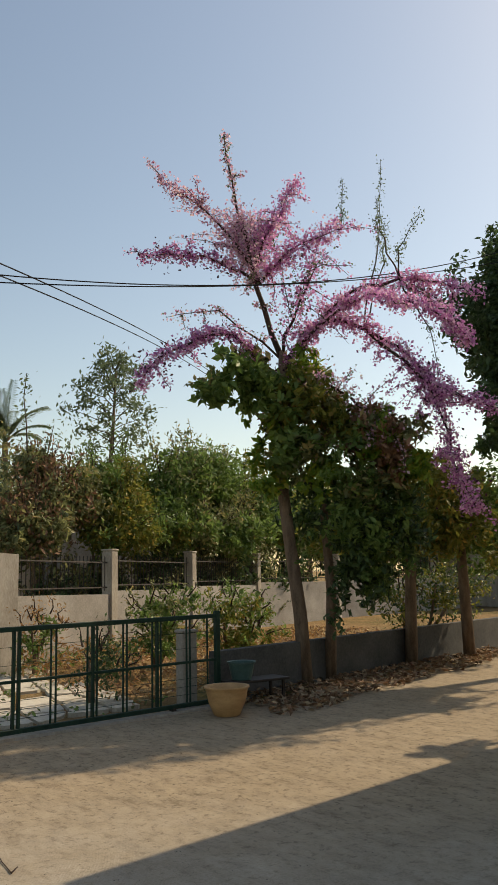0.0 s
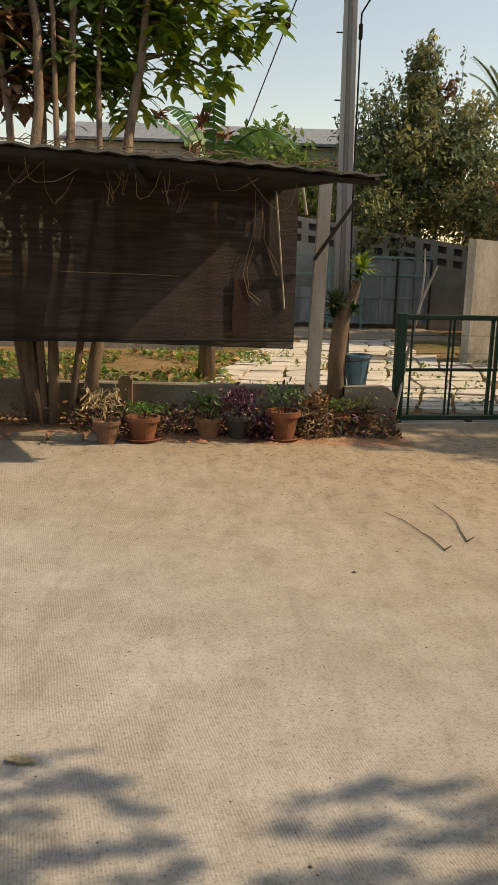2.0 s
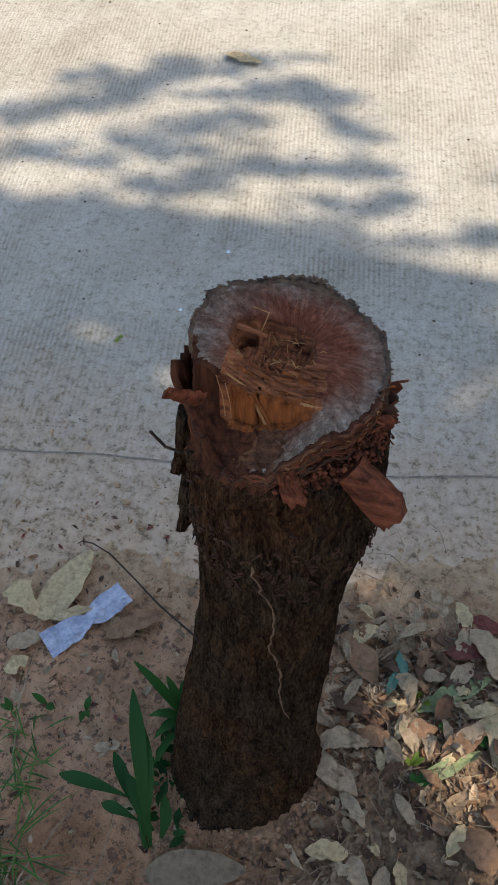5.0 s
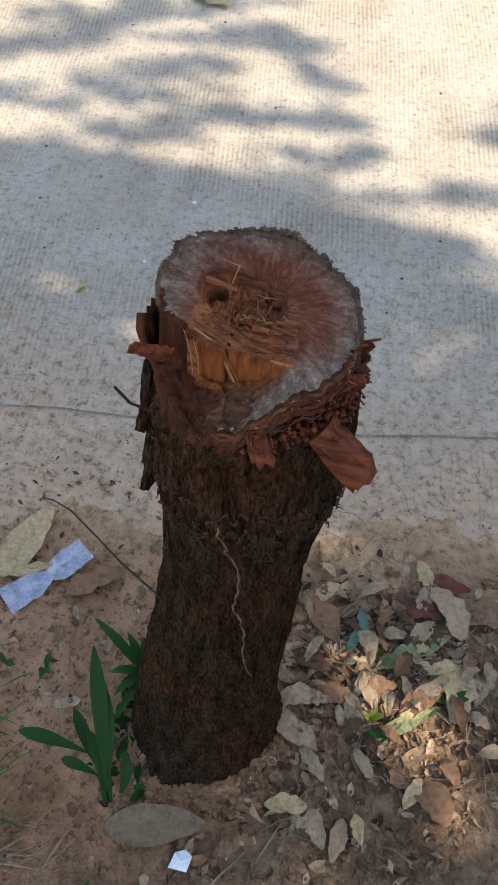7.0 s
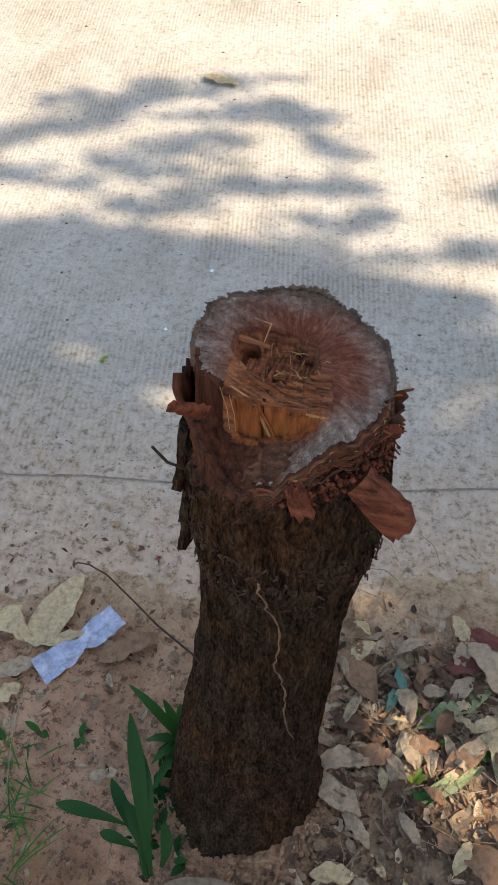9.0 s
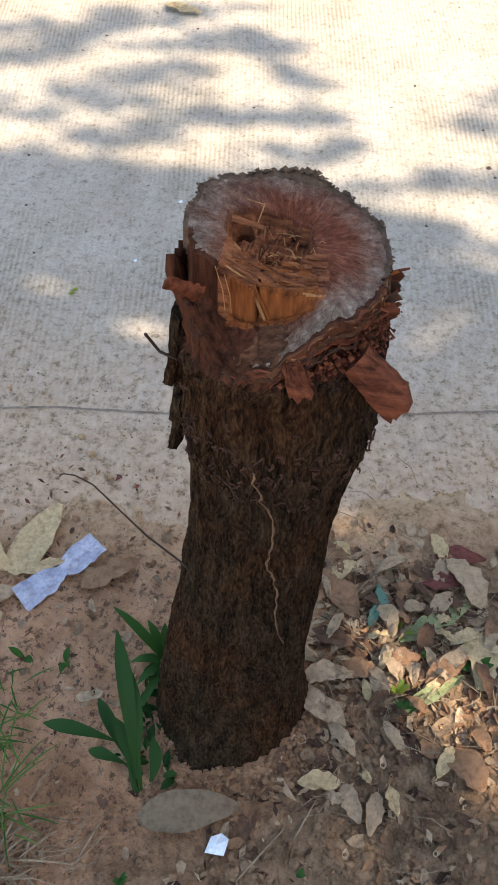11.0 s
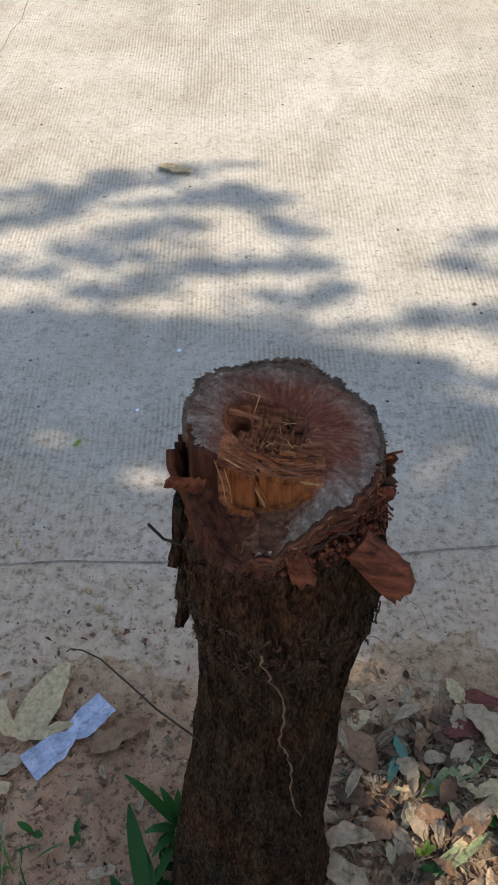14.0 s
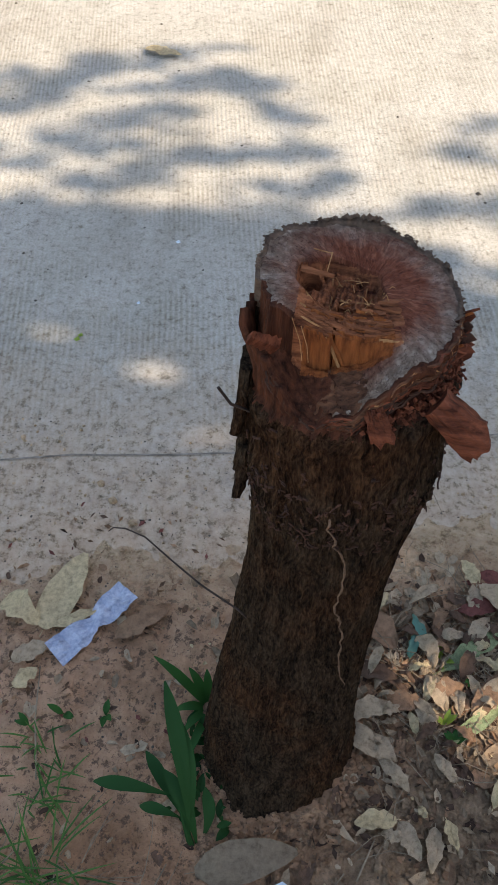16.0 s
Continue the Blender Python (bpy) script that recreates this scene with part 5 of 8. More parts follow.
tree("dark_tree", "tall dense dark-green tree", (13.1, 8.3, 0),
     [([(13.1, 8.3, 0), (13.0, 8.3, 2.0), (12.6, 8.3, 5.4)], 0.2, 0.1)], M_TRUNK,
     [("crown", [behind(q) for q in ((10.6, 7.7, 5.2, 1.0, 1.1, 1.2), (11.2, 7.3, 6.3, 1.3, 1.3, 1.2), (10.3, 7.9, 4.5, 0.8, 0.9, 0.6), (12.2, 7.4, 4.6, 1.4, 1.4, 1.3), (12.5, 7.2, 7.4, 1.4, 1.4, 1.3))], 10500, 0.17, M_DARKLEAF, 2.2),
      ("crown", [(12.3, 9.9, 6.6, 0.8, 0.8, 0.9), (12.0, 9.75, 5.6, 0.8, 0.7, 0.55), (12.7, 9.7, 7.4, 0.7, 0.7, 0.5), (12.5, 10.0, 3.9, 0.4, 0.4, 0.4)], 6500, 0.16, M_DARKLEAF, 2.2),
      # clumps out of view, added to throw a band of shade on the road
      ("crown", [(10.5, 7.55, 4.5, 0.7, 0.40, 0.4), (11.3, 7.45, 4.5, 0.8, 0.40, 0.4), (12.4, 7.5, 4.6, 0.9, 0.45, 0.4), (10.3, 8.3, 4.0, 0.6, 0.35, 0.3), (12.3, 8.5, 4.4, 0.9, 0.5, 0.4)], 3600, 0.16, M_DARKLEAF, 2.2),
      ("crown", [behind(q) for q in ((10.4, 7.0, 3.2, 0.5, 0.6, 0.35), (10.8, 6.9, 5.8, 0.9, 0.8, 0.7))], 1500, 0.16, M_DARKLEAF, 2.2),
      ("crown", [behind(q) for q in ((10.3, 8.1, 5.3, 0.7, 0.8, 1.1), (10.6, 7.9, 6.2, 0.7, 0.8, 0.7), (10.2, 8.0, 4.5, 0.5, 0.6, 0.4))], 9000, 0.12, M_DARKLEAF, 2.2)])


def shrub(label, base, cl, count, size, mat, aspect=2.2, second=None, name="shrub"):
    x, y, _ = base
    limbs = []
    for q in cl[:4]:
        limbs.append(([base, ((x + q[0]) / 2 + RNG.uniform(-0.2, 0.2), (y + q[1]) / 2, q[2] * 0.5), (q[0], q[1], q[2] + q[5] * 0.3)], 0.05, 0.015))
    crowns = [("crown", cl, count, size, mat, aspect)]
    if second:
        crowns.append(("crown", cl, int(count * second[1]), size, second[0], aspect))
    t = tree(name, label, base, limbs, M_TRUNK, crowns, "shrubs behind the fence", "shrub")
    o = Vector(base)
    twigs, pts = Geo(), []
    for q in cl:
        for i in range(14 if size > 0.13 else 6):
            a, e = RNG.uniform(0, 6.28), RNG.uniform(0.1, 1.5)
            d = Vector((math.cos(a) * math.cos(e) * q[3], math.sin(a) * math.cos(e) * q[4], math.sin(e) * q[5]))
            p0 = Vector(q[:3]) + d * 0.7 - o
            p1 = p0 + d * RNG.uniform(0.35, 0.85) + Vector((0, 0, q[5] * RNG.uniform(0.05, 0.35)))
            tw = bent(p0, p1, (RNG.normal() * 0.05, RNG.normal() * 0.05, 0.05), 4, 0.02)
            twigs.tube(tw, [0.014, 0.012, 0.009, 0.006, 0.003], 4)
            pts.append(along(tw, int(10 + 16 * q[5]), 0.07))
    part("new_growth", twigs, M_TWIG, t, kind="stuff")
    part("foliage", leaf_cloud("foliage", np.concatenate(pts), size * 0.85, aspect * 1.15), second[0] if second else mat, t)
    return t


shrub("big olive shrub with small dusty leaves behind the wall", (5.4, 23.4, 0),
      [(5.04, 23.28, 3.64, 1.94, 1.56, 1.68), (6.24, 23.52, 4.48, 1.56, 1.56, 1.43), (4.20, 23.40, 4.36, 1.17, 1.17, 1.17), (6.72, 21.84, 3.04, 1.43, 1.30, 0.91), (3.96, 21.96, 2.32, 0.91, 1.04, 0.91), (5.28, 23.40, 5.92, 0.52, 0.65, 1.04)], 23400, 0.18, M_OLIVE, 2.2, (M_GREYGREEN, 0.3))
tree("dry_tree", "half-dry slender tree with tan leaves above the shrubs", (5.6, 23.9, 0), [([(5.6, 23.9, 0), (5.5, 23.9, 4.0), (5.3, 23.9, 6.6)], 0.07, 0.02), ([(5.5, 23.9, 4.2), (5.9, 23.8, 5.6), (6.1, 23.7, 6.3)], 0.03, 0.01)], M_TRUNK,
     [("crown", [(5.3, 23.9, 6.3, 0.35, 0.35, 0.7), (5.7, 23.8, 5.9, 0.5, 0.4, 0.6), (6.1, 23.7, 6.1, 0.25, 0.3, 0.5)], 520, 0.2, M_DRYBROWN, 3.2), ("crown", [(5.5, 23.9, 5.9, 0.6, 0.5, 0.7)], 420, 0.18, M_YBUSH, 2.6)])
shrub("loose olive shrub overhanging the fence", (6.8, 18.6, 0),
      [(6.4, 18.0, 2.8, 1.0, 1.0, 0.9), (7.2, 18.4, 3.2, 1.0, 1.0, 0.9), (6.1, 17.3, 2.5, 0.6, 0.5, 0.6), (6.9, 19.2, 3.9, 0.6, 0.7, 0.6)], 14300, 0.15, M_OLIVE, 2.2, (M_DRYBROWN, 0.12))
shrub("yellow-green feathery shrub behind the railing", (8.6, 19.6, 0),
      [(8.3, 19.0, 3.6, 0.9, 0.9, 0.9), (9.2, 19.4, 3.8, 0.8, 0.9, 1.0), (8.7, 18.2, 2.6, 0.9, 0.8, 0.7), (9.6, 19.0, 2.8, 0.9, 0.8, 0.8)], 15600, 0.14, M_YBUSH, 2.6, (M_BUSH, 0.5))
shrub("bright green dense shrub behind the railing", (11.2, 20.2, 0),
      [(10.6, 19.6, 3.6, 1.2, 1.0, 1.3), (11.8, 20.3, 4.1, 1.3, 1.1, 1.0), (12.8, 20.6, 3.9, 1.2, 1.1, 0.9), (11.4, 19.2, 2.6, 1.2, 0.8, 0.7), (12.9, 19.8, 2.6, 1.0, 0.9, 0.8)], 22100, 0.15, M_BUSH, 2.2, (M_OLIVE, 0.3))
shrub("green shrub row beyond the railing", (15.0, 22.2, 0),
      [(14.4, 21.6, 3.4, 1.4, 1.1, 1.1), (15.9, 22.4, 3.3, 1.5, 1.2, 1.0), (17.5, 23.0, 3.2, 1.5, 1.2, 1.2), (19.5, 23.5, 3.2, 1.7, 1.2, 1.2)], 18200, 0.18, M_BUSH, 2.2, (M_YBUSH, 0.4))
shrub("dark hedge shrubs further along the fence", (21.0, 24.6, 0),
      [(20.5, 24.2, 2.6, 1.6, 1.2, 1.4), (22.5, 24.6, 2.9, 1.7, 1.2, 1.3), (25.0, 25.0, 2.9, 2.0, 1.2, 1.4), (28.0, 25.4, 3.0, 2.2, 1.2, 1.5), (31.0, 25.6, 3.0, 2.2, 1.2, 1.5)], 18200, 0.22, M_DARKLEAF, 2.2, (M_YBUSH, 0.3))
# dark leaf colour paints the shade behind the railing
shrub("shaded undergrowth behind the railing", (10.0, 19.0, 0),
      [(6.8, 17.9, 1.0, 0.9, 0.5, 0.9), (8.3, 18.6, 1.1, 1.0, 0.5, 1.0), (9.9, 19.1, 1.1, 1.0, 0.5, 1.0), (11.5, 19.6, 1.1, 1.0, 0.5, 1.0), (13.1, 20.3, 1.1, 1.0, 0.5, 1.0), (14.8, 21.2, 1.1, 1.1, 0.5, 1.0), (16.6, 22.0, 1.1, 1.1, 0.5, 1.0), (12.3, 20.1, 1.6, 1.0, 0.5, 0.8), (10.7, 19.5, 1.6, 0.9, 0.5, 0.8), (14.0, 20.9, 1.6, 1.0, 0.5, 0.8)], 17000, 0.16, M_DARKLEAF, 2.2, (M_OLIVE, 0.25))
shrub("low leafy bush growing in the yard", (6.5, 12.5, 0),
      [(6.3, 12.3, 0.85, 0.55, 0.5, 0.4), (6.9, 12.5, 1.0, 0.5, 0.5, 0.4), (6.6, 12.2, 0.5, 0.6, 0.5, 0.35)], 1500, 0.12, M_BUSH, 3.0, (M_OLIVE, 0.3), "bush")
shrub("spreading bush with yellowing leaves in the yard", (8.2, 12.7, 0),
      [(7.9, 12.5, 0.9, 0.5, 0.5, 0.4), (8.6, 12.7, 0.9, 0.55, 0.5, 0.4), (8.2, 12.4, 0.45, 0.7, 0.5, 0.35)], 1500, 0.12, M_YBUSH, 3.0, (M_BUSH, 0.4), "bush")
shrub("small weed bush against the wall", (4.9, 13.6, 0), [(4.8, 13.5, 0.6, 0.3, 0.3, 0.45), (5.2, 13.7, 0.7, 0.25, 0.3, 0.4)], 500, 0.09, M_BUSH, 2.4, (M_RUSTLEAF, 0.3), "bush")
shrub("thorny shaded bush by the gate", (4.4, 10.2, 0), [(4.3, 10.1, 0.45, 0.4, 0.35, 0.4), (4.7, 10.3, 0.35, 0.35, 0.3, 0.3)], 700, 0.07, M_DARKLEAF, 2.4, None, "bush")
shrub("shaded shrub under the trees", (11.4, 11.6, 0), [(11.2, 11.5, 0.9, 0.6, 0.5, 0.5), (12.2, 11.6, 1.1, 0.7, 0.5, 0.6), (13.2, 11.8, 1.2, 0.8, 0.6, 0.6)], 1800, 0.10, M_YBUSH, 2.4, (M_DARKLEAF, 0.6), "bush")


def build_feather_trees():
    # light open tree with pinnate sprays
    b = (9.4, 20.6, 0)
    o = Vector(b)
    t = thing("feathery_tree", "thin open tree with feathery grey-green sprays", "tree", b)
    part("trunk", Geo().tube([(0, 0, 0), (0.0, 0, 3.5), (0.15, 0, 5.4), (0.25, 0, 7.2)], [0.09, 0.07, 0.05, 0.015], 7), M_TRUNK, t, smooth=True)
    for i in range(34):
        z = 4.7 + 2.5 * (i / 33) ** 0.85
        a = i * 2.4 + RNG.uniform(-0.4, 0.4)
        l = RNG.uniform(0.75, 1.45) * (1.1 - 0.75 * ((z - 4.7) / 2.5) ** 2)
        p = bent((0.15, 0, z), (0.15 + l * math.cos(a), l * math.sin(a), z + RNG.uniform(0.2, 0.55)), (0, 0, 0.1), 4, 0.02)
        part("limb", Geo().tube(p, [0.016, 0.013, 0.01, 0.007, 0.004], 4), M_TWIG, t)
        part("foliage", leaf_cloud("foliage", along(p[2:], 75, 0.12), 0.16, 2.6), M_GREYGREEN, t)
    # tall lone shoot
    t = thing("tall_shoot", "tall bare shoot with sparse leaves above the shrubs", "plant", (6.6, 19.2, 0))
    for dx, top in ((0.0, 6.4), (0.7, 5.2), (1.15, 4.9), (0.45, 4.4)):
        p = bent((0.4, 0, 2.5), (dx, -0.1, top), (-0.1, 0, 0.1), 6, 0.03)
        part("stem", Geo().tube(p, [0.03, 0.028, 0.025, 0.02, 0.016, 0.012, 0.008], 5), M_TWIG, t)
        part("foliage", leaf_cloud("foliage", along(p[2:], 130, 0.13), 0.11, 2.0), M_GREYGREEN, t)
    part("stem", Geo().tube([(0.4, 0, 0), (0.4, 0, 2.5)], 0.04, 6), M_TWIG, t)


build_feather_trees()


def palm_frond(g, base, az, rise, length, n=26, w=0.55):
    p = [Vector(base)]
    d = Vector((math.cos(az) * math.cos(rise), math.sin(az) * math.cos(rise), math.sin(rise)))
    for i in range(10):
        p.append(p[-1] + d * length / 10)
        d = (d + Vector((0, 0, -0.13))).normalized()
    g.tube(p, [0.03 - 0.0025 * i for i in range(11)], 4)
    for i in range(n):
        s = 0.15 + 0.85 * i / n
        k = min(int(s * 10), 9)
        q = p[k].lerp(p[k + 1], s * 10 - k)
        t = (p[k + 1] - p[k]).normalized()
        side = t.cross(Vector((0, 0, 1))).normalized()
        for sg in (-1, 1):
            l = w * (1.1 - s * 0.7)
            g.blade(q, q + (side * sg * 0.75 + t * 0.65).normalized() * l + Vector((0, 0, -0.25 * l)), 0.085, (0, 0, 0.03), 0.1, steps=2)


def build_palm():
    t = thing("palm_tree", "far coconut palm with arching fronds above the shrubs", "palm", (9.4, 29.2, 0))
    part("trunk", Geo().tube([(0, 0, 0), (0.1, 0, 3), (0, 0, 6.3)], [0.16, 0.13, 0.11], 8), M_TRUNK, t)
    for i in range(13):
        g = Geo()
        palm_frond(g, (0, 0, 6.3), i * 0.52 + RNG.uniform(-0.1, 0.1), RNG.uniform(0.6, 1.4), RNG.uniform(1.7, 2.4), 28, 0.5)
        part("frond", g, M_GREYGREEN if i % 3 else M_DARKLEAF, t)


build_palm()


def build_big_leaf_tree():
    """Multi-stemmed tree behind the shade net; large drooping leaves over the shed roof."""
    b = (-1.50, 8.05, 0)
    o = Vector(b)
    t = thing("big_leaf_tree", "multi-stemmed tree with large glossy yellow-green leaves over the shed", "tree", b)
    tops = [(-1.95, 9.2, 5.2), (-1.75, 9.4, 5.5), (-1.45, 9.5, 5.6), (-1.2, 9.6, 5.3), (-0.7, 9.6, 4.9), (-1.85, 9.3, 4.0), (-2.4, 9.3, 5.0)]
    feet = [(-1.64, 8.05, 0), (-1.55, 7.95, 0), (-1.47, 7.92, 0), (-1.36, 8.05, 0), (-1.22, 8.1, 0), (-1.60, 8.12, 0), (-1.72, 8.15, 0)]
    elbows = [(-1.76, 8.12, 0.82), (-1.60, 8.0, 0.82), (-1.48, 8.0, 0.82), (-1.24, 8.1, 0.82), (-1.08, 8.15, 0.82), (-1.68, 8.2, 0.82), (-1.85, 8.2, 0.82)]
    for i, (f, el, e) in enumerate(zip(feet, elbows, tops)):
        p = [Vector(f) - o] + [q - o for q in bent(el, e, (0.06, 0.25, 0), 6, 0.03)]
        w = 0.062 if i in (0, 4) else 0.034 if i in (1, 3) else 0.048
        part("stem", Geo().tube(p, [w * 1.1, w, w * 0.95, w * 0.9, w * 0.8, w * 0.7, w * 0.55, w * 0.4], 8), M_TRUNK, t, smooth=True)
    arms = [((-1.4, 9.6, 4.4), (-0.6, 9.75, 4.5)), ((-1.2, 9.6, 3.8), (0.15, 9.55, 3.9)), ((-1.2, 9.6, 3.5), (-0.05, 9.6, 3.5)), ((-0.7, 9.7, 4.1), (0.3, 9.4, 4.0)), ((-1.4, 9.5, 4.6), (-1.2, 9.4, 5.3)), ((-1.5, 9.4, 3.5), (-0.9, 9.5, 3.2))]
    for a, e in arms:
        p = [q - o for q in bent(a, e, (0, 0, 0.15), 5, 0.03)]
        part("limb", Geo().tube(p, [0.03, 0.026, 0.022, 0.018, 0.014, 0.01], 5), M_TRUNK, t)
    groups = [(M_LIMELEAF, [(-0.7, 9.7, 4.6, 0.5, 0.4, 0.4), (-0.1, 9.6, 4.15, 0.45, 0.4, 0.25), (0.3, 9.45, 4.0, 0.35, 0.3, 0.22), (0.25, 9.4, 3.75, 0.25, 0.3, 0.25), (-0.35, 9.6, 3.75, 0.5, 0.4, 0.3), (-0.05, 9.55, 3.55, 0.3, 0.3, 0.2), (-0.9, 9.6, 4.2, 0.5, 0.4, 0.5), (-1.3, 9.4, 5.3, 0.6, 0.4, 0.5)], 700, 0.26),
              (M_LIMELEAF, [(-0.8, 9.7, 3.7, 0.6, 0.4, 0.5), (-0.6, 9.8, 4.3, 0.5, 0.4, 0.4), (-1.2, 9.6, 3.3, 0.4, 0.4, 0.4)], 650, 0.24),
              (M_BUSH, [(-1.7, 9.5, 3.6, 0.7, 0.4, 0.5), (-2.2, 9.4, 4.2, 0.5, 0.4, 0.6), (-1.3, 9.6, 3.9, 0.5, 0.4, 0.6), (-1.7, 9.5, 4.7, 0.6, 0.4, 0.5), (-1.3, 9.5, 4.6, 0.4, 0.3, 0.6)], 1400, 0.24),
              (M_DRYBROWN, [(-1.9, 9.3, 4.2, 0.4, 0.3, 0.5), (-0.9, 9.3, 4.6, 0.35, 0.3, 0.25), (-2.3, 9.3, 3.7, 0.3, 0.3, 0.5), (-0.3, 9.4, 4.35, 0.3, 0.2, 0.12), (-2.0, 9.3, 4.9, 0.5, 0.3, 0.5), (-1.9, 9.3, 3.4, 0.5, 0.3, 0.4), (-2.6, 9.2, 4.4, 0.5, 0.3, 0.6)], 1600, 0.23)]
    for mat, cl, n, size in groups:
        c = clumps(n, cl, 1.3)
        g = Geo()
        for q in c:
            a = RNG.uniform(0, 6.28)
            d = Vector((math.cos(a), math.sin(a) * 0.8 - 0.2, RNG.uniform(-0.9, 0.15))).normalized()
            l = size * RNG.uniform(0.7, 1.2)
            q = Vector(q) - o
            g.blade(q, q + d * l, l * 0.42, (0, 0, l * 0.1), 0.18, steps=4)
        part("foliage", g, mat, t, smooth=True)


build_big_leaf_tree()


def build_banana():
    t = thing("banana_plant", "banana plant with torn broad leaves behind the shed", "banana plant", (-0.1, 11.3, 0))
    part("stem", Geo().tube([(0, 0, 0), (0.02, 0, 1.3), (0.05, 0, 2.6)], [0.12, 0.10, 0.06], 10), M_TRUNK, t, smooth=True)
    for tip, sag, w in (((0.05, -0.2, 4.1), 0.02, 0.30), ((1.05, -0.75, 2.86), 0.42, 0.46), ((0.55, -0.6, 2.75), 0.3, 0.36), ((-1.0, 0.1, 3.3), 0.3, 0.36), ((-0.6, 0.5, 3.5), 0.3, 0.34)):
        a, e = Vector((0.05, 0, 2.55)), Vector(tip)
        g = Geo()
        ps = bent(a, e, (0, 0, sag), 20)
        side = (e - a).cross(Vector((0, 0, 1))).normalized()
        side = (side + Vector((0, 0, 0.3))).normalized()
        g.tube(ps, [0.02 - 0.0008 * i for i in range(21)], 5)
        for i in range(2, 20):
            wd = w * 0.5 * math.sin(math.pi * (i / 20.5)) ** 0.6
            m = ps[i + 1].lerp(ps[i], 0.12) - ps[i]
            for sg in (-1, 1):
                dp = Vector((0, 0, -0.16 * wd + RNG.uniform(-0.04, 0.02)))
                g.add([ps[i], ps[i] + m, ps[i] + m * 0.96 + side * sg * wd + dp, ps[i] + side * sg * wd + dp], [(0, 1, 2, 3)])
        part("leaf", g, M_GREEN, t)
    dry = leaf_cloud("dry_leaf", clumps(60, [(-0.3, -0.3, 3.1, 0.5, 0.3, 0.3)]), 0.25, 4)
    part("dry_leaves", dry, M_DRYBROWN, t)


build_banana()


def build_pole_plant():
    t = thing("pruned_plant", "pruned brown stem with tufts of yellow-green leaves by the pole", "plant", (1.22, 8.30, 0.0))
    part("stem", Geo().tube([(0, 0, 0), (0.0, 0.02, 0.7), (0.03, 0.02, 1.05), (0.14, 0.02, 1.3), (0.16, 0.02, 1.42)], [0.085, 0.085, 0.085, 0.05, 0.045], 9), M_TRUNK, t, smooth=True)
    for cx, cz, r, n, mat in ((0.20, 1.52, 0.18, 70, M_LIMELEAF), (0.16, 1.44, 0.12, 26, M_DARKLEAF), (-0.04, 1.17, 0.19, 80, M_DARKLEAF), (0.12, 1.12, 0.14, 40, M_DEEPGREEN), (-0.06, 1.06, 0.13, 24, M_DEEPGREEN), (-0.22, 0.62, 0.09, 16, M_DARKLEAF)):
        g = Geo()
        for i in range(n):
            a, e = RNG.uniform(0, 6.28), RNG.uniform(-0.3, 1.3)
            d = Vector((math.cos(a) * math.cos(e), math.sin(a) * math.cos(e), math.sin(e)))
            g.blade(Vector((cx, 0, cz)), Vector((cx, 0, cz)) + d * r * RNG.uniform(0.7, 1.2), 0.035, (0, 0, 0.02), 0.2, steps=3)
        part("tuft", g, mat, t)


build_pole_plant()

# far trees and roofs on the skyline
for k, (x, y, z, r, mat) in enumerate(((-1.0, 27, 3.4, 1.9, M_DARKLEAF), (2.0, 26, 4.2, 2.0, M_BUSH), (13.5, 33, 4.2, 2.6, M_BUSH), (18, 38, 4.6, 3.2, M_DARKLEAF), (24, 40, 4.2, 3.6, M_BUSH), (30, 38, 4.2, 3.6, M_OLIVE), (36, 34, 4.0, 3.5, M_DARKLEAF), (-7, 30, 3.0, 3.0, M_BUSH), (6.5, 34, 4.0, 2.6, M_OLIVE), (33, 22, 3.2, 3.0, M_DARKLEAF))):
    tree("distant_tree", "hazy green tree in the distance", (x, y, 0), [([(x, y, 0), (x, y, z)], 0.15, 0.08)], M_TRUNK,
         [("crown", [(x, y, z, r, r, r * 0.6), (x + r * 0.7, y, z - 0.5, r * 0.7, r * 0.7, r * 0.5), (x - r * 0.7, y, z - 0.6, r * 0.7, r * 0.7, r * 0.5)], 2600, 0.28, mat, 2.0)], "skyline trees")


def far_house(label, x, y, w, d, eave, ridge, roofmat):
    h = thing("distant_house", label, "house", (x, y, 0), "houses beyond the trees")
    part("wall", Geo().box((0, 0, 0), (w, d, eave)), M_WALLW, h)
    v = [(-0.3, -0.3, eave), (w + 0.3, -0.3, eave), (w + 0.3, d + 0.3, eave), (-0.3, d + 0.3, eave), (-0.3, d / 2, ridge), (w + 0.3, d / 2, ridge)]
    v += [(a, b, c + 0.08) for a, b, c in v]
    part("roof", Geo().add(v, [(6, 7, 11, 10), (8, 9, 10, 11), (0, 4, 5, 1), (2, 5, 4, 3), (6, 10, 9), (7, 8, 11), (0, 1, 7, 6), (2, 3, 9, 8), (0, 3, 4), (1, 5, 2)]), roofmat, h)
    for i in range(3):
        win = part("window", Geo().box((w * (0.15 + 0.3 * i), -0.03, 1.0), (w * (0.15 + 0.3 * i) + 0.9, 0.0, 2.0)), M_GREYSTEEL, h)


far_house("grey-roofed house half hidden by trees", -4.5, 27.0, 9.0, 6.0, 5.0, 5.9, M_GREYSTEEL)
far_house("low house with a rusty roof behind the shrubs", 8.6, 25.5, 5.5, 5.0, 3.5, 4.4, M_ROOF)
far_house("pale house with a blue-grey roof beyond the trees", 27.0, 21.0, 7.0, 6.0, 3.6, 4.6, M_GREYSTEEL)


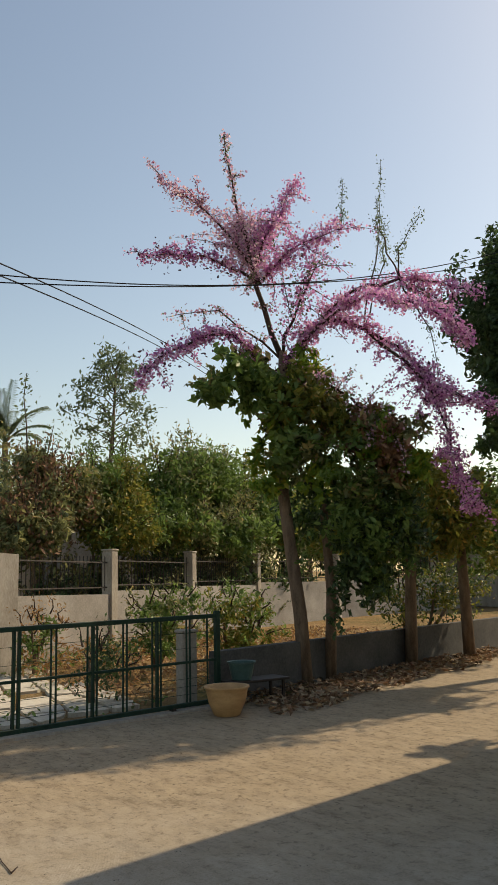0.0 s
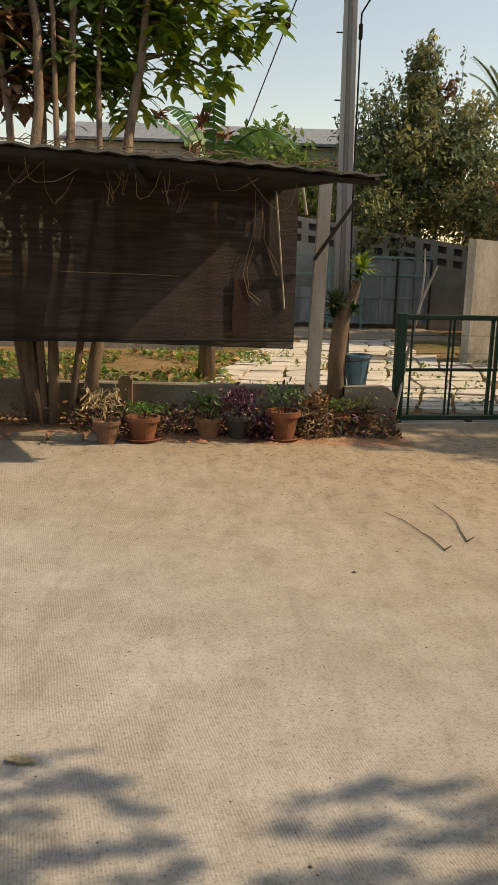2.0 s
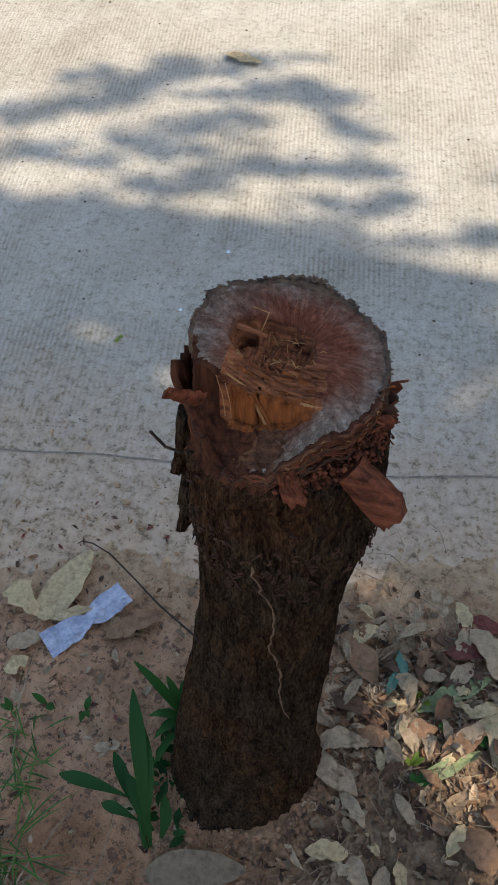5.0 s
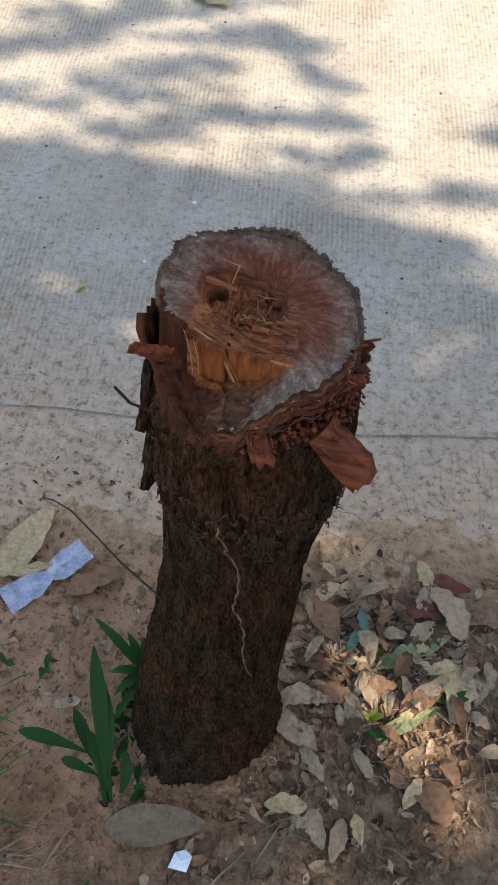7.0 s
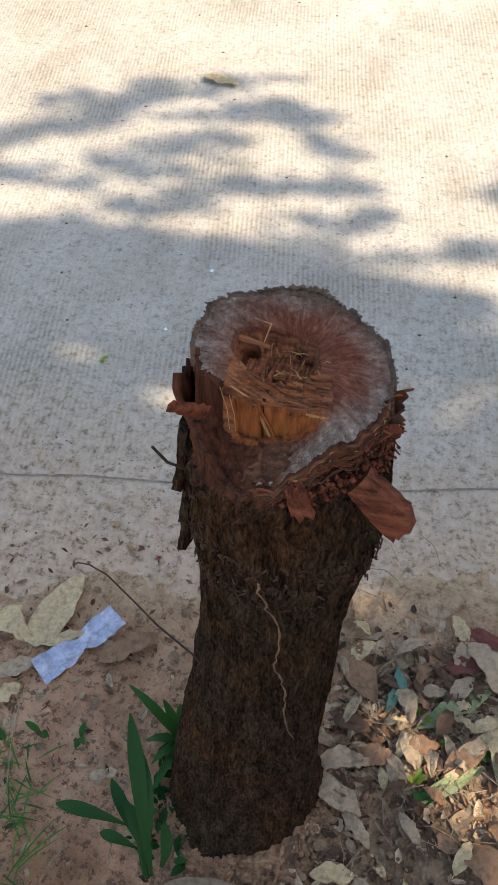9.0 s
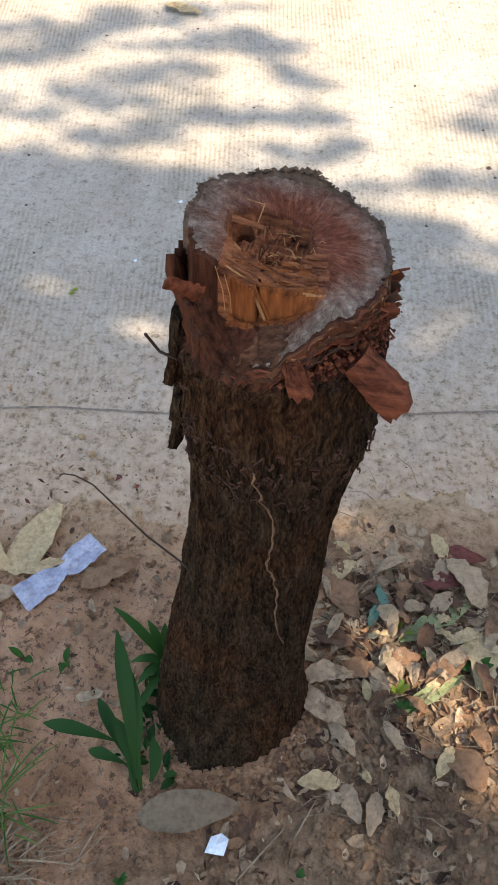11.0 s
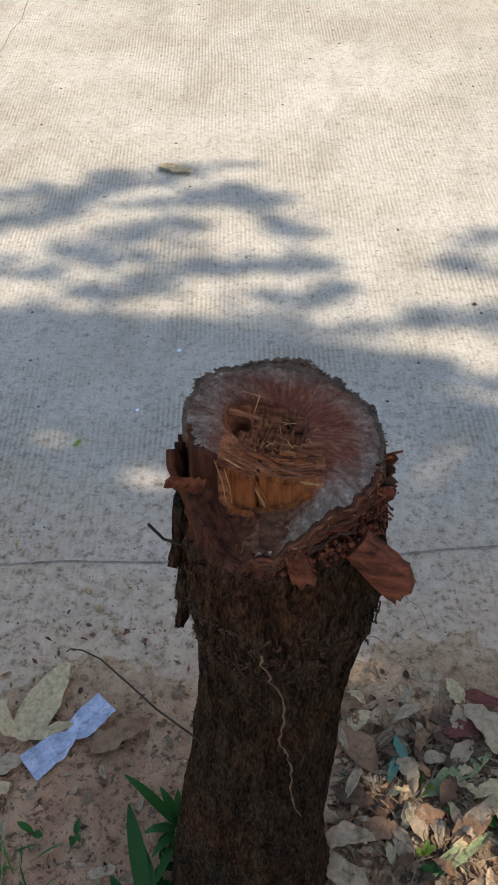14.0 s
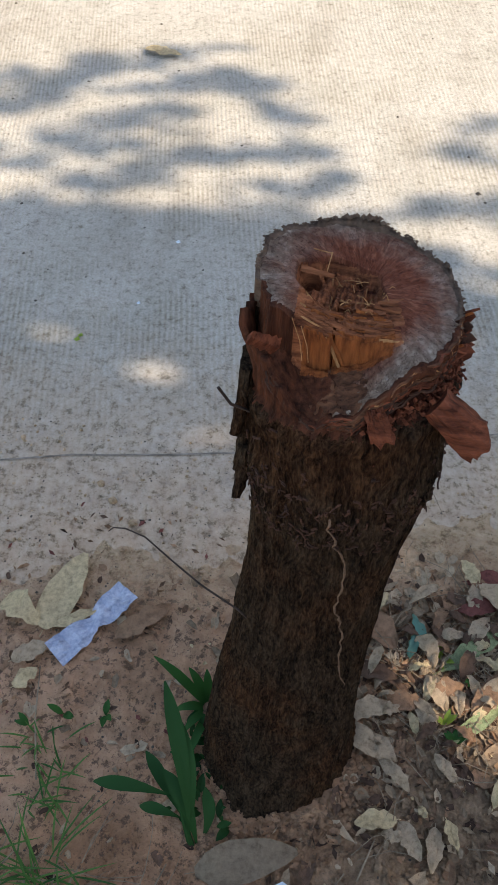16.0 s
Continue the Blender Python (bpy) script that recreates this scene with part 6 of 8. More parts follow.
# ---------- what stands beside and behind the viewer ----------
def build_near_house():
    h = thing("house", "plain rendered house beside the road that shades the concrete", "house", (6.9, -13.3, 0))
    part("wall", Geo().slab([(0.45, 0), (9, 0), (9, 19.0), (0.45, 17.6)], 0, 4.1), M_WALLW, h)
    part("roof", Geo().slab([(-0.15, -0.5), (9.6, -0.5), (9.6, 19.6), (-0.15, 17.9)], 4.1, 4.3), M_ROOF, h)
    gaps = [(0.240, 0.850, 0.085, 0.058), (0.375, 0.80, 0.10, 0.075), (0.45, 0.70, 0.075, 0.05), (-0.62, 0.78, 0.06, 0.035), (-0.46, 1.56, 0.045, 0.030), (-0.28, 1.40, 0.094, 0.048), (-0.53, 1.465, 0.10, 0.03),
            (0.24, 1.735, 0.06, 0.03), (0.41, 1.75, 0.10, 0.035), (0.38, 1.85, 0.10, 0.035), (0.43, 1.48, 0.038, 0.026), (0.7, 1.62, 0.14, 0.05)]
    t = tree("shade_tree", "leafy tree that shades the verge and the stump", (5.6, -0.6, 0),
             [([(5.6, -0.6, 0), (5.55, -0.5, 2.2), (5.1, -0.1, 3.5)], 0.14, 0.07), ([(5.4, -0.4, 2.7), (4.4, 0.9, 3.6), (3.9, 2.0, 3.95)], 0.05, 0.012), ([(5.4, -0.4, 2.9), (5.4, 1.0, 3.6), (5.1, 2.0, 3.9)], 0.05, 0.012), ([(5.3, -0.3, 3.0), (4.0, 0.0, 3.6), (3.3, 0.3, 3.8)], 0.045, 0.012)],
             M_TRUNK, [("crown", SHADE, 21000, 0.12, M_BUSH, 1.9), ("crown", EAVE, 500, 0.12, M_BUSH, 3.0), ("crown", [cast_by(x, y, 4.1, 0.24, 0.2, 0.2) for x, y in ((-0.84, 0.82), (-0.74, 0.84), (-0.94, 0.80), (-0.84, 0.70), (-0.7, 0.74), (-0.24, 0.87))], 1500, 0.12, M_BUSH, 1.9)],
             keep=lambda p: np.logical_and.reduce([crown_gap(p, *q) for q in gaps]))
    o = Vector(t.location)
    for lobe in (OUTER_TWIGS, INNER_TWIGS, SIDE_TWIGS):
        twigs, pts = Geo(), []
        for i, (x0, y0, x1, y1) in enumerate(lobe):
            z = 3.95 + 0.05 * (i % 4)
            a, b = Vector(cast_by(x0, y0, z, 0, 0)[:3]) - o, Vector(cast_by(x1, y1, z + 0.05, 0, 0)[:3]) - o
            twigs.tube([a, b], [0.006, 0.002], 4)
            q = along([a, b], int((16 + 210 * (b - a).length) * (0.4 + 0.9 * dice(i, len(lobe)))), 0.024)
            pts.append(q)
        part("twig", twigs, M_TWIG, t, kind="stuff")
        part("foliage", leaf_cloud("foliage", np.concatenate(pts), 0.062, 2.1), M_BUSH, t)


def crown_gap(p, x, y, rx, ry):
    """True for the points of a crown that leave a gap through which the sun reaches (x, y)."""
    gx = p[:, 0] - p[:, 2] * SUN.x / SUN.z - x
    gy = p[:, 1] - p[:, 2] * SUN.y / SUN.z - y
    return (gx / rx) ** 2 + (gy / ry) ** 2 > 1


def cast_by(xs, ys, z, rx, ry, rz=0.3):
    """A clump of crown whose shade falls at (xs, ys)."""
    return (xs + z * SUN.x / SUN.z, ys + z * SUN.y / SUN.z, z, rx, ry, rz)


RNG = np.random.default_rng(34)
SHADE = [cast_by(x, y, 3.75 + 0.12 * ((i * 7) % 4), 0.36, 0.27, 0.16) for i, (x, y) in enumerate((a * 0.38 - 1.2, c * 0.32 + 0.30) for a in range(7) for c in range(5))]
SHADE += [cast_by(x, 1.72, 3.9, 0.2, 0.12, 0.08) for x in (-1.0, -0.75, -0.5, -0.25, 0.0)]
EAVE = [cast_by(x, y, 4.9, r, r, 0.15) for x, y, r in ((1.62, 2.7, 0.25), (1.58, 3.1, 0.2), (1.68, 3.5, 0.16), (1.7, 3.9, 0.1), (1.5, 2.3, 0.25))]
OUTER_TWIGS = [(-0.85, 2.27, -0.70, 2.52), (-0.83, 2.22, -0.80, 2.39), (-0.75, 2.36, -0.60, 2.52), (-0.59, 2.46, -0.45, 2.59), (-0.61, 2.33, -0.40, 2.44), (-0.39, 2.46, -0.25, 2.43), (-0.36, 2.42, -0.23, 2.40), (-0.26, 2.35, -0.14, 2.29), (-1.02, 2.3, -0.9, 2.4), (-1.1, 2.1, -0.9, 2.25)]
INNER_TWIGS = [(-0.73, 2.10, -0.55, 2.24), (-0.55, 2.24, -0.42, 2.30), (-0.69, 2.06, -0.46, 2.16), (-0.17, 2.14, -0.06, 2.16), (-0.04, 2.05, 0.03, 2.07), (-0.46, 2.08, -0.18, 2.13), (-0.65, 1.94, -0.52, 1.97), (-0.83, 1.98, -0.75, 2.00), (-0.52, 1.99, -0.42, 2.02), (-0.78, 1.84, -0.62, 1.87), (-0.60, 1.83, -0.30, 1.87), (-0.30, 1.86, 0.11, 1.92), (-0.2, 1.99, -0.05, 2.0), (-1.05, 1.95, -0.85, 2.05)]
SIDE_TWIGS = [(0.43, 2.36, 0.62, 2.43), (0.39, 2.19, 0.58, 2.24), (0.32, 2.33, 0.37, 2.34), (0.27, 2.20, 0.32, 2.21), (0.42, 2.05, 0.58, 2.05), (0.19, 1.98, 0.24, 1.98), (0.33, 2.01, 0.36, 2.02), (0.39, 2.00, 0.50, 2.00), (0.18, 1.83, 0.30, 1.81), (0.6, 2.35, 0.9, 2.45), (0.6, 2.15, 1.0, 2.25), (0.6, 1.98, 1.1, 2.05), (0.1, 1.76, 0.3, 1.80), (0.75, 2.28, 1.1, 2.36)]
build_near_house()


def build_sapling():
    """A small palm whose fronds rise over the house's roof edge."""
    t = thing("palm_sapling", "slim young palm beside the house", "palm", (10.55, 5.48, 0))
    part("trunk", Geo().tube([(0, 0, 0), (0.02, 0, 2.0), (0, 0, 4.0)], [0.06, 0.045, 0.03], 8), M_TRUNK, t)
    for az, rise, ln in ((4.0, 0.7, 0.5), (2.9, 0.6, 0.6), (5.4, 0.7, 0.5), (0.4, 0.6, 0.55), (1.6, 0.9, 0.4)):
        g = Geo()
        palm_frond(g, (0, 0, 4.0), az, rise, ln, 7, 0.26)
        part("frond", g, M_DARKLEAF, t)


build_sapling()

# ---------- the stump ----------
RNG = np.random.default_rng(11)
S_BASE, S_TOP = Vector((0.09, 0.735, -0.03)), Vector((0.1085, 0.850, 0.815))
S_RAD = (0.106, 0.100, 0.095, 0.089, 0.082, 0.077, 0.0745, 0.079, 0.087, 0.086, 0.079)
S_OFF = (-0.019, -0.020, -0.018, -0.013, -0.007, -0.001, 0.0020, 0.0075, 0.010, 0.0085, 0.0015)


def stump_axis(s):
    c = S_BASE.lerp(S_TOP, s)
    o = float(np.interp(s * 10, range(11), S_OFF))
    return Vector((c.x + 0.95 * o, c.y + 0.3 * o, c.z)), float(np.interp(s * 10, range(11), S_RAD))


def ramp01(x, a, b):
    return min(max((x - a) / (b - a), 0.0), 1.0)


def chord_at(px):
    """Where the torn step runs across the cut: two broad split panels with a gap between."""
    gap = abs(px + 0.0115) < 0.0010
    off = -0.0020 if px < -0.0115 else 0.0016 if px < 0.0095 else 0.0006
    return -0.037 + off + 0.0012 * noise.noise(Vector((px * 110, 0, 2))) + (0.007 if gap else 0.0) + 0.15 * max(px - 0.02, 0)


def cut_height(px, py):
    """The felled top: a sawn face behind, split terraces, a torn step, and a lower cut that climbs to one side."""
    z = -0.02 * py - 0.15 * px - 0.010
    r2 = math.hypot(px + 0.004, py - 0.010)
    z -= 0.007 * (1 - ramp01(r2, 0.012, 0.060)) ** 1.5
    h = ((px + 0.012) / 0.034) ** 2 + ((py - 0.008) / 0.025) ** 2 + 0.5 * noise.noise(Vector((px * 60, py * 60, 3)))
    pit = ramp01(1.1 - h, 0.0, 0.35)
    z -= pit * (0.011 + 0.008 * noise.noise(Vector((px * 140, py * 30, 4))) + 0.004 * noise.noise(Vector((px * 380, py * 90, 9))) - 0.10 * px)
    hole = ((px + 0.036) / 0.008) ** 2 + ((py - 0.014) / 0.009) ** 2
    z -= 0.016 * ramp01(1.2 - hole, 0.0, 0.5)
    chord = chord_at(px)
    drop = 0.037 * (1 - ramp01(px, -0.018, 0.050))
    k = ramp01(chord - py, 0.0, 0.0022 + 0.5 * max(px - 0.02, 0))
    ter = ramp01(chord + 0.034 - py, 0.0, 0.034)
    run = ter * 5.2 + 0.9 * noise.noise(Vector((px * 42, py * 20, 1))) + 0.7 * (dice(math.floor(px / 0.013 + 2.0 * py / 0.03), 3) - 0.5) + 6.0 * (px + 0.01) * (ter > 0)
    lev = max(0, math.floor(run)) if ter > 0 else 0
    z -= (0.0036 * lev + 0.0012 * (run - lev) * (lev > 0)) * ramp01(drop, 0.0, 0.02) * ramp01(px, -0.052, -0.036)
    z -= drop * k
    z -= (0.65 - 0.57 * ramp01(px, -0.05, 0.025)) * k * max(-0.041 + 0.15 * max(px - 0.02, 0) - py, 0)
    q = Vector((px * 60, py * 60, 0))
    z += 0.0016 * noise.noise(q * 1.6) + 0.0010 * noise.noise(q * 5)
    if k > 0.9:
        z += 0.0011 * noise.noise(Vector((px * 40 + py * 30, py * 200, 6)))
    return z


def build_stump():
    st = thing("tree_stump", "fresh-cut dark-barked tree stump with splintered reddish heartwood", "tree stump", tuple(S_TOP.xy) + (0.0,))
    o = Vector((S_TOP.x, S_TOP.y, 0))
    na, ns = 400, 260
    g = Geo()

    def lip_z(a):
        dx, dy = math.cos(a), math.sin(a)
        return 0.736 + 0.014 * dx + 0.006 * noise.noise(Vector((dx * 5, dy * 5, 7))) + 0.005 * noise.noise(Vector((dx * 16, dy * 16, 1)))

    def is_front(a):
        return -2.95 < a < -0.12

    zs = []
    for j in range(ns + 1):
        s = j / ns
        for i in range(na):
            a = math.atan2(math.sin(2 * math.pi * i / na), math.cos(2 * math.pi * i / na))
            dx, dy = math.cos(a), math.sin(a)
            front = is_front(a)
            z = top = stump_axis(s)[0].z
            if s > 0.80:
                k = (s - 0.80) / 0.20
                c, r = stump_axis(0.96)
                top = S_TOP.z + cut_height(c.x - o.x + dx * r * 0.95, c.y - o.y + dy * r * 0.95)
                if not front:
                    top += 0.004 * noise.noise(Vector((dx * 7, dy * 7, 3))) + 0.0026 * noise.noise(Vector((dx * 15, dy * 15, 3))) * (0.5 + noise.noise(Vector((dx * 3, dy * 3, 9)))) + 0.002
                top += 0.007 * math.exp(-(((a - 1.6) / 0.28) ** 2))
                z = 0.646 + k * (top - 0.646)
            se = min((z + 0.03) / 0.845, 1.0)
            c, r = stump_axis(se)
            if dy > 0.2 and se > 0.9:
                r *= 1 - 0.05 * (se - 0.9) * 10 * dy
            v = Vector((dx * 2.2, dy * 2.2, se * 5))
            rr = r * (1 + 0.035 * noise.noise(v) + 0.022 * noise.noise(v * 2.3))
            tw = a + 0.5 * se + 0.10 * noise.noise(Vector((dx * 3, dy * 3, se * 14)))
            fx, fy = math.cos(tw), math.sin(tw)
            calm = 1 - 0.75 * ramp01(s, 0.86, 0.97) * (0 if front else 1)
            rr += 0.005 * math.exp(-(((a - 2.62) / 0.22) ** 2)) * ramp01(se, 0.6, 0.95) + 0.003 * math.exp(-(((a - 0.62) / 0.25) ** 2)) * ramp01(se, 0.6, 0.95)
            rr += 0.0024 * noise.noise(Vector((fx * 9, fy * 9, se * 4))) + calm * 0.0030 * noise.noise(Vector((fx * 24, fy * 24, se * 9))) + calm * 0.0016 * noise.noise(Vector((fx * 52, fy * 52, se * 22))) + calm * 0.0008 * noise.noise(Vector((fx * 90, fy * 90, se * 60)))
            low = max(0, 0.16 - se) / 0.16
            rr += 0.018 * low * max(0, math.sin(3 * a + 0.6)) ** 1.5 + 0.016 * low ** 3 * (1 + noise.noise(Vector((dx * 6, dy * 6, 4))))
            ring = math.exp(-(((se - 0.775 - 0.03 * noise.noise(Vector((dx * 3, dy * 3, 2)))) / 0.024) ** 2))
            rr += ring * (0.003 + 0.005 * noise.noise(Vector((dx * 22, dy * 22, se * 50))) + 0.003 * noise.noise(Vector((dx * 50, dy * 50, se * 110))))
            if front:
                lz = lip_z(a)
                rr += 0.006 * math.exp(-(((z - lz + 0.008) / 0.010) ** 2)) * (0.6 + 0.9 * noise.noise(Vector((dx * 14, dy * 14, z * 40))))
                if z > lz:
                    u, side = (top - z) / max(top - lz, 0.012), ramp01(a, -1.75, -1.05)
                    rr -= 0.005 * min(1, (z - lz) / 0.004) - 0.0014 * noise.noise(Vector((dx * 12, dy * 12, z * 320)))
                    rr += side * (0.008 * math.exp(-(((u - 0.10) / 0.16) ** 2)) - 0.016 * math.exp(-(((u - 0.62) / 0.26) ** 2)))
            zs.append(z)
            g.v.append((c.x + dx * rr - o.x, c.y + dy * rr - o.y, z))
    rim = g.v[-na:]
    for q in (0.95, 0.93):
        for x, y, z in rim:
            g.v.append((x * q, y * q, S_TOP.z + cut_height(x * q, y * q) - (0.0 if q > 0.94 else 0.006)))
    g.f = [(j * na + i, j * na + (i + 1) % na, (j + 1) * na + (i + 1) % na, (j + 1) * na + i) for j in range(ns + 2) for i in range(na)]
    trunk = part("trunk", g, M_BARK, st, "dark furrowed bark", True)
    trunk.data.materials.append(M_INNER)
    trunk.data.materials.append(M_RIM)
    for n, p in enumerate(trunk.data.polygons):
        a = 2 * math.pi * (n % na) / na
        a = math.atan2(math.sin(a), math.cos(a))
        if is_front(a) and (n >= ns * na or zs[n] > lip_z(a)):
            p.material_index = 1
        elif n >= (ns - 8) * na and not is_front(a):
            p.material_index = 2
    # sawn face
    f = Geo()
    nr = 110
    for j in range(nr + 1):
        q = j / nr
        for i in range(na):
            x, y = rim[i][0] * q * 0.96, rim[i][1] * q * 0.96
            f.v.append((x, y, S_TOP.z + cut_height(x, y) + (0.0006 if j < nr else -0.002)))
    f.f = [(j * na + i, j * na + (i + 1) % na, (j + 1) * na + (i + 1) % na, (j + 1) * na + i) for j in range(1, nr) for i in range(na)]
    f.f += [(0, na + i, na + (i + 1) % na) for i in range(na)]
    me = f.mesh("cut_face")
    me.materials.append(M_CUT)
    me.materials.append(M_FRESH)
    me.materials.append(M_INNER)
    me.materials.append(M_LEDGE)
    me.materials.append(M_TORN)
    for p in me.polygons:
        c = p.center
        near = chord_at(c.x) - c.y
        pit = ((c.x + 0.012) / 0.034) ** 2 + ((c.y - 0.008) / 0.025) ** 2 + 0.5 * noise.noise(Vector((c.x * 60, c.y * 60, 3)))
        if -0.004 < near < 0.010 and -0.034 < c.x < 0.034 and p.normal.z < 0.85:
            p.material_index = 1
        elif -0.036 < near < 0.006 and -0.042 < c.x < 0.036 + 0.01 * noise.noise(Vector((c.x * 90, c.y * 90, 8))) or pit < 1.0:
            p.material_index = 4
        elif near > -0.006 and c.x < -0.034 and p.normal.z < 0.85:
            p.material_index = 2
        elif near > 0.002 and c.x < -0.012 + 0.02 * noise.noise(Vector((c.x * 60, c.y * 60, 2))) + 0.012 * noise.noise(Vector((c.x * 220, c.y * 220, 2))):
            p.material_index = 2
        elif near > 0.003 and c.x < 0.012 + 0.03 * noise.noise(Vector((c.x * 50, c.y * 90, 4))) + 0.02 * noise.noise(Vector((c.x * 200, c.y * 260, 4))):
            p.material_index = 3
    ob = new("cut_face", me)
    ob.parent = st
    tagged(ob, "sawn face, grey at the edge and red-brown in the heart")

    def wedge(name, base, tip, w, th, mat, label="", rag=0.25, steps=7, frayed=True):
        """A torn chip: a thick ragged tongue from base to tip (world places)."""
        base, tip = Vector(base) - o, Vector(tip) - o
        d = tip - base
        side = d.cross(Vector((0.3, -0.8, 0.6))).normalized()
        nrm = side.cross(d).normalized()
        g = Geo()
        for i in range(steps + 1):
            s = i / steps
            m = base + d * s
            wl = w * (1 - 0.35 * s) * (1 + rag * RNG.uniform(-1, 1)) * 0.5
            wr = w * (1 - 0.35 * s) * (1 + rag * RNG.uniform(-1, 1)) * 0.5
            t = th * (1 - 0.6 * s)
            g.v += [m - side * wl, m - nrm * t * 0.2 + nrm * t * 0.5, m + side * wr, m + nrm * (-t * 0.5)]
        for i in range(steps):
            a = 4 * i
            g.f += [(a + k, a + (k + 1) % 4, a + 4 + (k + 1) % 4, a + 4 + k) for k in range(4)]
        g.f += [(3, 2, 1, 0), tuple(4 * steps + k for k in range(4))]
        if w > 0.012 and frayed:
            for i in range(9):
                u = RNG.uniform(-0.5, 0.5) * w * 0.6
                p = tip + side * u - d * 0.12
                g.tube([p, p + d * RNG.uniform(0.15, 0.35) + nrm * RNG.uniform(-0.3, 0.3) * th], [th * 0.28, 0.0004], 4)
        part(name, g, mat, st, label)

    def slab(name, base, tip, across, th, mat, label):
        """A torn block of wood: fibrous faces, ragged ends and an uneven thickness."""
        base, tip, across = Vector(base) - o, Vector(tip) - o, Vector(across)
        d = tip - base
        nrm = across.cross(d).normalized()
        if nrm.y > 0:
            nrm = -nrm
        n, m = 14, 16
        g = Geo()
        for face in (1, -1):
            for i in range(n + 1):
                for k in range(m + 1):
                    u, v = i / n, 2 * k / m - 1
                    seed = Vector((k * 0.9, face, base.x * 50))
                    end = 1 + 0.05 * noise.noise(seed) + 0.16 * noise.noise(Vector((k * 0.28, 4, base.x * 50))) - 0.12 * v * v * v * v
                    q = base + d * (u * end if u > 0.5 else u) + across * v * 0.5 * (1 + 0.12 * noise.noise(Vector((u * 4, face, v * 9))) - 0.25 * (1 - u))
                    t = th * 0.5 * (1 - 0.5 * abs(v) ** 3) * (1 - 0.35 * u) + 0.0016 * noise.noise(Vector((u * 2, v * 14, face * 3))) + 0.002 * noise.noise(Vector((u * 5, v * 4, face * 5)))
                    g.v.append(q + nrm * t * face - nrm * 0.006 * u * u)
        w = m + 1
        hh = (n + 1) * w
        for i in range(n):
            for k in range(m):
                q = i * w + k
                g.f += [(q, q + 1, q + w + 1, q + w), (hh + q, hh + q + w, hh + q + w + 1, hh + q + 1)]
        rimi = [k for k in range(w)] + [i * w + m for i in range(1, n + 1)] + [n * w + k for k in range(m - 1, -1, -1)] + [i * w for i in range(n - 1, 0, -1)]
        g.f += [(rimi[k], hh + rimi[k], hh + rimi[(k + 1) % len(rimi)], rimi[(k + 1) % len(rimi)]) for k in range(len(rimi))]
        part(name, g, mat, st, label)

    slab("bark_chip", (0.180, 0.790, 0.758), (0.223, 0.772, 0.724), (0.018, 0.010, 0.025), 0.030, M_CHIP, "red torn slab of wood hanging from the cut")
    slab("bark_chip", (0.134, 0.768, 0.766), (0.146, 0.752, 0.742), (0.018, 0.004, 0.006), 0.008, M_CHIP, "small torn chip of red wood")
    wedge("bark_flake", (0.056, 0.80, 0.785), (0.041, 0.772, 0.822), 0.015, 0.009, M_CHIP, "curled flake of bark", 0.2, 9, False)
    for i in range(30):
        a = RNG.uniform(-0.55, 0.15)
        p = (S_TOP.x + 0.080 * math.cos(a), S_TOP.y + 0.080 * math.sin(a), 0.770 + RNG.uniform(-0.03, 0.02))
        q = (p[0] + RNG.uniform(0.002, 0.018), p[1] + RNG.uniform(-0.012, 0.012), p[2] + RNG.uniform(-0.016, 0.020))
        wedge("splinter", p, q, RNG.uniform(0.0015, 0.0045), 0.0022, M_CHIP if i % 5 else M_FRESH, "", 0.6, 4)
    for i in range(9):
        a = -0.42 + 0.07 * i
        p = (S_TOP.x + 0.076 * math.cos(a), S_TOP.y + 0.076 * math.sin(a), 0.752 + 0.006 * (i % 4))
        q = (p[0] + RNG.uniform(0.012, 0.026), p[1] + RNG.uniform(-0.010, 0.008), p[2] + RNG.uniform(0.0, 0.030))
        wedge("bark_flake", p, q, RNG.uniform(0.009, 0.017), 0.006, M_CHIP if i % 2 else M_BARKRED, "", 0.35, 6, False)
    # torn bark standing at one side of the cut, twisted outwards at its top
    flap = Geo()
    nu, nv = 34, 18
    for face in (0, 1):
        for j in range(nv + 1):
            for i in range(nu + 1):
                u, v = i / nu, j / nv
                a = -3.02 + 1.12 * u
                c, r = stump_axis(0.95)
                tall = 0.078 * (1 - u) ** 0.8 * (1 + 0.22 * noise.noise(Vector((u * 9, 0, 4))) + 0.10 * noise.noise(Vector((u * 26, 0, 4)))) + 0.006
                z = 0.724 + 0.006 * math.cos(a) + tall * v
                rad = r * 0.985 + 0.002 - 0.006 * face + 0.010 * v * v * math.exp(-(((u - 0.22) / 0.14) ** 2)) + 0.0030 * noise.noise(Vector((u * 16, v * 3, 2))) + 0.0016 * noise.noise(Vector((u * 40, v * 6, 5)))
                flap.v.append((c.x + rad * math.cos(a) - o.x, c.y + rad * math.sin(a) - o.y, z))
    w = nu + 1
    h = w * (nv + 1)
    for j in range(nv):
        for i in range(nu):
            q = j * w + i
            flap.f += [(q, q + 1, q + w + 1, q + w), (h + q, h + q + w, h + q + w + 1, h + q + 1)]
    flap.f += [(nv * w + i, nv * w + i + 1, h + nv * w + i + 1, h + nv * w + i) for i in range(nu)] + [(j * w + w, j * w, h + j * w, h + j * w + w) for j in range(nv)]
    part("bark_flap", flap, M_INNER, st, "dark torn bark standing at the edge", True)
    bits = Geo()
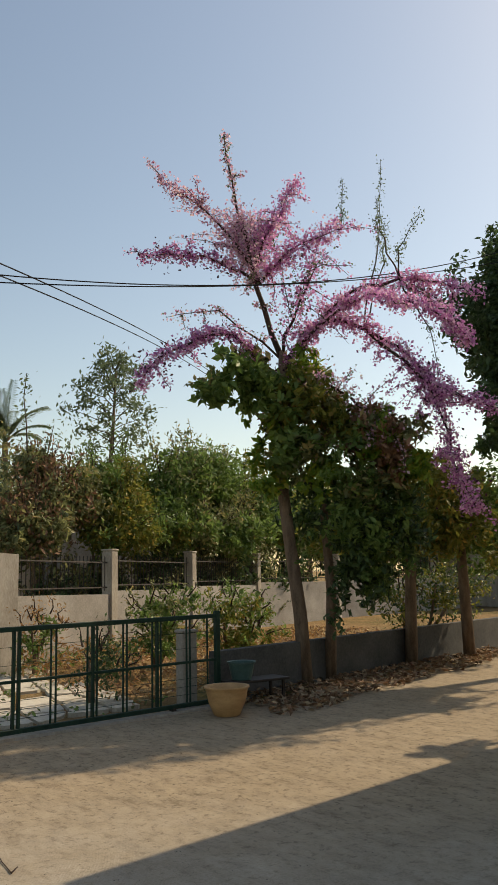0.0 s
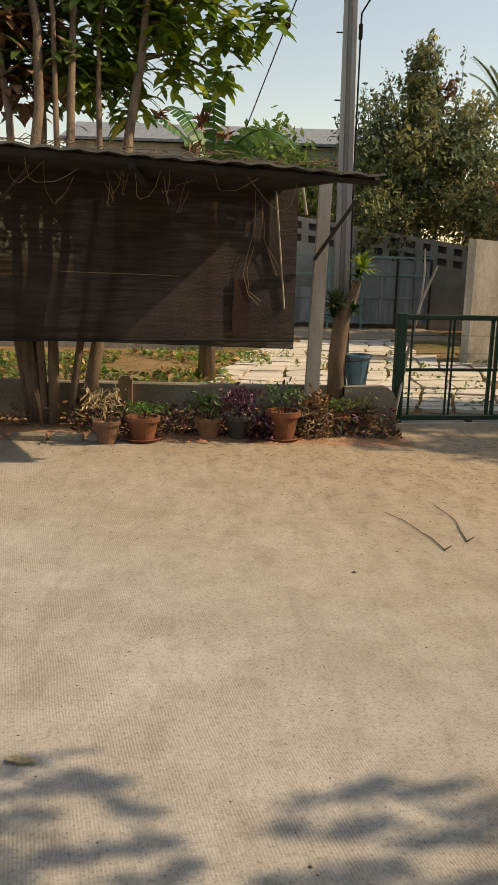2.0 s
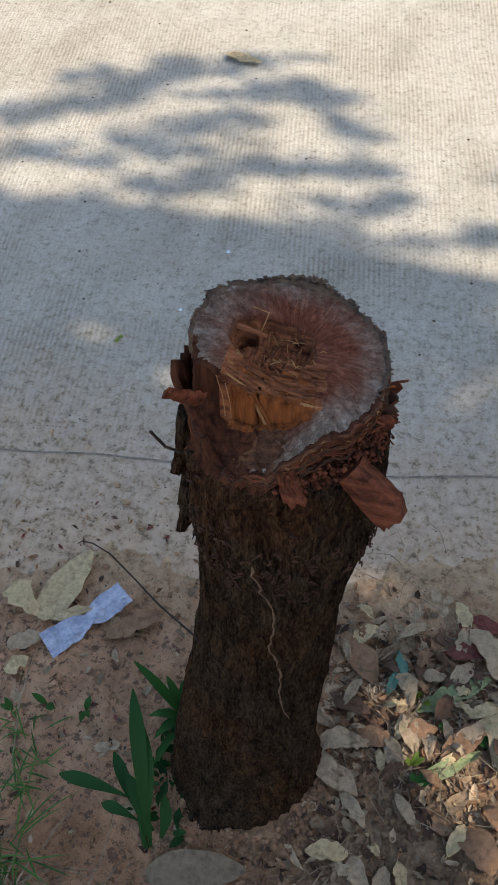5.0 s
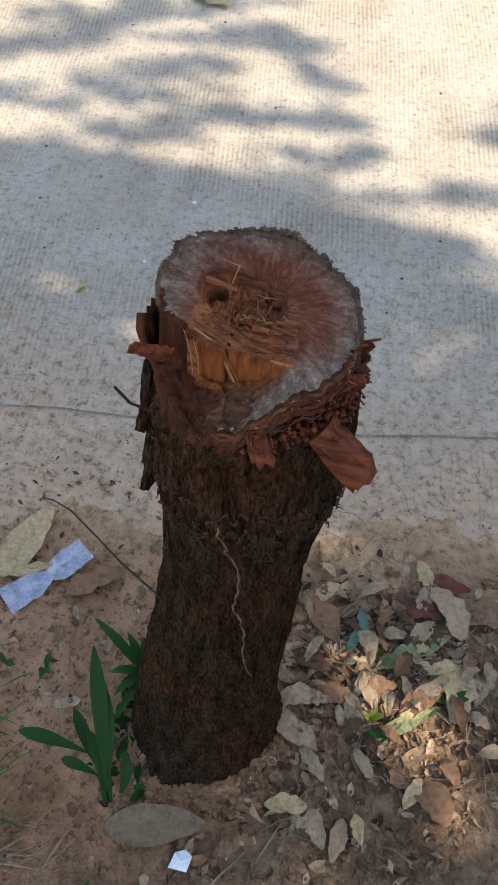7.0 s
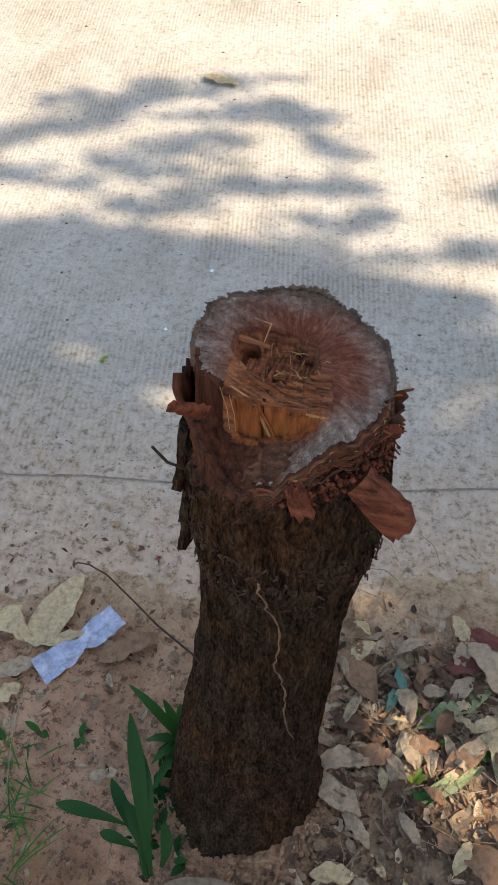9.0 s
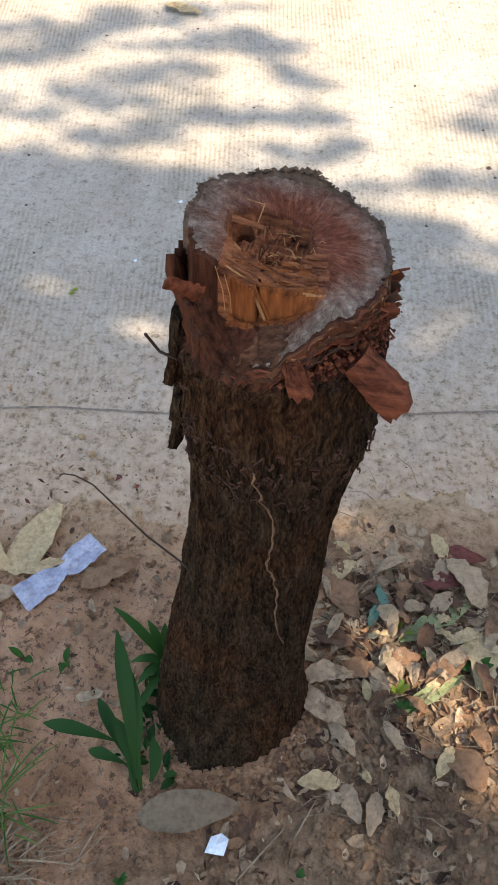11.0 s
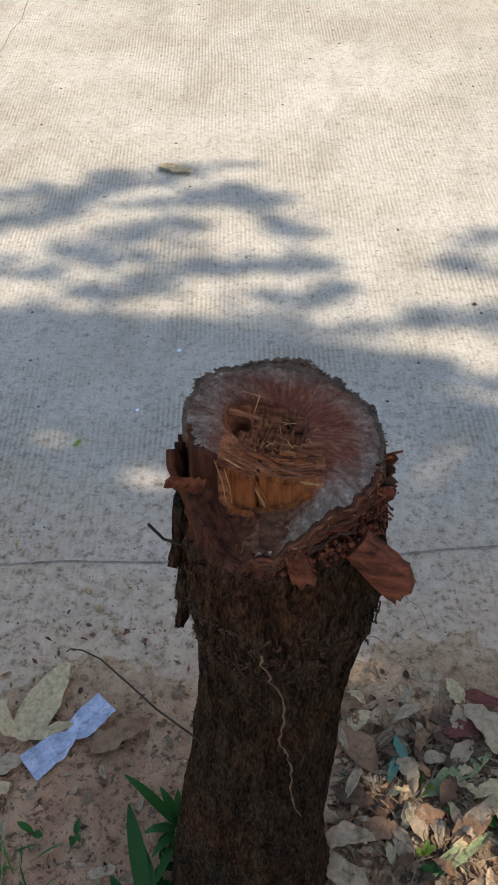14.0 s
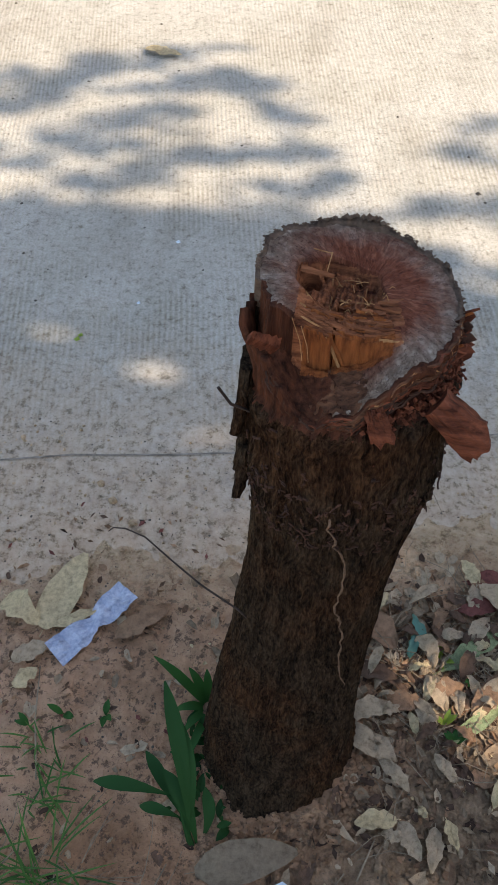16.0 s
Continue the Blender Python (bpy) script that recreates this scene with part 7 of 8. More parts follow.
    for i in range(200):
        a = RNG.uniform(-0.2, 3.3)
        n = int(a / (2 * math.pi) * na) % na
        x, y, z = rim[n]
        s = RNG.uniform(0.0006, 0.0018) * (1.8 if abs(a - 1.62) < 0.2 else 1)
        f = RNG.uniform(0.975, 1.01)
        bits.add([(x * f + s * p[0] * RNG.uniform(0.5, 1.6), y * f + s * p[1] * RNG.uniform(0.5, 1.6), z + 0.001 + s * p[2] * RNG.uniform(0.5, 1.5)) for p in ((1, 0, 0), (0, 1, 0), (-1, 0, 0), (0, -1, 0), (0, 0, 1), (0, 0, -1))], [(0, 1, 4), (1, 2, 4), (2, 3, 4), (3, 0, 4), (1, 0, 5), (2, 1, 5), (3, 2, 5), (0, 3, 5)])
    part("rim_crumb", bits, M_RIM, st, "bark crumbs along the rim", kind="stuff")
    # crumbled wood caught under the ledge
    crumb = Geo()
    for i in range(420):
        a = -1.5 + 1.5 * RNG.uniform() ** 0.6
        rad = 0.080 + RNG.normal() * 0.004
        zc = 0.735 + 0.020 * max(0, math.cos(a)) + RNG.normal() * 0.012
        c = Vector((stump_axis(0.9)[0].x + rad * math.cos(a), stump_axis(0.9)[0].y + rad * math.sin(a), zc)) - o
        s = RNG.uniform(0.0008, 0.0030)
        crumb.add([(c.x + s * x * RNG.uniform(0.5, 1.4), c.y + s * y * RNG.uniform(0.5, 1.4), c.z + s * z * RNG.uniform(0.5, 1.6)) for x, y, z in ((1, 0, 0), (0, 1, 0), (-1, 0, 0), (0, -1, 0), (0, 0, 1), (0, 0, -1))], [(0, 1, 4), (1, 2, 4), (2, 3, 4), (3, 0, 4), (1, 0, 5), (2, 1, 5), (3, 2, 5), (0, 3, 5)])
    part("wood_crumb", crumb, M_CHIP, st, "crumbled red wood", kind="stuff")
    # fibres torn along the edge of the lower cut
    for mat, count, lo, hi, deep in ((M_LEDGE, 60, -1.9, -0.25, 0.013), (M_FIBRE, 16, -1.5, -0.3, 0.008), (M_BARKRED, 50, -2.7, -0.3, 0.030), (M_CHIP, 30, -2.2, -0.4, 0.026)):
        strand = Geo()
        for i in range(count):
            a0 = RNG.uniform(lo, hi)
            span = RNG.uniform(0.08, 0.42)
            hgt = RNG.uniform(0.0, deep)
            pts, rad = [], []
            for k in range(7):
                a = a0 + span * k / 6
                n = int(round((a % (2 * math.pi)) / (2 * math.pi) * na)) % na
                x, y, z = rim[n]
                z = max(z - hgt, lip_z(a) - 0.004)
                f = 1.012 + 0.02 * noise.noise(Vector((a * 4, i, 0))) + (0.03 * RNG.uniform() if k in (0, 6) and i % 3 == 0 else 0)
                pts.append((x * f, y * f, z + 0.003 * noise.noise(Vector((a * 6, i * 3, 1)))))
                rad.append(0.0004 + 0.0009 * math.sin(math.pi * (k + 0.4) / 6.8) * (1.0 if mat is not M_FIBRE else 0.3))
            strand.tube(pts, rad, 4)
        part("torn_strand", strand, mat, st, "fibrous strands torn along the lower cut", kind="stuff")
    # loose dark bark strip on the flank
    for za, zb, dp in ((0.742, 0.665, 0.0), (0.70, 0.612, 0.006), (0.655, 0.588, -0.004)):
        ca, ra = stump_axis((za + 0.03) / 0.845)
        cb, rb = stump_axis((zb + 0.03) / 0.845)
        slab("bark_flake", (ca.x - ra * 0.97, ca.y - 0.012 + dp, za), (cb.x - rb * 1.0, cb.y - 0.014 + dp, zb), (0.006, 0.055, 0.004), 0.016, M_BARK, "loose strip of dark bark")
    # slats of fresh wood along the torn edge
    for i in range(64):
        x = -0.044 + 0.070 * RNG.uniform()
        y = chord_at(x) + RNG.uniform(0.000, 0.036)
        l = RNG.uniform(0.006, 0.020)
        z0, z1 = S_TOP.z + cut_height(x, y), S_TOP.z + cut_height(x + l, y - 0.1 * l)
        wedge("splinter", (o.x + x, o.y + y, z0 + 0.0006), (o.x + x + l, o.y + y - 0.1 * l, z1 + RNG.uniform(0.0, 0.003)), RNG.uniform(0.0014, 0.0042), 0.0016, M_FIBRE if i % 9 == 0 else M_FRESH if i % 4 == 0 else M_TORN, "", 0.5, 3)
    for a, b, w in (((-0.044, 0.012, 0.0), (-0.018, 0.010, -0.002), 0.005), ((-0.037, 0.032, 0.003), (-0.022, 0.029, 0.004), 0.0012), ((-0.022, 0.029, 0.004), (-0.024, 0.014, -0.002), 0.0012)):
        wedge("splinter", (o.x + a[0], o.y + a[1], S_TOP.z - 0.006 + a[2]), (o.x + b[0], o.y + b[1], S_TOP.z - 0.007 + b[2]), w, 0.003, M_TORN if w > 0.003 else M_FIBRE, "", 0.2, 4)
    fib = Geo()
    for i in range(20):
        a, q = RNG.uniform(0, 6.28), 0.030 * math.sqrt(RNG.uniform())
        x, y = q * math.cos(a), 0.004 + q * 0.7 * math.sin(a)
        z = S_TOP.z + cut_height(x, y) + 0.002
        l, b = RNG.uniform(0.004, 0.014), RNG.uniform(0, 6.28)
        fib.tube([(x, y, z), (x + l * 0.5 * math.cos(b), y + l * 0.5 * math.sin(b), z + RNG.uniform(0.002, 0.007)), (x + l * math.cos(b), y + l * math.sin(b), z + RNG.uniform(0, 0.004))], 0.0005, 3)
    for x, l in ((-0.043, 0.03), (-0.036, 0.024)):
        z = S_TOP.z + cut_height(x, -0.028)
        fib.tube([(x, -0.040, z), (x + l * 0.25, -0.048, z - l * 0.5), (x + l * 0.35, -0.054, z - l)], 0.0004, 4)
    part("wood_fibre", fib, M_FIBRE, st, "pale torn fibres", kind="stuff")
    # thin climbing root on the front
    vein = []
    for i in range(41):
        q = i / 4
        n = min(int(q), len(VEIN) - 2)
        p = Vector(VEIN[n]).lerp(Vector(VEIN[n + 1]), q - n)
        p.x += 0.0055 * noise.noise(Vector((0, 0, p.z * 75))) + 0.003 * noise.noise(Vector((0, 3, p.z * 190)))
        vein.append(p - o)
    part("root_vein", Geo().tube(vein, [0.0010 + 0.0004 * math.sin(i * 1.7) - 0.0005 * (i > 36) for i in range(41)], 6), M_ROOT, st, "thin pale root creeping down the bark", True)
    hair = Geo()
    for i in range(150):
        a = RNG.uniform(-2.9, -0.1)
        sc = 0.775 + 0.022 * RNG.normal() + (0.05 if i % 5 == 0 else 0)
        c, r = stump_axis(sc)
        p = Vector((c.x + r * 1.035 * math.cos(a), c.y + r * 1.035 * math.sin(a), c.z)) - o
        t = Vector((-math.sin(a), math.cos(a), 0))
        e = Vector((math.cos(a), math.sin(a), 0))
        pts = [p]
        for k in range(4):
            pts.append(pts[-1] + t * RNG.uniform(-0.005, 0.005) + Vector((0, 0, RNG.uniform(-0.006, 0.002))) + e * RNG.uniform(-0.002, 0.002))
        hair.tube(pts, [0.0013, 0.0011, 0.001, 0.0008, 0.0005], 4)
    part("rootlet", hair, M_BARKRED, st, "fuzzy rootlets on a knobbly ring", kind="stuff")
    tw = [(0.036, 0.750, 0.393), (0.024, 0.755, 0.401), (-0.02, 0.77, 0.416), (-0.053, 0.785, 0.430), (-0.085, 0.795, 0.459), (-0.108, 0.80, 0.462), (-0.122, 0.80, 0.460), (-0.129, 0.80, 0.450)]
    part("twig", Geo().tube([Vector(p) - o for p in tw], [0.0014, 0.0013, 0.0012, 0.0011, 0.001, 0.0009, 0.0008, 0.0006], 5), M_TWIG, st, "thin curved dead shoot", True)
    part("twig", Geo().tube([Vector((0.035, 0.80, 0.70)) - o, Vector((0.020, 0.79, 0.72)) - o, Vector((0.012, 0.785, 0.745)) - o], 0.0014, 5), M_TWIG, st)


VEIN = [(0.112, 0.738, 0.648), (0.117, 0.736, 0.618), (0.125, 0.735, 0.597), (0.133, 0.734, 0.567), (0.131, 0.731, 0.532), (0.127, 0.727, 0.498),
        (0.136, 0.728, 0.472), (0.140, 0.724, 0.432), (0.139, 0.719, 0.401), (0.144, 0.717, 0.364), (0.152, 0.717, 0.328)]
build_stump()


# ---------- litter on the verge ----------
RNG = np.random.default_rng(5)
def ground_z(x, y):
    return max(soil_height(x, y), 0.0)


def fallen_leaf(label, a, b, width, mat, curl=0.006, tilt=0.0, group="fallen leaves"):
    za, zb = ground_z(*a), ground_z(*b)
    o = Vector((*a, za))
    tip = Vector((*b, zb + 0.004)) - o
    g = Geo()
    n = 8
    side = tip.cross(Vector((0, 0, 1))).normalized()
    for i in range(n + 1):
        s = i / n
        w = width * 0.5 * math.sin(math.pi * min(max(s ** (0.75 + 0.35 * abs(noise.noise(Vector((a[0] * 60, a[1] * 60, 1))))), 0.03), 0.985)) ** 0.62
        m = tip * s + Vector((0, 0, 0.004 + curl * 4 * s * (1 - s)))
        for k in (-1, -0.5, 0, 0.5, 1):
            w2 = w * (1 + (0.15 if width > 0.052 else 0.55) * noise.noise(Vector((s * 7 + a[0] * 90, k * 2, a[1] * 40))))
            lift = abs(k) * w * (0.16 + 0.25 * noise.noise(Vector((s * 3 + a[0] * 50, k, 0)))) + tilt * k * w + (0.006 if width > 0.052 else 0.014) * abs(noise.noise(Vector((s * 5, k * 1.5, a[0] * 31))))
            g.v.append(m + side * k * w2 + Vector((0, 0, max(lift + 0.003 * noise.noise(Vector((s * 4, k * 2, a[0] * 70))), -0.003))))
    for i in range(n):
        for k in range(4):
            q = i * 5 + k
            g.f.append((q, q + 1, q + 6, q + 5))
    leaf = thing("dry_leaf", label, "leaf", tuple(o), group)
    blade = part("blade", g, mat, leaf, smooth=True)
    part("midrib", Geo().tube([Vector((0, 0, 0.005)) - tip * 0.1, Vector((0, 0, 0.006 + curl * 0.6)) + tip * 0.25, Vector((0, 0, 0.006 + curl)) + tip * 0.5, tip * 0.95 + Vector((0, 0, 0.006))], [0.0007, 0.0006, 0.0005, 0.0003], 4), mat, blade)
    return leaf


for lab, a, b, w, m, cu in (
    ("large tan dry leaf lying flat on the soil", (-0.316, 0.84), (-0.292, 0.985), 0.062, M_DRYTAN, 0.004),
    ("large grey dry leaf at the stump's foot", (-0.004, 0.545), (0.126, 0.592), 0.054, M_DRYOLD, 0.012),
    ("curled yellowish dry leaf", (-0.395, 0.885), (-0.325, 0.845), 0.05, M_DRYTAN, 0.02),
    ("grey dry leaf half buried in soil", (-0.345, 0.780), (-0.295, 0.815), 0.03, M_DRYGREY, 0.004),
    ("small pale dry leaf lying in the litter", (-0.330, 0.742), (-0.300, 0.772), 0.026, M_DRYTAN, 0.003),
    ("brown dry leaf beside the paper", (-0.20, 0.845), (-0.125, 0.91), 0.034, M_DRYBROWN, 0.006),
    ("narrow tan dry leaf under the paper", (-0.30, 0.845), (-0.235, 0.885), 0.02, M_DRYTAN, 0.004),
    ("orange-brown dry leaf behind the stump", (0.230, 0.905), (0.162, 0.968), 0.046, M_DRYBROWN, 0.004),
    ("dark red dry leaf on the soil's edge", (0.335, 1.038), (0.415, 1.05), 0.028, M_DRYRED, 0.008),
    ("dull red dry leaf lying in the litter", (0.322, 0.985), (0.390, 0.997), 0.026, M_DRYRED, 0.006),
    ("crumpled pale grey dry leaf", (0.420, 0.965), (0.352, 1.040), 0.045, M_DRYGREY, 0.02),
    ("pale green fallen leaf lying in the litter", (0.300, 0.880), (0.398, 0.963), 0.030, M_PALEGREEN, 0.003)):
    fallen_leaf(lab, a, b, w, m, cu)
for lab, a, b, w, m, cu in (
    ("green striped fallen leaf lying in the litter", (0.316, 0.772), (0.400, 0.848), 0.024, M_PALEGREEN, 0.004),
    ("curled brown leaf leaning on a stripe leaf", (0.350, 0.822), (0.400, 0.885), 0.036, M_DRYBROWN, 0.012),
    ("broad tan leaf lying in the litter", (0.428, 0.835), (0.424, 0.925), 0.046, M_DRYTAN, 0.008),
    ("bluish green narrow leaf lying in the litter", (0.280, 0.902), (0.252, 0.965), 0.016, M_TEALLEAF, 0.012),
    ("bluish green small leaf lying in the litter", (0.253, 0.892), (0.260, 0.932), 0.016, M_TEALLEAF, 0.008),
    ("grey brittle leaf beside the stump", (0.170, 0.785), (0.232, 0.812), 0.030, M_DRYGREY, 0.01),
    ("brown leaf in the litter", (0.218, 0.815), (0.282, 0.822), 0.032, M_DRYBROWN, 0.008),
    ("grey folded leaf in the litter", (0.168, 0.772), (0.222, 0.730), 0.032, M_DRYGREY, 0.008),
    ("grey oval leaf on the soil", (0.257, 0.656), (0.288, 0.612), 0.026, M_DRYGREY, 0.004),
    ("grey cracked leaf lying in the litter", (0.195, 0.762), (0.246, 0.732), 0.03, M_DRYGREY, 0.006),
    ("small grey leaf lying in the litter", (0.233, 0.636), (0.264, 0.634), 0.018, M_DRYGREY, 0.003),
    ("curled sunlit brown leaf", (0.395, 0.740), (0.446, 0.695), 0.045, M_DRYBROWN, 0.018),
    ("tan folded leaf lying in the litter", (0.382, 0.698), (0.397, 0.745), 0.02, M_DRYTAN, 0.012),
    ("small white petal lying in the litter", (0.281, 0.679), (0.294, 0.668), 0.012, M_DRYTAN, 0.001)):
    fallen_leaf(lab, a, b, w, m, cu)


for i in range(84):
    x, y, a, l = RNG.normal(0.31, 0.10), RNG.normal(0.870, 0.085), RNG.uniform(0, 6.28), RNG.uniform(0.026, 0.062)
    if math.hypot(x - 0.09, y - 0.735) > 0.125 and y < 1.04:
        fallen_leaf("dull brittle leaf lying among the litter", (x, y), (x + l * math.cos(a), y + l * math.sin(a)), l * RNG.uniform(0.30, 0.5), (M_DRYGREY, M_DRYDARK, M_DRYGREY, M_DRYBROWN, M_DRYGREY, M_DRYTAN)[i % 6], RNG.uniform(0.004, 0.018), RNG.uniform(-0.6, 0.6))


def ico_unit():
    """Corners and faces of a small round lump."""
    f = (1 + 5 ** 0.5) / 2
    v = [(-1, f, 0), (1, f, 0), (-1, -f, 0), (1, -f, 0), (0, -1, f), (0, 1, f), (0, -1, -f), (0, 1, -f), (f, 0, -1), (f, 0, 1), (-f, 0, -1), (-f, 0, 1)]
    fc = [(0, 11, 5), (0, 5, 1), (0, 1, 7), (0, 7, 10), (0, 10, 11), (1, 5, 9), (5, 11, 4), (11, 10, 2), (10, 7, 6), (7, 1, 8), (3, 9, 4), (3, 4, 2), (3, 2, 6), (3, 6, 8), (3, 8, 9), (4, 9, 5), (2, 4, 11), (6, 2, 10), (8, 6, 7), (9, 8, 1)]
    return [(x / 1.9, y / 1.9, z / 1.9) for x, y, z in v], fc


def build_litter():
    # small bits, thickest beside and behind the stump
    pts = []
    while len(pts) < 2000:
        x, y = RNG.uniform(-0.75, 1.3), RNG.uniform(0.25, 1.08)
        dens = 0.045 + 0.95 * math.exp(-(((x - 0.30) / 0.15) ** 2) - (((y - 0.88) / 0.13) ** 2)) + 0.03 * (x > 0.12) * (y < 0.8) + 0.35 * math.exp(-(((x - 0.20) / 0.05) ** 2) - (((y - 0.72) / 0.1) ** 2))
        if math.hypot(x - 0.09, y - 0.735) > 0.1 and y < 1.05 + 0.2 * (x - 0.1) and RNG.uniform() < dens:
            pts.append((x, y))

    def shard(g, x, y, z, size):
        """A broken, bent piece of dry leaf."""
        n = int(RNG.integers(5, 9))
        a0, st, tilt = RNG.uniform(0, 6.28), RNG.uniform(0.3, 0.75), RNG.uniform(-0.25, 0.25)
        cu = RNG.uniform(0, 6.28)
        vs = []
        for ringr in (1.0, 0.55):
            for i in range(n):
                a = 2 * math.pi * i / n
                q = size * 0.5 * ringr * (RNG.uniform(0.6, 1.25) if ringr == 1.0 else 1.0)
                u, w = q * math.cos(a), q * st * math.sin(a)
                px, py = u * math.cos(a0) - w * math.sin(a0), u * math.sin(a0) + w * math.cos(a0)
                vs.append((x + px, y + py, z + abs(px * tilt) + 0.22 * abs(w) * RNG.uniform(0.4, 1.1) + 0.0015 + 0.09 * size * abs(math.sin(a + cu)) * ringr * ringr))
        vs.append((x, y, z + 0.001))
        g.add(vs, [(i, (i + 1) % n, n + (i + 1) % n, n + i) for i in range(n)] + [(n + i, n + (i + 1) % n, 2 * n) for i in range(n)])

    for mat, name, lab, lo, hi, size in ((M_DRYGREY, "grey_leaf_litter", "scattered bits of grey dry leaf on soil", 0, 900, 0.026), (M_DRYBROWN, "brown_leaf_litter", "scattered bits of brown dry leaf on soil", 900, 1450, 0.026), (M_DRYTAN, "straw_litter", "scattered pale leaf crumbs on soil", 1450, 1600, 0.009), (M_DRYDARK, "dark_leaf_litter", "scattered rotting bits of dark leaf", 1600, 2000, 0.028)):
        g = Geo()
        for x, y in pts[lo:hi]:
            shard(g, x, y, ground_z(x, y), size * RNG.uniform(0.4, 1.0) * (1.7 if RNG.uniform() < 0.12 else 1))
        solid(name, g, mat, lab, "leaf litter", kind="stuff")
    g = Geo()
    ico, icf = ico_unit()
    for i in range(6200):
        if i % 4:
            x, y = RNG.normal(0.34, 0.22), RNG.normal(0.56, 0.13)
        else:
            x, y = RNG.uniform(-1.0, 1.4), RNG.uniform(0.25, 1.25)
        if math.hypot(x - 0.09, y - 0.735) < 0.1 or y > 1.3:
            continue
        z = ground_z(x, y)
        r = RNG.uniform(0.0010, 0.0036) * (2.4 if RNG.uniform() < 0.08 else 1)
        sx, sy, sz = RNG.uniform(0.7, 1.4), RNG.uniform(0.7, 1.4), RNG.uniform(0.5, 0.9)
        g.add([(x + r * sx * p[0] * (1 + w), y + r * sy * p[1] * (1 + w), z + r * 0.3 + r * sz * p[2] * (1 + w)) for p, w in zip(ico, RNG.uniform(-0.3, 0.3, 12))], icf)
    specks = Geo()
    for i in range(1500):
        x, y = RNG.uniform(-0.7, 0.6), RNG.uniform(0.3, 1.25)
        if math.hypot(x - 0.09, y - 0.735) < 0.1:
            continue
        z, r = ground_z(x, y), RNG.uniform(0.0006, 0.0016)
        sx, sy = RNG.uniform(0.6, 1.8), RNG.uniform(0.6, 1.8)
        specks.add([(x + r * sx * p[0], y + r * sy * p[1], z + r * 0.2 + r * 0.5 * p[2]) for p in ico], icf)
    solid("dark_specks", specks, M_CRACK, "dark crumbs of bark and rotten leaf on the verge", "grit", kind="stuff")
    ring = Geo()
    for i in range(520):
        a, q = RNG.uniform(0, 6.28), 0.092 + abs(RNG.normal()) * 0.022
        x, y = 0.088 + q * math.cos(a), 0.728 + q * math.sin(a)
        z, r = ground_z(x, y), RNG.uniform(0.002, 0.006)
        ring.add([(x + r * p[0] * (1 + w), y + r * p[1] * (1 + w), z + r * 0.4 + r * 0.7 * p[2] * (1 + w)) for p, w in zip(ico, RNG.uniform(-0.35, 0.35, 12))], icf)
    solid("foot_clods", ring, M_SOIL, "loose clods heaped round the stump's foot", "soil", kind="stuff")
    solid("soil_crumbs", g, M_SOIL, "small clods and grit on the verge", "grit", kind="stuff")
    g = Geo()
    for i in range(150):
        x, y = RNG.normal(0.29, 0.11), RNG.normal(0.87, 0.12)
        if math.hypot(x - 0.09, y - 0.735) < 0.11:
            continue
        a, l, z = RNG.uniform(0, 6.28), RNG.uniform(0.03, 0.1), ground_z(x, y) + 0.006
        g.tube([(x, y, z), (x + l * 0.5 * math.cos(a), y + l * 0.5 * math.sin(a), z + 0.008), (x + l * math.cos(a + 0.2), y + l * math.sin(a + 0.2), z)], 0.0007, 4)
    solid("dead_stalks", g, M_STALK, "thin dead stalks in the leaf litter", "stalk", kind="stuff")


build_litter()


def build_scraps():
    p = thing("paper_scrap", "crumpled bluish paper wrapper lying on the soil", "paper", (-0.239, 0.858, ground_z(-0.239, 0.858) + 0.004))
    for nm, a, b, w in (("sheet", (0.0, 0.0), (0.040, 0.066), 0.046), ("sheet", (0.004, 0.006), (-0.044, -0.060), 0.046)):
        g = Geo()
        d = Vector((b[0] - a[0], b[1] - a[1], 0))
        s = d.cross(Vector((0, 0, 1))).normalized() * w / 2
        n = 9
        for i in range(n + 1):
            for k in range(n + 1):
                q = Vector((*a, 0)) + d * (i / n) + s * (2 * k / n - 1) * (0.45 + 0.55 * min(1, i / 3.5))
                z = 0.006 + 0.007 * noise.noise(q * 55) + 0.007 * abs(noise.noise(q * 110)) + 0.003 * noise.noise(q * 260)
                g.v.append((q.x, q.y, z + 0.006 * (i / n) * (k / n)))
        g.f = [(i * (n + 1) + k, i * (n + 1) + k + 1, (i + 1) * (n + 1) + k + 1, (i + 1) * (n + 1) + k) for i in range(n) for k in range(n)]
        part(nm, g, M_PAPER, p)
    f = thing("foil_scrap", "small pale blue torn wrapper", "litter", (0.110, 0.538, ground_z(0.110, 0.538) + 0.003))
    part("piece", Geo().add([(-0.014, -0.012, 0.0), (0.012, -0.010, 0.003), (0.014, 0.010, 0.012), (0.002, 0.016, 0.004), (-0.010, 0.008, 0.008), (0, 0, 0.010)], [(0, 1, 5), (1, 2, 5), (2, 3, 5), (3, 4, 5), (4, 0, 5)]), M_FOIL, f)


build_scraps()


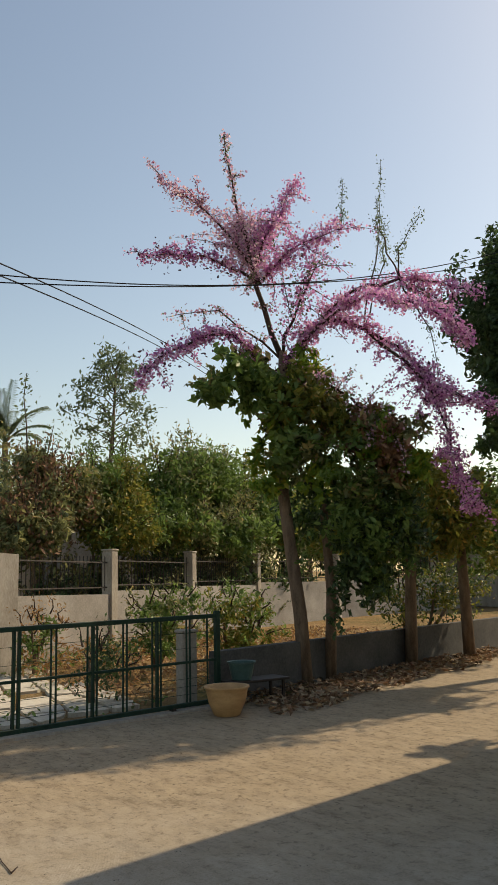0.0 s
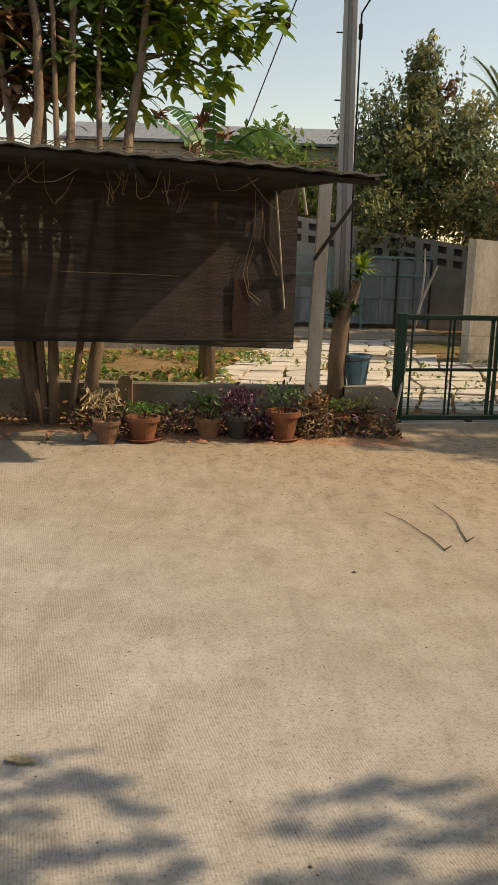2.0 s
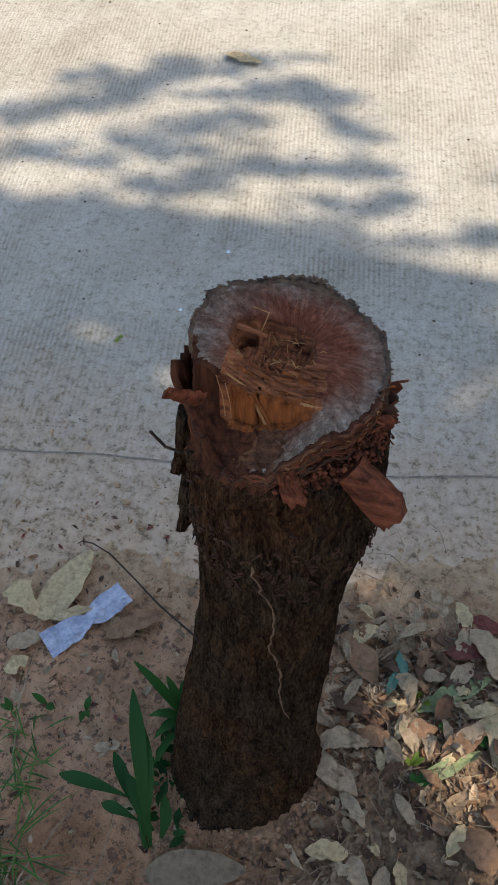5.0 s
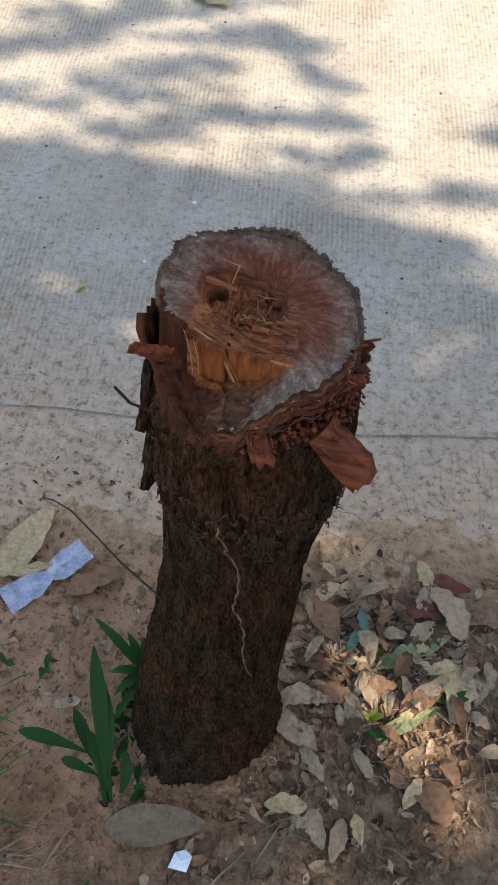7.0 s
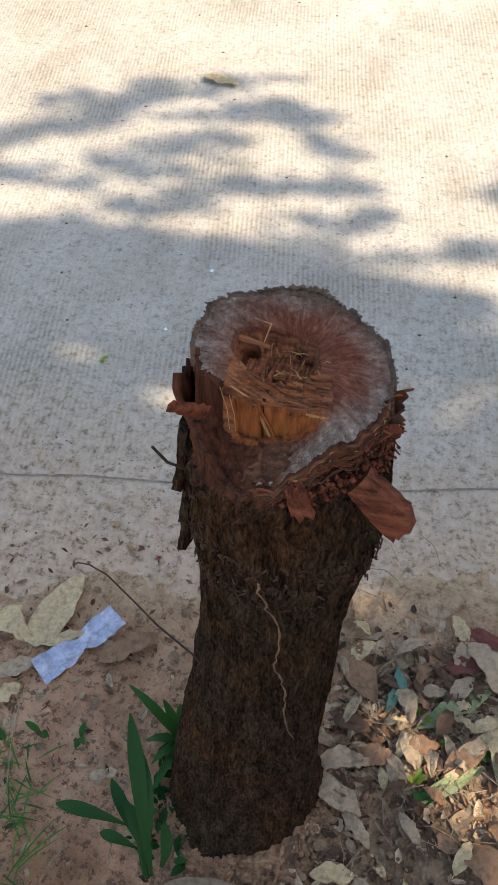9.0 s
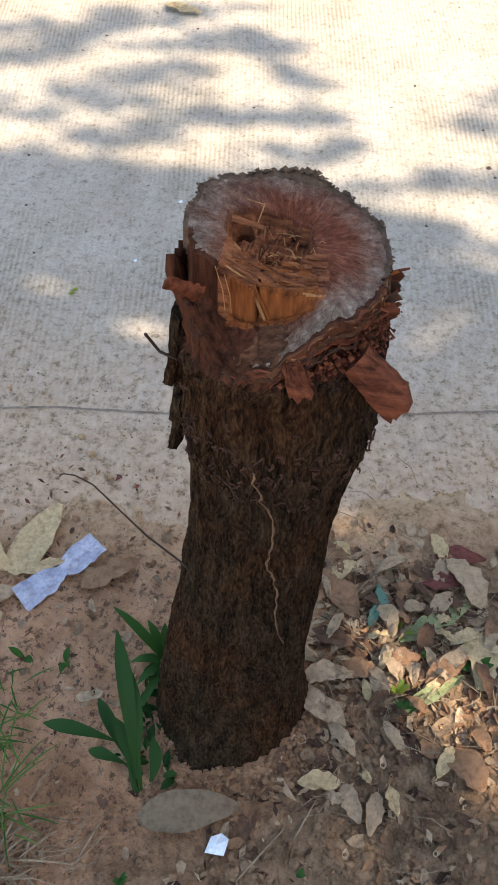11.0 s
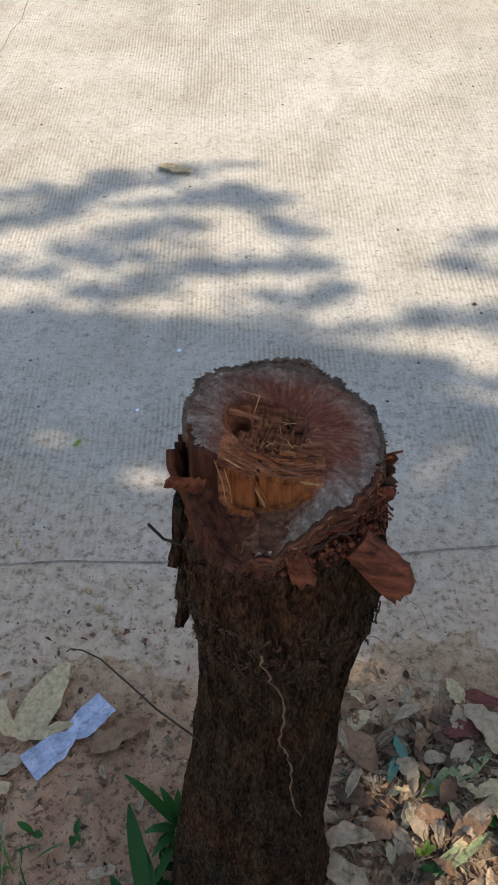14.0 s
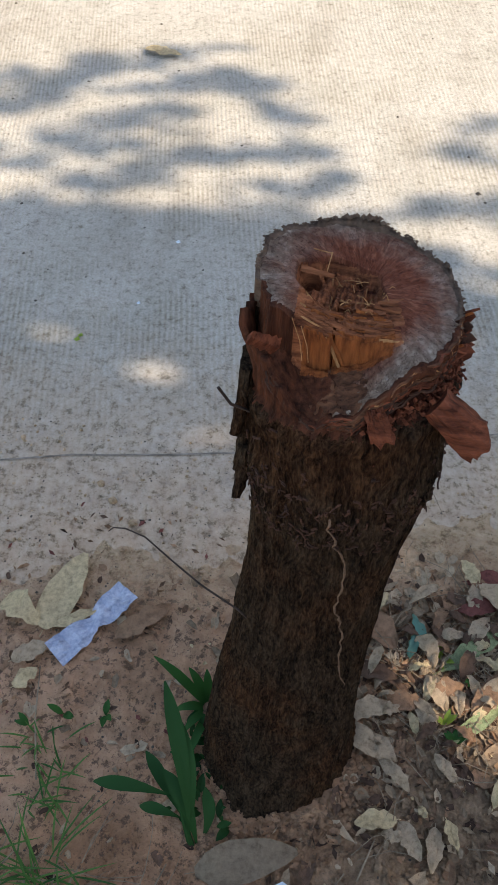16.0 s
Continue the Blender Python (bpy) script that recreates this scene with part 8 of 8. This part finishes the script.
def build_weeds():
    o = Vector((-0.008, 0.572, 0.0))
    t = thing("broad_weed", "dark green broad-leaved weed growing at the stump's foot", "plant", tuple(o))
    for base, tip, w, bend in (((-0.012, 0.01, 0.02), (-0.066, 0.160, 0.195), 0.022, (0.012, -0.012, 0.02)), ((-0.03, 0.05, 0.07), (-0.145, 0.045, 0.095), 0.019, (0, 0, 0.018)), ((-0.012, 0.02, 0.03), (-0.040, 0.125, 0.165), 0.020, (0.01, -0.01, 0.015)), ((-0.02, 0.03, 0.04), (-0.085, 0.035, 0.05), 0.016, (0, 0, 0.015)), ((0, 0, 0), (-0.055, 0.075, 0.10), 0.022, (0.01, 0, 0.02)), ((0, 0.01, 0), (0.0, 0.07, 0.07), 0.018, (0.01, 0, 0.01)), ((-0.01, 0.02, 0.02), (-0.09, 0.10, 0.075), 0.018, (0, 0, 0.02))):
        part("leaf", Geo().blade(base, tip, w, bend, 0.22, steps=12, waist=0.7), M_DEEPGREEN, t, smooth=True)
    part("stem", Geo().tube([(0.004, -0.008, -0.01), (-0.012, 0.01, 0.025), (-0.032, 0.05, 0.075)], [0.004, 0.0045, 0.004], 6), M_DEEPGREEN, t)
    # little weeds whose dark green also fills in the shade at the foot
    low = Geo()
    for i in range(70):
        x, y = RNG.uniform(-0.06, 0.035), RNG.uniform(0.60, 0.76)
        if math.hypot(x - 0.09, y - 0.735) < 0.098:
            continue
        a, l = RNG.uniform(0, 6.28), RNG.uniform(0.008, 0.026)
        z = ground_z(x, y)
        low.blade((x, y, z), (x + l * math.cos(a), y + l * math.sin(a), z + RNG.uniform(0.004, 0.02)), l * 0.5, (0, 0, 0.003), 0.2, steps=4)
    solid("ground_weeds", low, M_DEEPGREEN, "small dark weeds growing against the stump's foot", "weeds", kind="stuff")
    t = thing("broad_weed", "small green weed with strap leaves behind the stump's foot", "plant", (-0.030, 0.765, 0.005))
    for tip, w in (((-0.085, 0.03, 0.10), 0.015), ((-0.035, 0.03, 0.08), 0.014), ((-0.008, 0.03, 0.085), 0.014), ((-0.05, -0.02, 0.03), 0.014), ((-0.03, -0.05, 0.03), 0.013), ((-0.015, -0.09, 0.03), 0.013)):
        part("leaf", Geo().blade((0, 0, 0), tip, w, (0, 0, 0.02), 0.25, steps=7), M_WEED, t, smooth=True)
    for k, (x, y, n, h, m) in enumerate(((-0.242, 0.716, 3, 0.035, M_WEED), (-0.182, 0.727, 3, 0.035, M_WEED), (-0.287, 0.691, 3, 0.03, M_WEED), (-0.003, 0.470, 7, 0.018, M_WEED), (-0.037, 0.445, 9, 0.022, M_WEED), (0.324, 0.775, 4, 0.03, M_WEED), (0.417, 0.864, 5, 0.04, M_WEED), (0.349, 0.875, 3, 0.03, M_WEED), (0.30, 0.90, 4, 0.035, M_LIMELEAF), (0.31, 0.80, 3, 0.03, M_LIMELEAF), (0.22, 0.53, 3, 0.02, M_WEED))):
        h *= 0.75
        t = thing("sprout", "tiny green sprout in the soil", "sprout", (x, y, ground_z(x, y)), "sprouts on the verge")
        for i in range(n):
            a = RNG.uniform(0, 6.28)
            part("leaf", Geo().blade((0, 0, 0), (h * 0.8 * math.cos(a), h * 0.8 * math.sin(a), h * RNG.uniform(0.4, 1.0)), h * 0.4, (0, 0, h * 0.15), 0.2, steps=4), m, t)
    for x, y, n, h, mat in ((-0.256, 0.661, 18, 0.05, M_GRASS), (-0.221, 0.604, 22, 0.06, M_GRASS), (-0.205, 0.50, 46, 0.11, M_GRASS), (-0.30, 0.46, 50, 0.12, M_GRASS), (-0.17, 0.44, 34, 0.08, M_STALK), (-0.24, 0.40, 40, 0.10, M_STALK)):
        g = Geo()
        for i in range(n):
            a, e = RNG.uniform(0, 6.28), RNG.uniform(0.1, 1.1)
            l = h * RNG.uniform(0.5, 1.2)
            b = Vector((RNG.normal() * 0.02, RNG.normal() * 0.02, 0))
            if mat is M_STALK:
                e *= 0.35
            g.blade(b, b + Vector((math.cos(a) * math.cos(e) * l, math.sin(a) * math.cos(e) * l, math.sin(e) * l)), 0.0028, (0, 0, l * 0.12), 0.3, steps=4)
        ob = solid("grass_tuft", g, mat, "tuft of fine green grass" if mat is M_GRASS else "tangle of dry straw on the soil", "grass", (x, y, ground_z(x, y) - 0.002), kind="stuff")
    for a, b, h in (((-0.252, 0.62), (-0.30, 0.78), 0.02), ((-0.067, 0.469), (-0.044, 0.548), 0.008), ((-0.15, 0.455), (-0.07, 0.47), 0.012), ((0.207, 0.572), (0.226, 0.628), 0.004), ((0.146, 0.505), (0.190, 0.578), 0.004), ((0.20, 0.86), (0.235, 0.80), 0.01)):
        za = ground_z(*a) + 0.004
        g = Geo().tube([(0, 0, 0), ((b[0] - a[0]) * 0.5, (b[1] - a[1]) * 0.5, h), (b[0] - a[0], b[1] - a[1], 0.002)], [0.0015, 0.0014, 0.0009], 5)
        solid("dry_stick", g, M_STALK, "thin pale dry stick on the soil", "stick", (*a, za), group="sticks on the verge")


build_weeds()


# ---------- things lying on the road ----------
def build_road_bits():
    fallen_leaf("curled brown dry leaf lying on the road", (-0.60, 2.545), (-0.49, 2.52), 0.04, M_DRYTAN, 0.002, 0.0, "leaves on the road")
    for a, b, lab in (((1.16, 5.32), (1.36, 4.60), "thin dead branch on the road"), ((1.53, 5.54), (1.534, 4.757), "thin forked dead branch on the road")):
        a, b = Vector((*a, 0.006)), Vector((*b, 0.006))
        st = thing("dead_branch", lab, "branch", tuple(a), "branches on the road")
        p = [q - a for q in bent(a, b, (0.03, 0.03, 0.0), 8, 0.006)]
        for q in p:
            q.z = 0.0
        part("stem", Geo().tube(p, [0.0014 + 0.00025 * i for i in range(9)], 5), M_TWIG, st)
        part("fork", Geo().tube([p[-1], p[-1] + Vector((0.05, 0.04, 0.012))], [0.006, 0.003], 5), M_TWIG, st)
    g = Geo()
    for i in range(900):
        x, y = RNG.uniform(-3, 6), RNG.uniform(1.4, 8)
        r = RNG.uniform(0.0015, 0.006) * (0.6 + y / 9)
        q = [(r * RNG.uniform(0.6, 1.4), 0, 0), (0, r * RNG.uniform(0.6, 1.4), 0), (-r, 0, 0), (0, -r, 0), (0, 0, r * 0.6)]
        g.add([(x + a, y + b, c) for a, b, c in q], [(0, 1, 4), (1, 2, 4), (2, 3, 4), (3, 0, 4), (3, 2, 1, 0)])
    solid("road_grit", g, M_CRACK, "dark pebbles and crumbs scattered on the road", "grit", kind="stuff")
    for x, y, r, m in ((0.328, 2.057, 0.008, M_CRACK), (0.786, 4.24, 0.016, M_CRACK), (-0.324, 1.779, 0.006, M_FOIL), (-0.362, 1.579, 0.005, M_FOIL), (-0.459, 1.458, 0.007, M_LIMELEAF), (-0.455, 1.47, 0.006, M_LIMELEAF)):
        q = [(r, 0, 0), (0, r * 1.3, 0), (-r, 0, 0), (0, -r * 0.8, 0), (0.2 * r, 0, r * 0.6)]
        solid("pebble", Geo().add(q, [(0, 1, 4), (1, 2, 4), (2, 3, 4), (3, 0, 4), (3, 2, 1, 0)]), m, "small speck of grit or leaf on the road", "pebble", (x, y, 0.001), group="specks on the road")


build_road_bits()


def scatter(name, label, mats, n, area, size, zf, aspect=2.0, spread=0.35, category="leaf litter"):
    """Loose leaves or weeds over a stretch of ground."""
    for m, share in mats:
        k = int(n * share)
        x, y = RNG.uniform(area[0], area[1], k), RNG.uniform(area[2], area[3], k)
        z = np.array([zf(a, b) for a, b in zip(x, y)])
        keep = z > -9
        solid(name, leaf_cloud(name, np.column_stack([x, y, z])[keep], size, aspect, 0.0, spread), m, label, category, kind="stuff")


def heap(x, y):
    # leaf heap along the dark wall
    t = (y - (7.75 + 0.33 * (x - 6.0))) / 1.9
    u = noise.noise(Vector((x * 1.3, y * 1.3, 0)))
    if x < 5.7 + 0.5 * u or t < 0.08 + 0.15 * u or y > 9.1 + 0.27 * (x - 5.62) or x > 13.2:
        return -10
    return 0.01 + 0.10 * min(max(t, 0), 1) * (0.6 + 0.6 * u) + RNG.uniform(0, 0.04)


scatter("leaf_heap", "heap of fallen brown leaves along the dark wall", ((M_DRYBROWN, 0.6), (M_DRYGREY, 0.4)), 9000, (5.4, 13.0, 7.5, 11.3), 0.10, heap)


def yard_z(x, y):
    v = noise.noise(Vector((x * 0.6, y * 0.6, 4)))
    return RNG.uniform(0.0, 0.10) if v > -0.15 else -10


def yard_right(x, y):
    return -10 if y < 9.6 + 0.27 * (x - 5.0) or y > 13.6 + 0.66 * (x - 4.0) else RNG.uniform(0.0, 0.16) + 0.34 * max(0, 1 - (13.6 + 0.66 * (x - 4.0) - y) / 1.3) * RNG.uniform()


scatter("yard_leaves", "dry rust-coloured grass and leaves over the yard", ((M_RUSTLEAF, 0.55), (M_DRYTAN, 0.2), (M_DRYBROWN, 0.25)), 11000, (4.6, 14.5, 9.2, 18.0), 0.13, yard_right, 4.0, 0.6)
scatter("yard_weeds", "straw and green weeds banked against the yard wall", ((M_BUSH, 0.3), (M_RUSTLEAF, 0.45), (M_OLIVE, 0.25)), 9000, (4.6, 12.0, 12.6, 18.0), 0.14, lambda x, y: yard_right(x, y) if 13.6 + 0.66 * (x - 4.0) - y < 1.0 else -10, 3.5, 0.9, "weeds")
scatter("yard_weeds", "low green weeds among straw in the yard", ((M_BUSH, 0.5), (M_LIMELEAF, 0.2), (M_RUSTLEAF, 0.3)), 5200, (-6.5, 0.9, 10.2, 14.6), 0.12, yard_z, 2.0, 0.6, "weeds")


def bed_z(x, y):
    return 0.03 + 0.2 * RNG.uniform() ** 2 if x < 1.75 else -10


scatter("bed_litter", "dry brown leaves and stems between the pots", ((M_DRYDARK, 0.34), (M_DRYBROWN, 0.28), (M_PURPLE, 0.22), (M_DARKLEAF, 0.16)), 5200, (-1.3, 1.8, 7.55, 8.3), 0.06, bed_z, 2.4, 0.7)
scatter("trailing_weed", "dark purple trailing weed in front of the pots", ((M_PURPLE, 0.7), (M_DRYDARK, 0.3)), 420, (0.34, 0.56, 7.38, 7.7), 0.05, lambda x, y: RNG.uniform(0.02, 0.22), 1.8, 0.8, "weed")
scatter("trailing_weed", "tangle of dry stems between the pots", ((M_DRYBROWN, 0.6), (M_DRYTAN, 0.4)), 420, (0.80, 1.10, 7.5, 7.8), 0.06, lambda x, y: RNG.uniform(0.02, 0.26), 4.0, 0.8, "weed")
scatter("bed_litter", "dry brown leaves along the bed's left end", ((M_DRYBROWN, 0.8), (M_BUSH, 0.2)), 350, (-3.6, -1.2, 7.75, 8.3), 0.07, bed_z, 2.4, 0.6)


def crumb_z(x, y):
    # leaf crumbs gather in drifts, none on the stump's foot
    if math.hypot(x - 0.09, y - 0.735) < 0.1 or noise.noise(Vector((x * 9, y * 9, 7))) < -0.12:
        return -10
    return ground_z(x, y) + RNG.uniform(0.001, 0.006)


scatter("leaf_crumbs", "small broken bits of dry leaf on dark soil", ((M_DRYBROWN, 0.4), (M_DRYGREY, 0.3), (M_DRYDARK, 0.3)), 1500, (0.08, 0.62, 0.36, 1.0), 0.016, crumb_z, 2.2, 0.5)
scatter("leaf_crumbs", "small broken bits of dry leaf on red soil", ((M_DRYBROWN, 0.7), (M_DRYDARK, 0.2), (M_DRYRED, 0.1)), 330, (-0.55, 0.06, 0.62, 1.08), 0.014, crumb_z, 2.2, 0.4)


def build_straw():
    """Thin dry grass stems lying tangled on the soil."""
    g = Geo()
    for i in range(46):
        x, y = RNG.normal(-0.19, 0.06), RNG.normal(0.47, 0.04)
        a, l, bend = RNG.uniform(-0.4, 1.5), RNG.uniform(0.04, 0.12), RNG.uniform(-1.2, 1.2)
        pts = []
        for k in range(6):
            pts.append((x, y, ground_z(x, y) + 0.003 + RNG.uniform(0.0, 0.004) + 0.010 * math.sin(math.pi * k / 5) * RNG.uniform(0.2, 1.0)))
            x, y, a = x + l / 5 * math.cos(a), y + l / 5 * math.sin(a), a + bend / 5
        g.tube(pts, [0.0009, 0.0009, 0.0008, 0.0007, 0.0006, 0.0004], 4)
    solid("dry_grass", g, M_STALK, "tangle of thin dry grass stems on soil", "dry grass", kind="stuff")


build_straw()


# ---------- crazy paving in the yard ----------
def build_paving():
    pv = thing("paving", "crazy paving of pale irregular slabs with weeds in the joints", "paving", (0, 0, 0), kind="structure")
    gx, gy = 14, 15
    pt = {}
    for i in range(gx + 1):
        for j in range(gy + 1):
            pt[i, j] = (-0.75 + 0.5 * i + 0.13 * j + RNG.uniform(-0.12, 0.12), 8.85 + 0.58 * j + RNG.uniform(-0.14, 0.14) + 0.06 * i)
    for i in range(gx):
        for j in range(gy):
            q = [pt[i, j], pt[i + 1, j], pt[i + 1, j + 1], pt[i, j + 1]]
            cx, cy = sum(p[0] for p in q) / 4, sum(p[1] for p in q) / 4
            if cx > 4.7 + 0.12 * (cy - 9) or (cy > 13.9 and cx > 3.7) or RNG.uniform() < 0.06 or (cx < 1.5 and cy < 9.0):
                continue
            pts = []
            for k in range(4):
                a, b = q[k], q[(k + 1) % 4]
                for s in (0.12, 0.88):
                    x, y = a[0] + (b[0] - a[0]) * s, a[1] + (b[1] - a[1]) * s
                    pts.append((cx + (x - cx) * 0.9, cy + (y - cy) * 0.9))
            part("slab", Geo().slab(pts, -0.04, 0.012 + RNG.uniform(-0.006, 0.012)), M_PAVE, pv)

    def joint(x, y):
        return RNG.uniform(0.0, 0.07) if noise.noise(Vector((x * 1.5, y * 1.5, 7))) > 0.15 else -10

    scatter("joint_weeds", "green weeds growing in the paving joints", ((M_BUSH, 0.6), (M_OLIVE, 0.4)), 1500, (0.6, 5.4, 8.9, 15.0), 0.08, joint, 2.2, 0.8, "weeds")


build_paving()
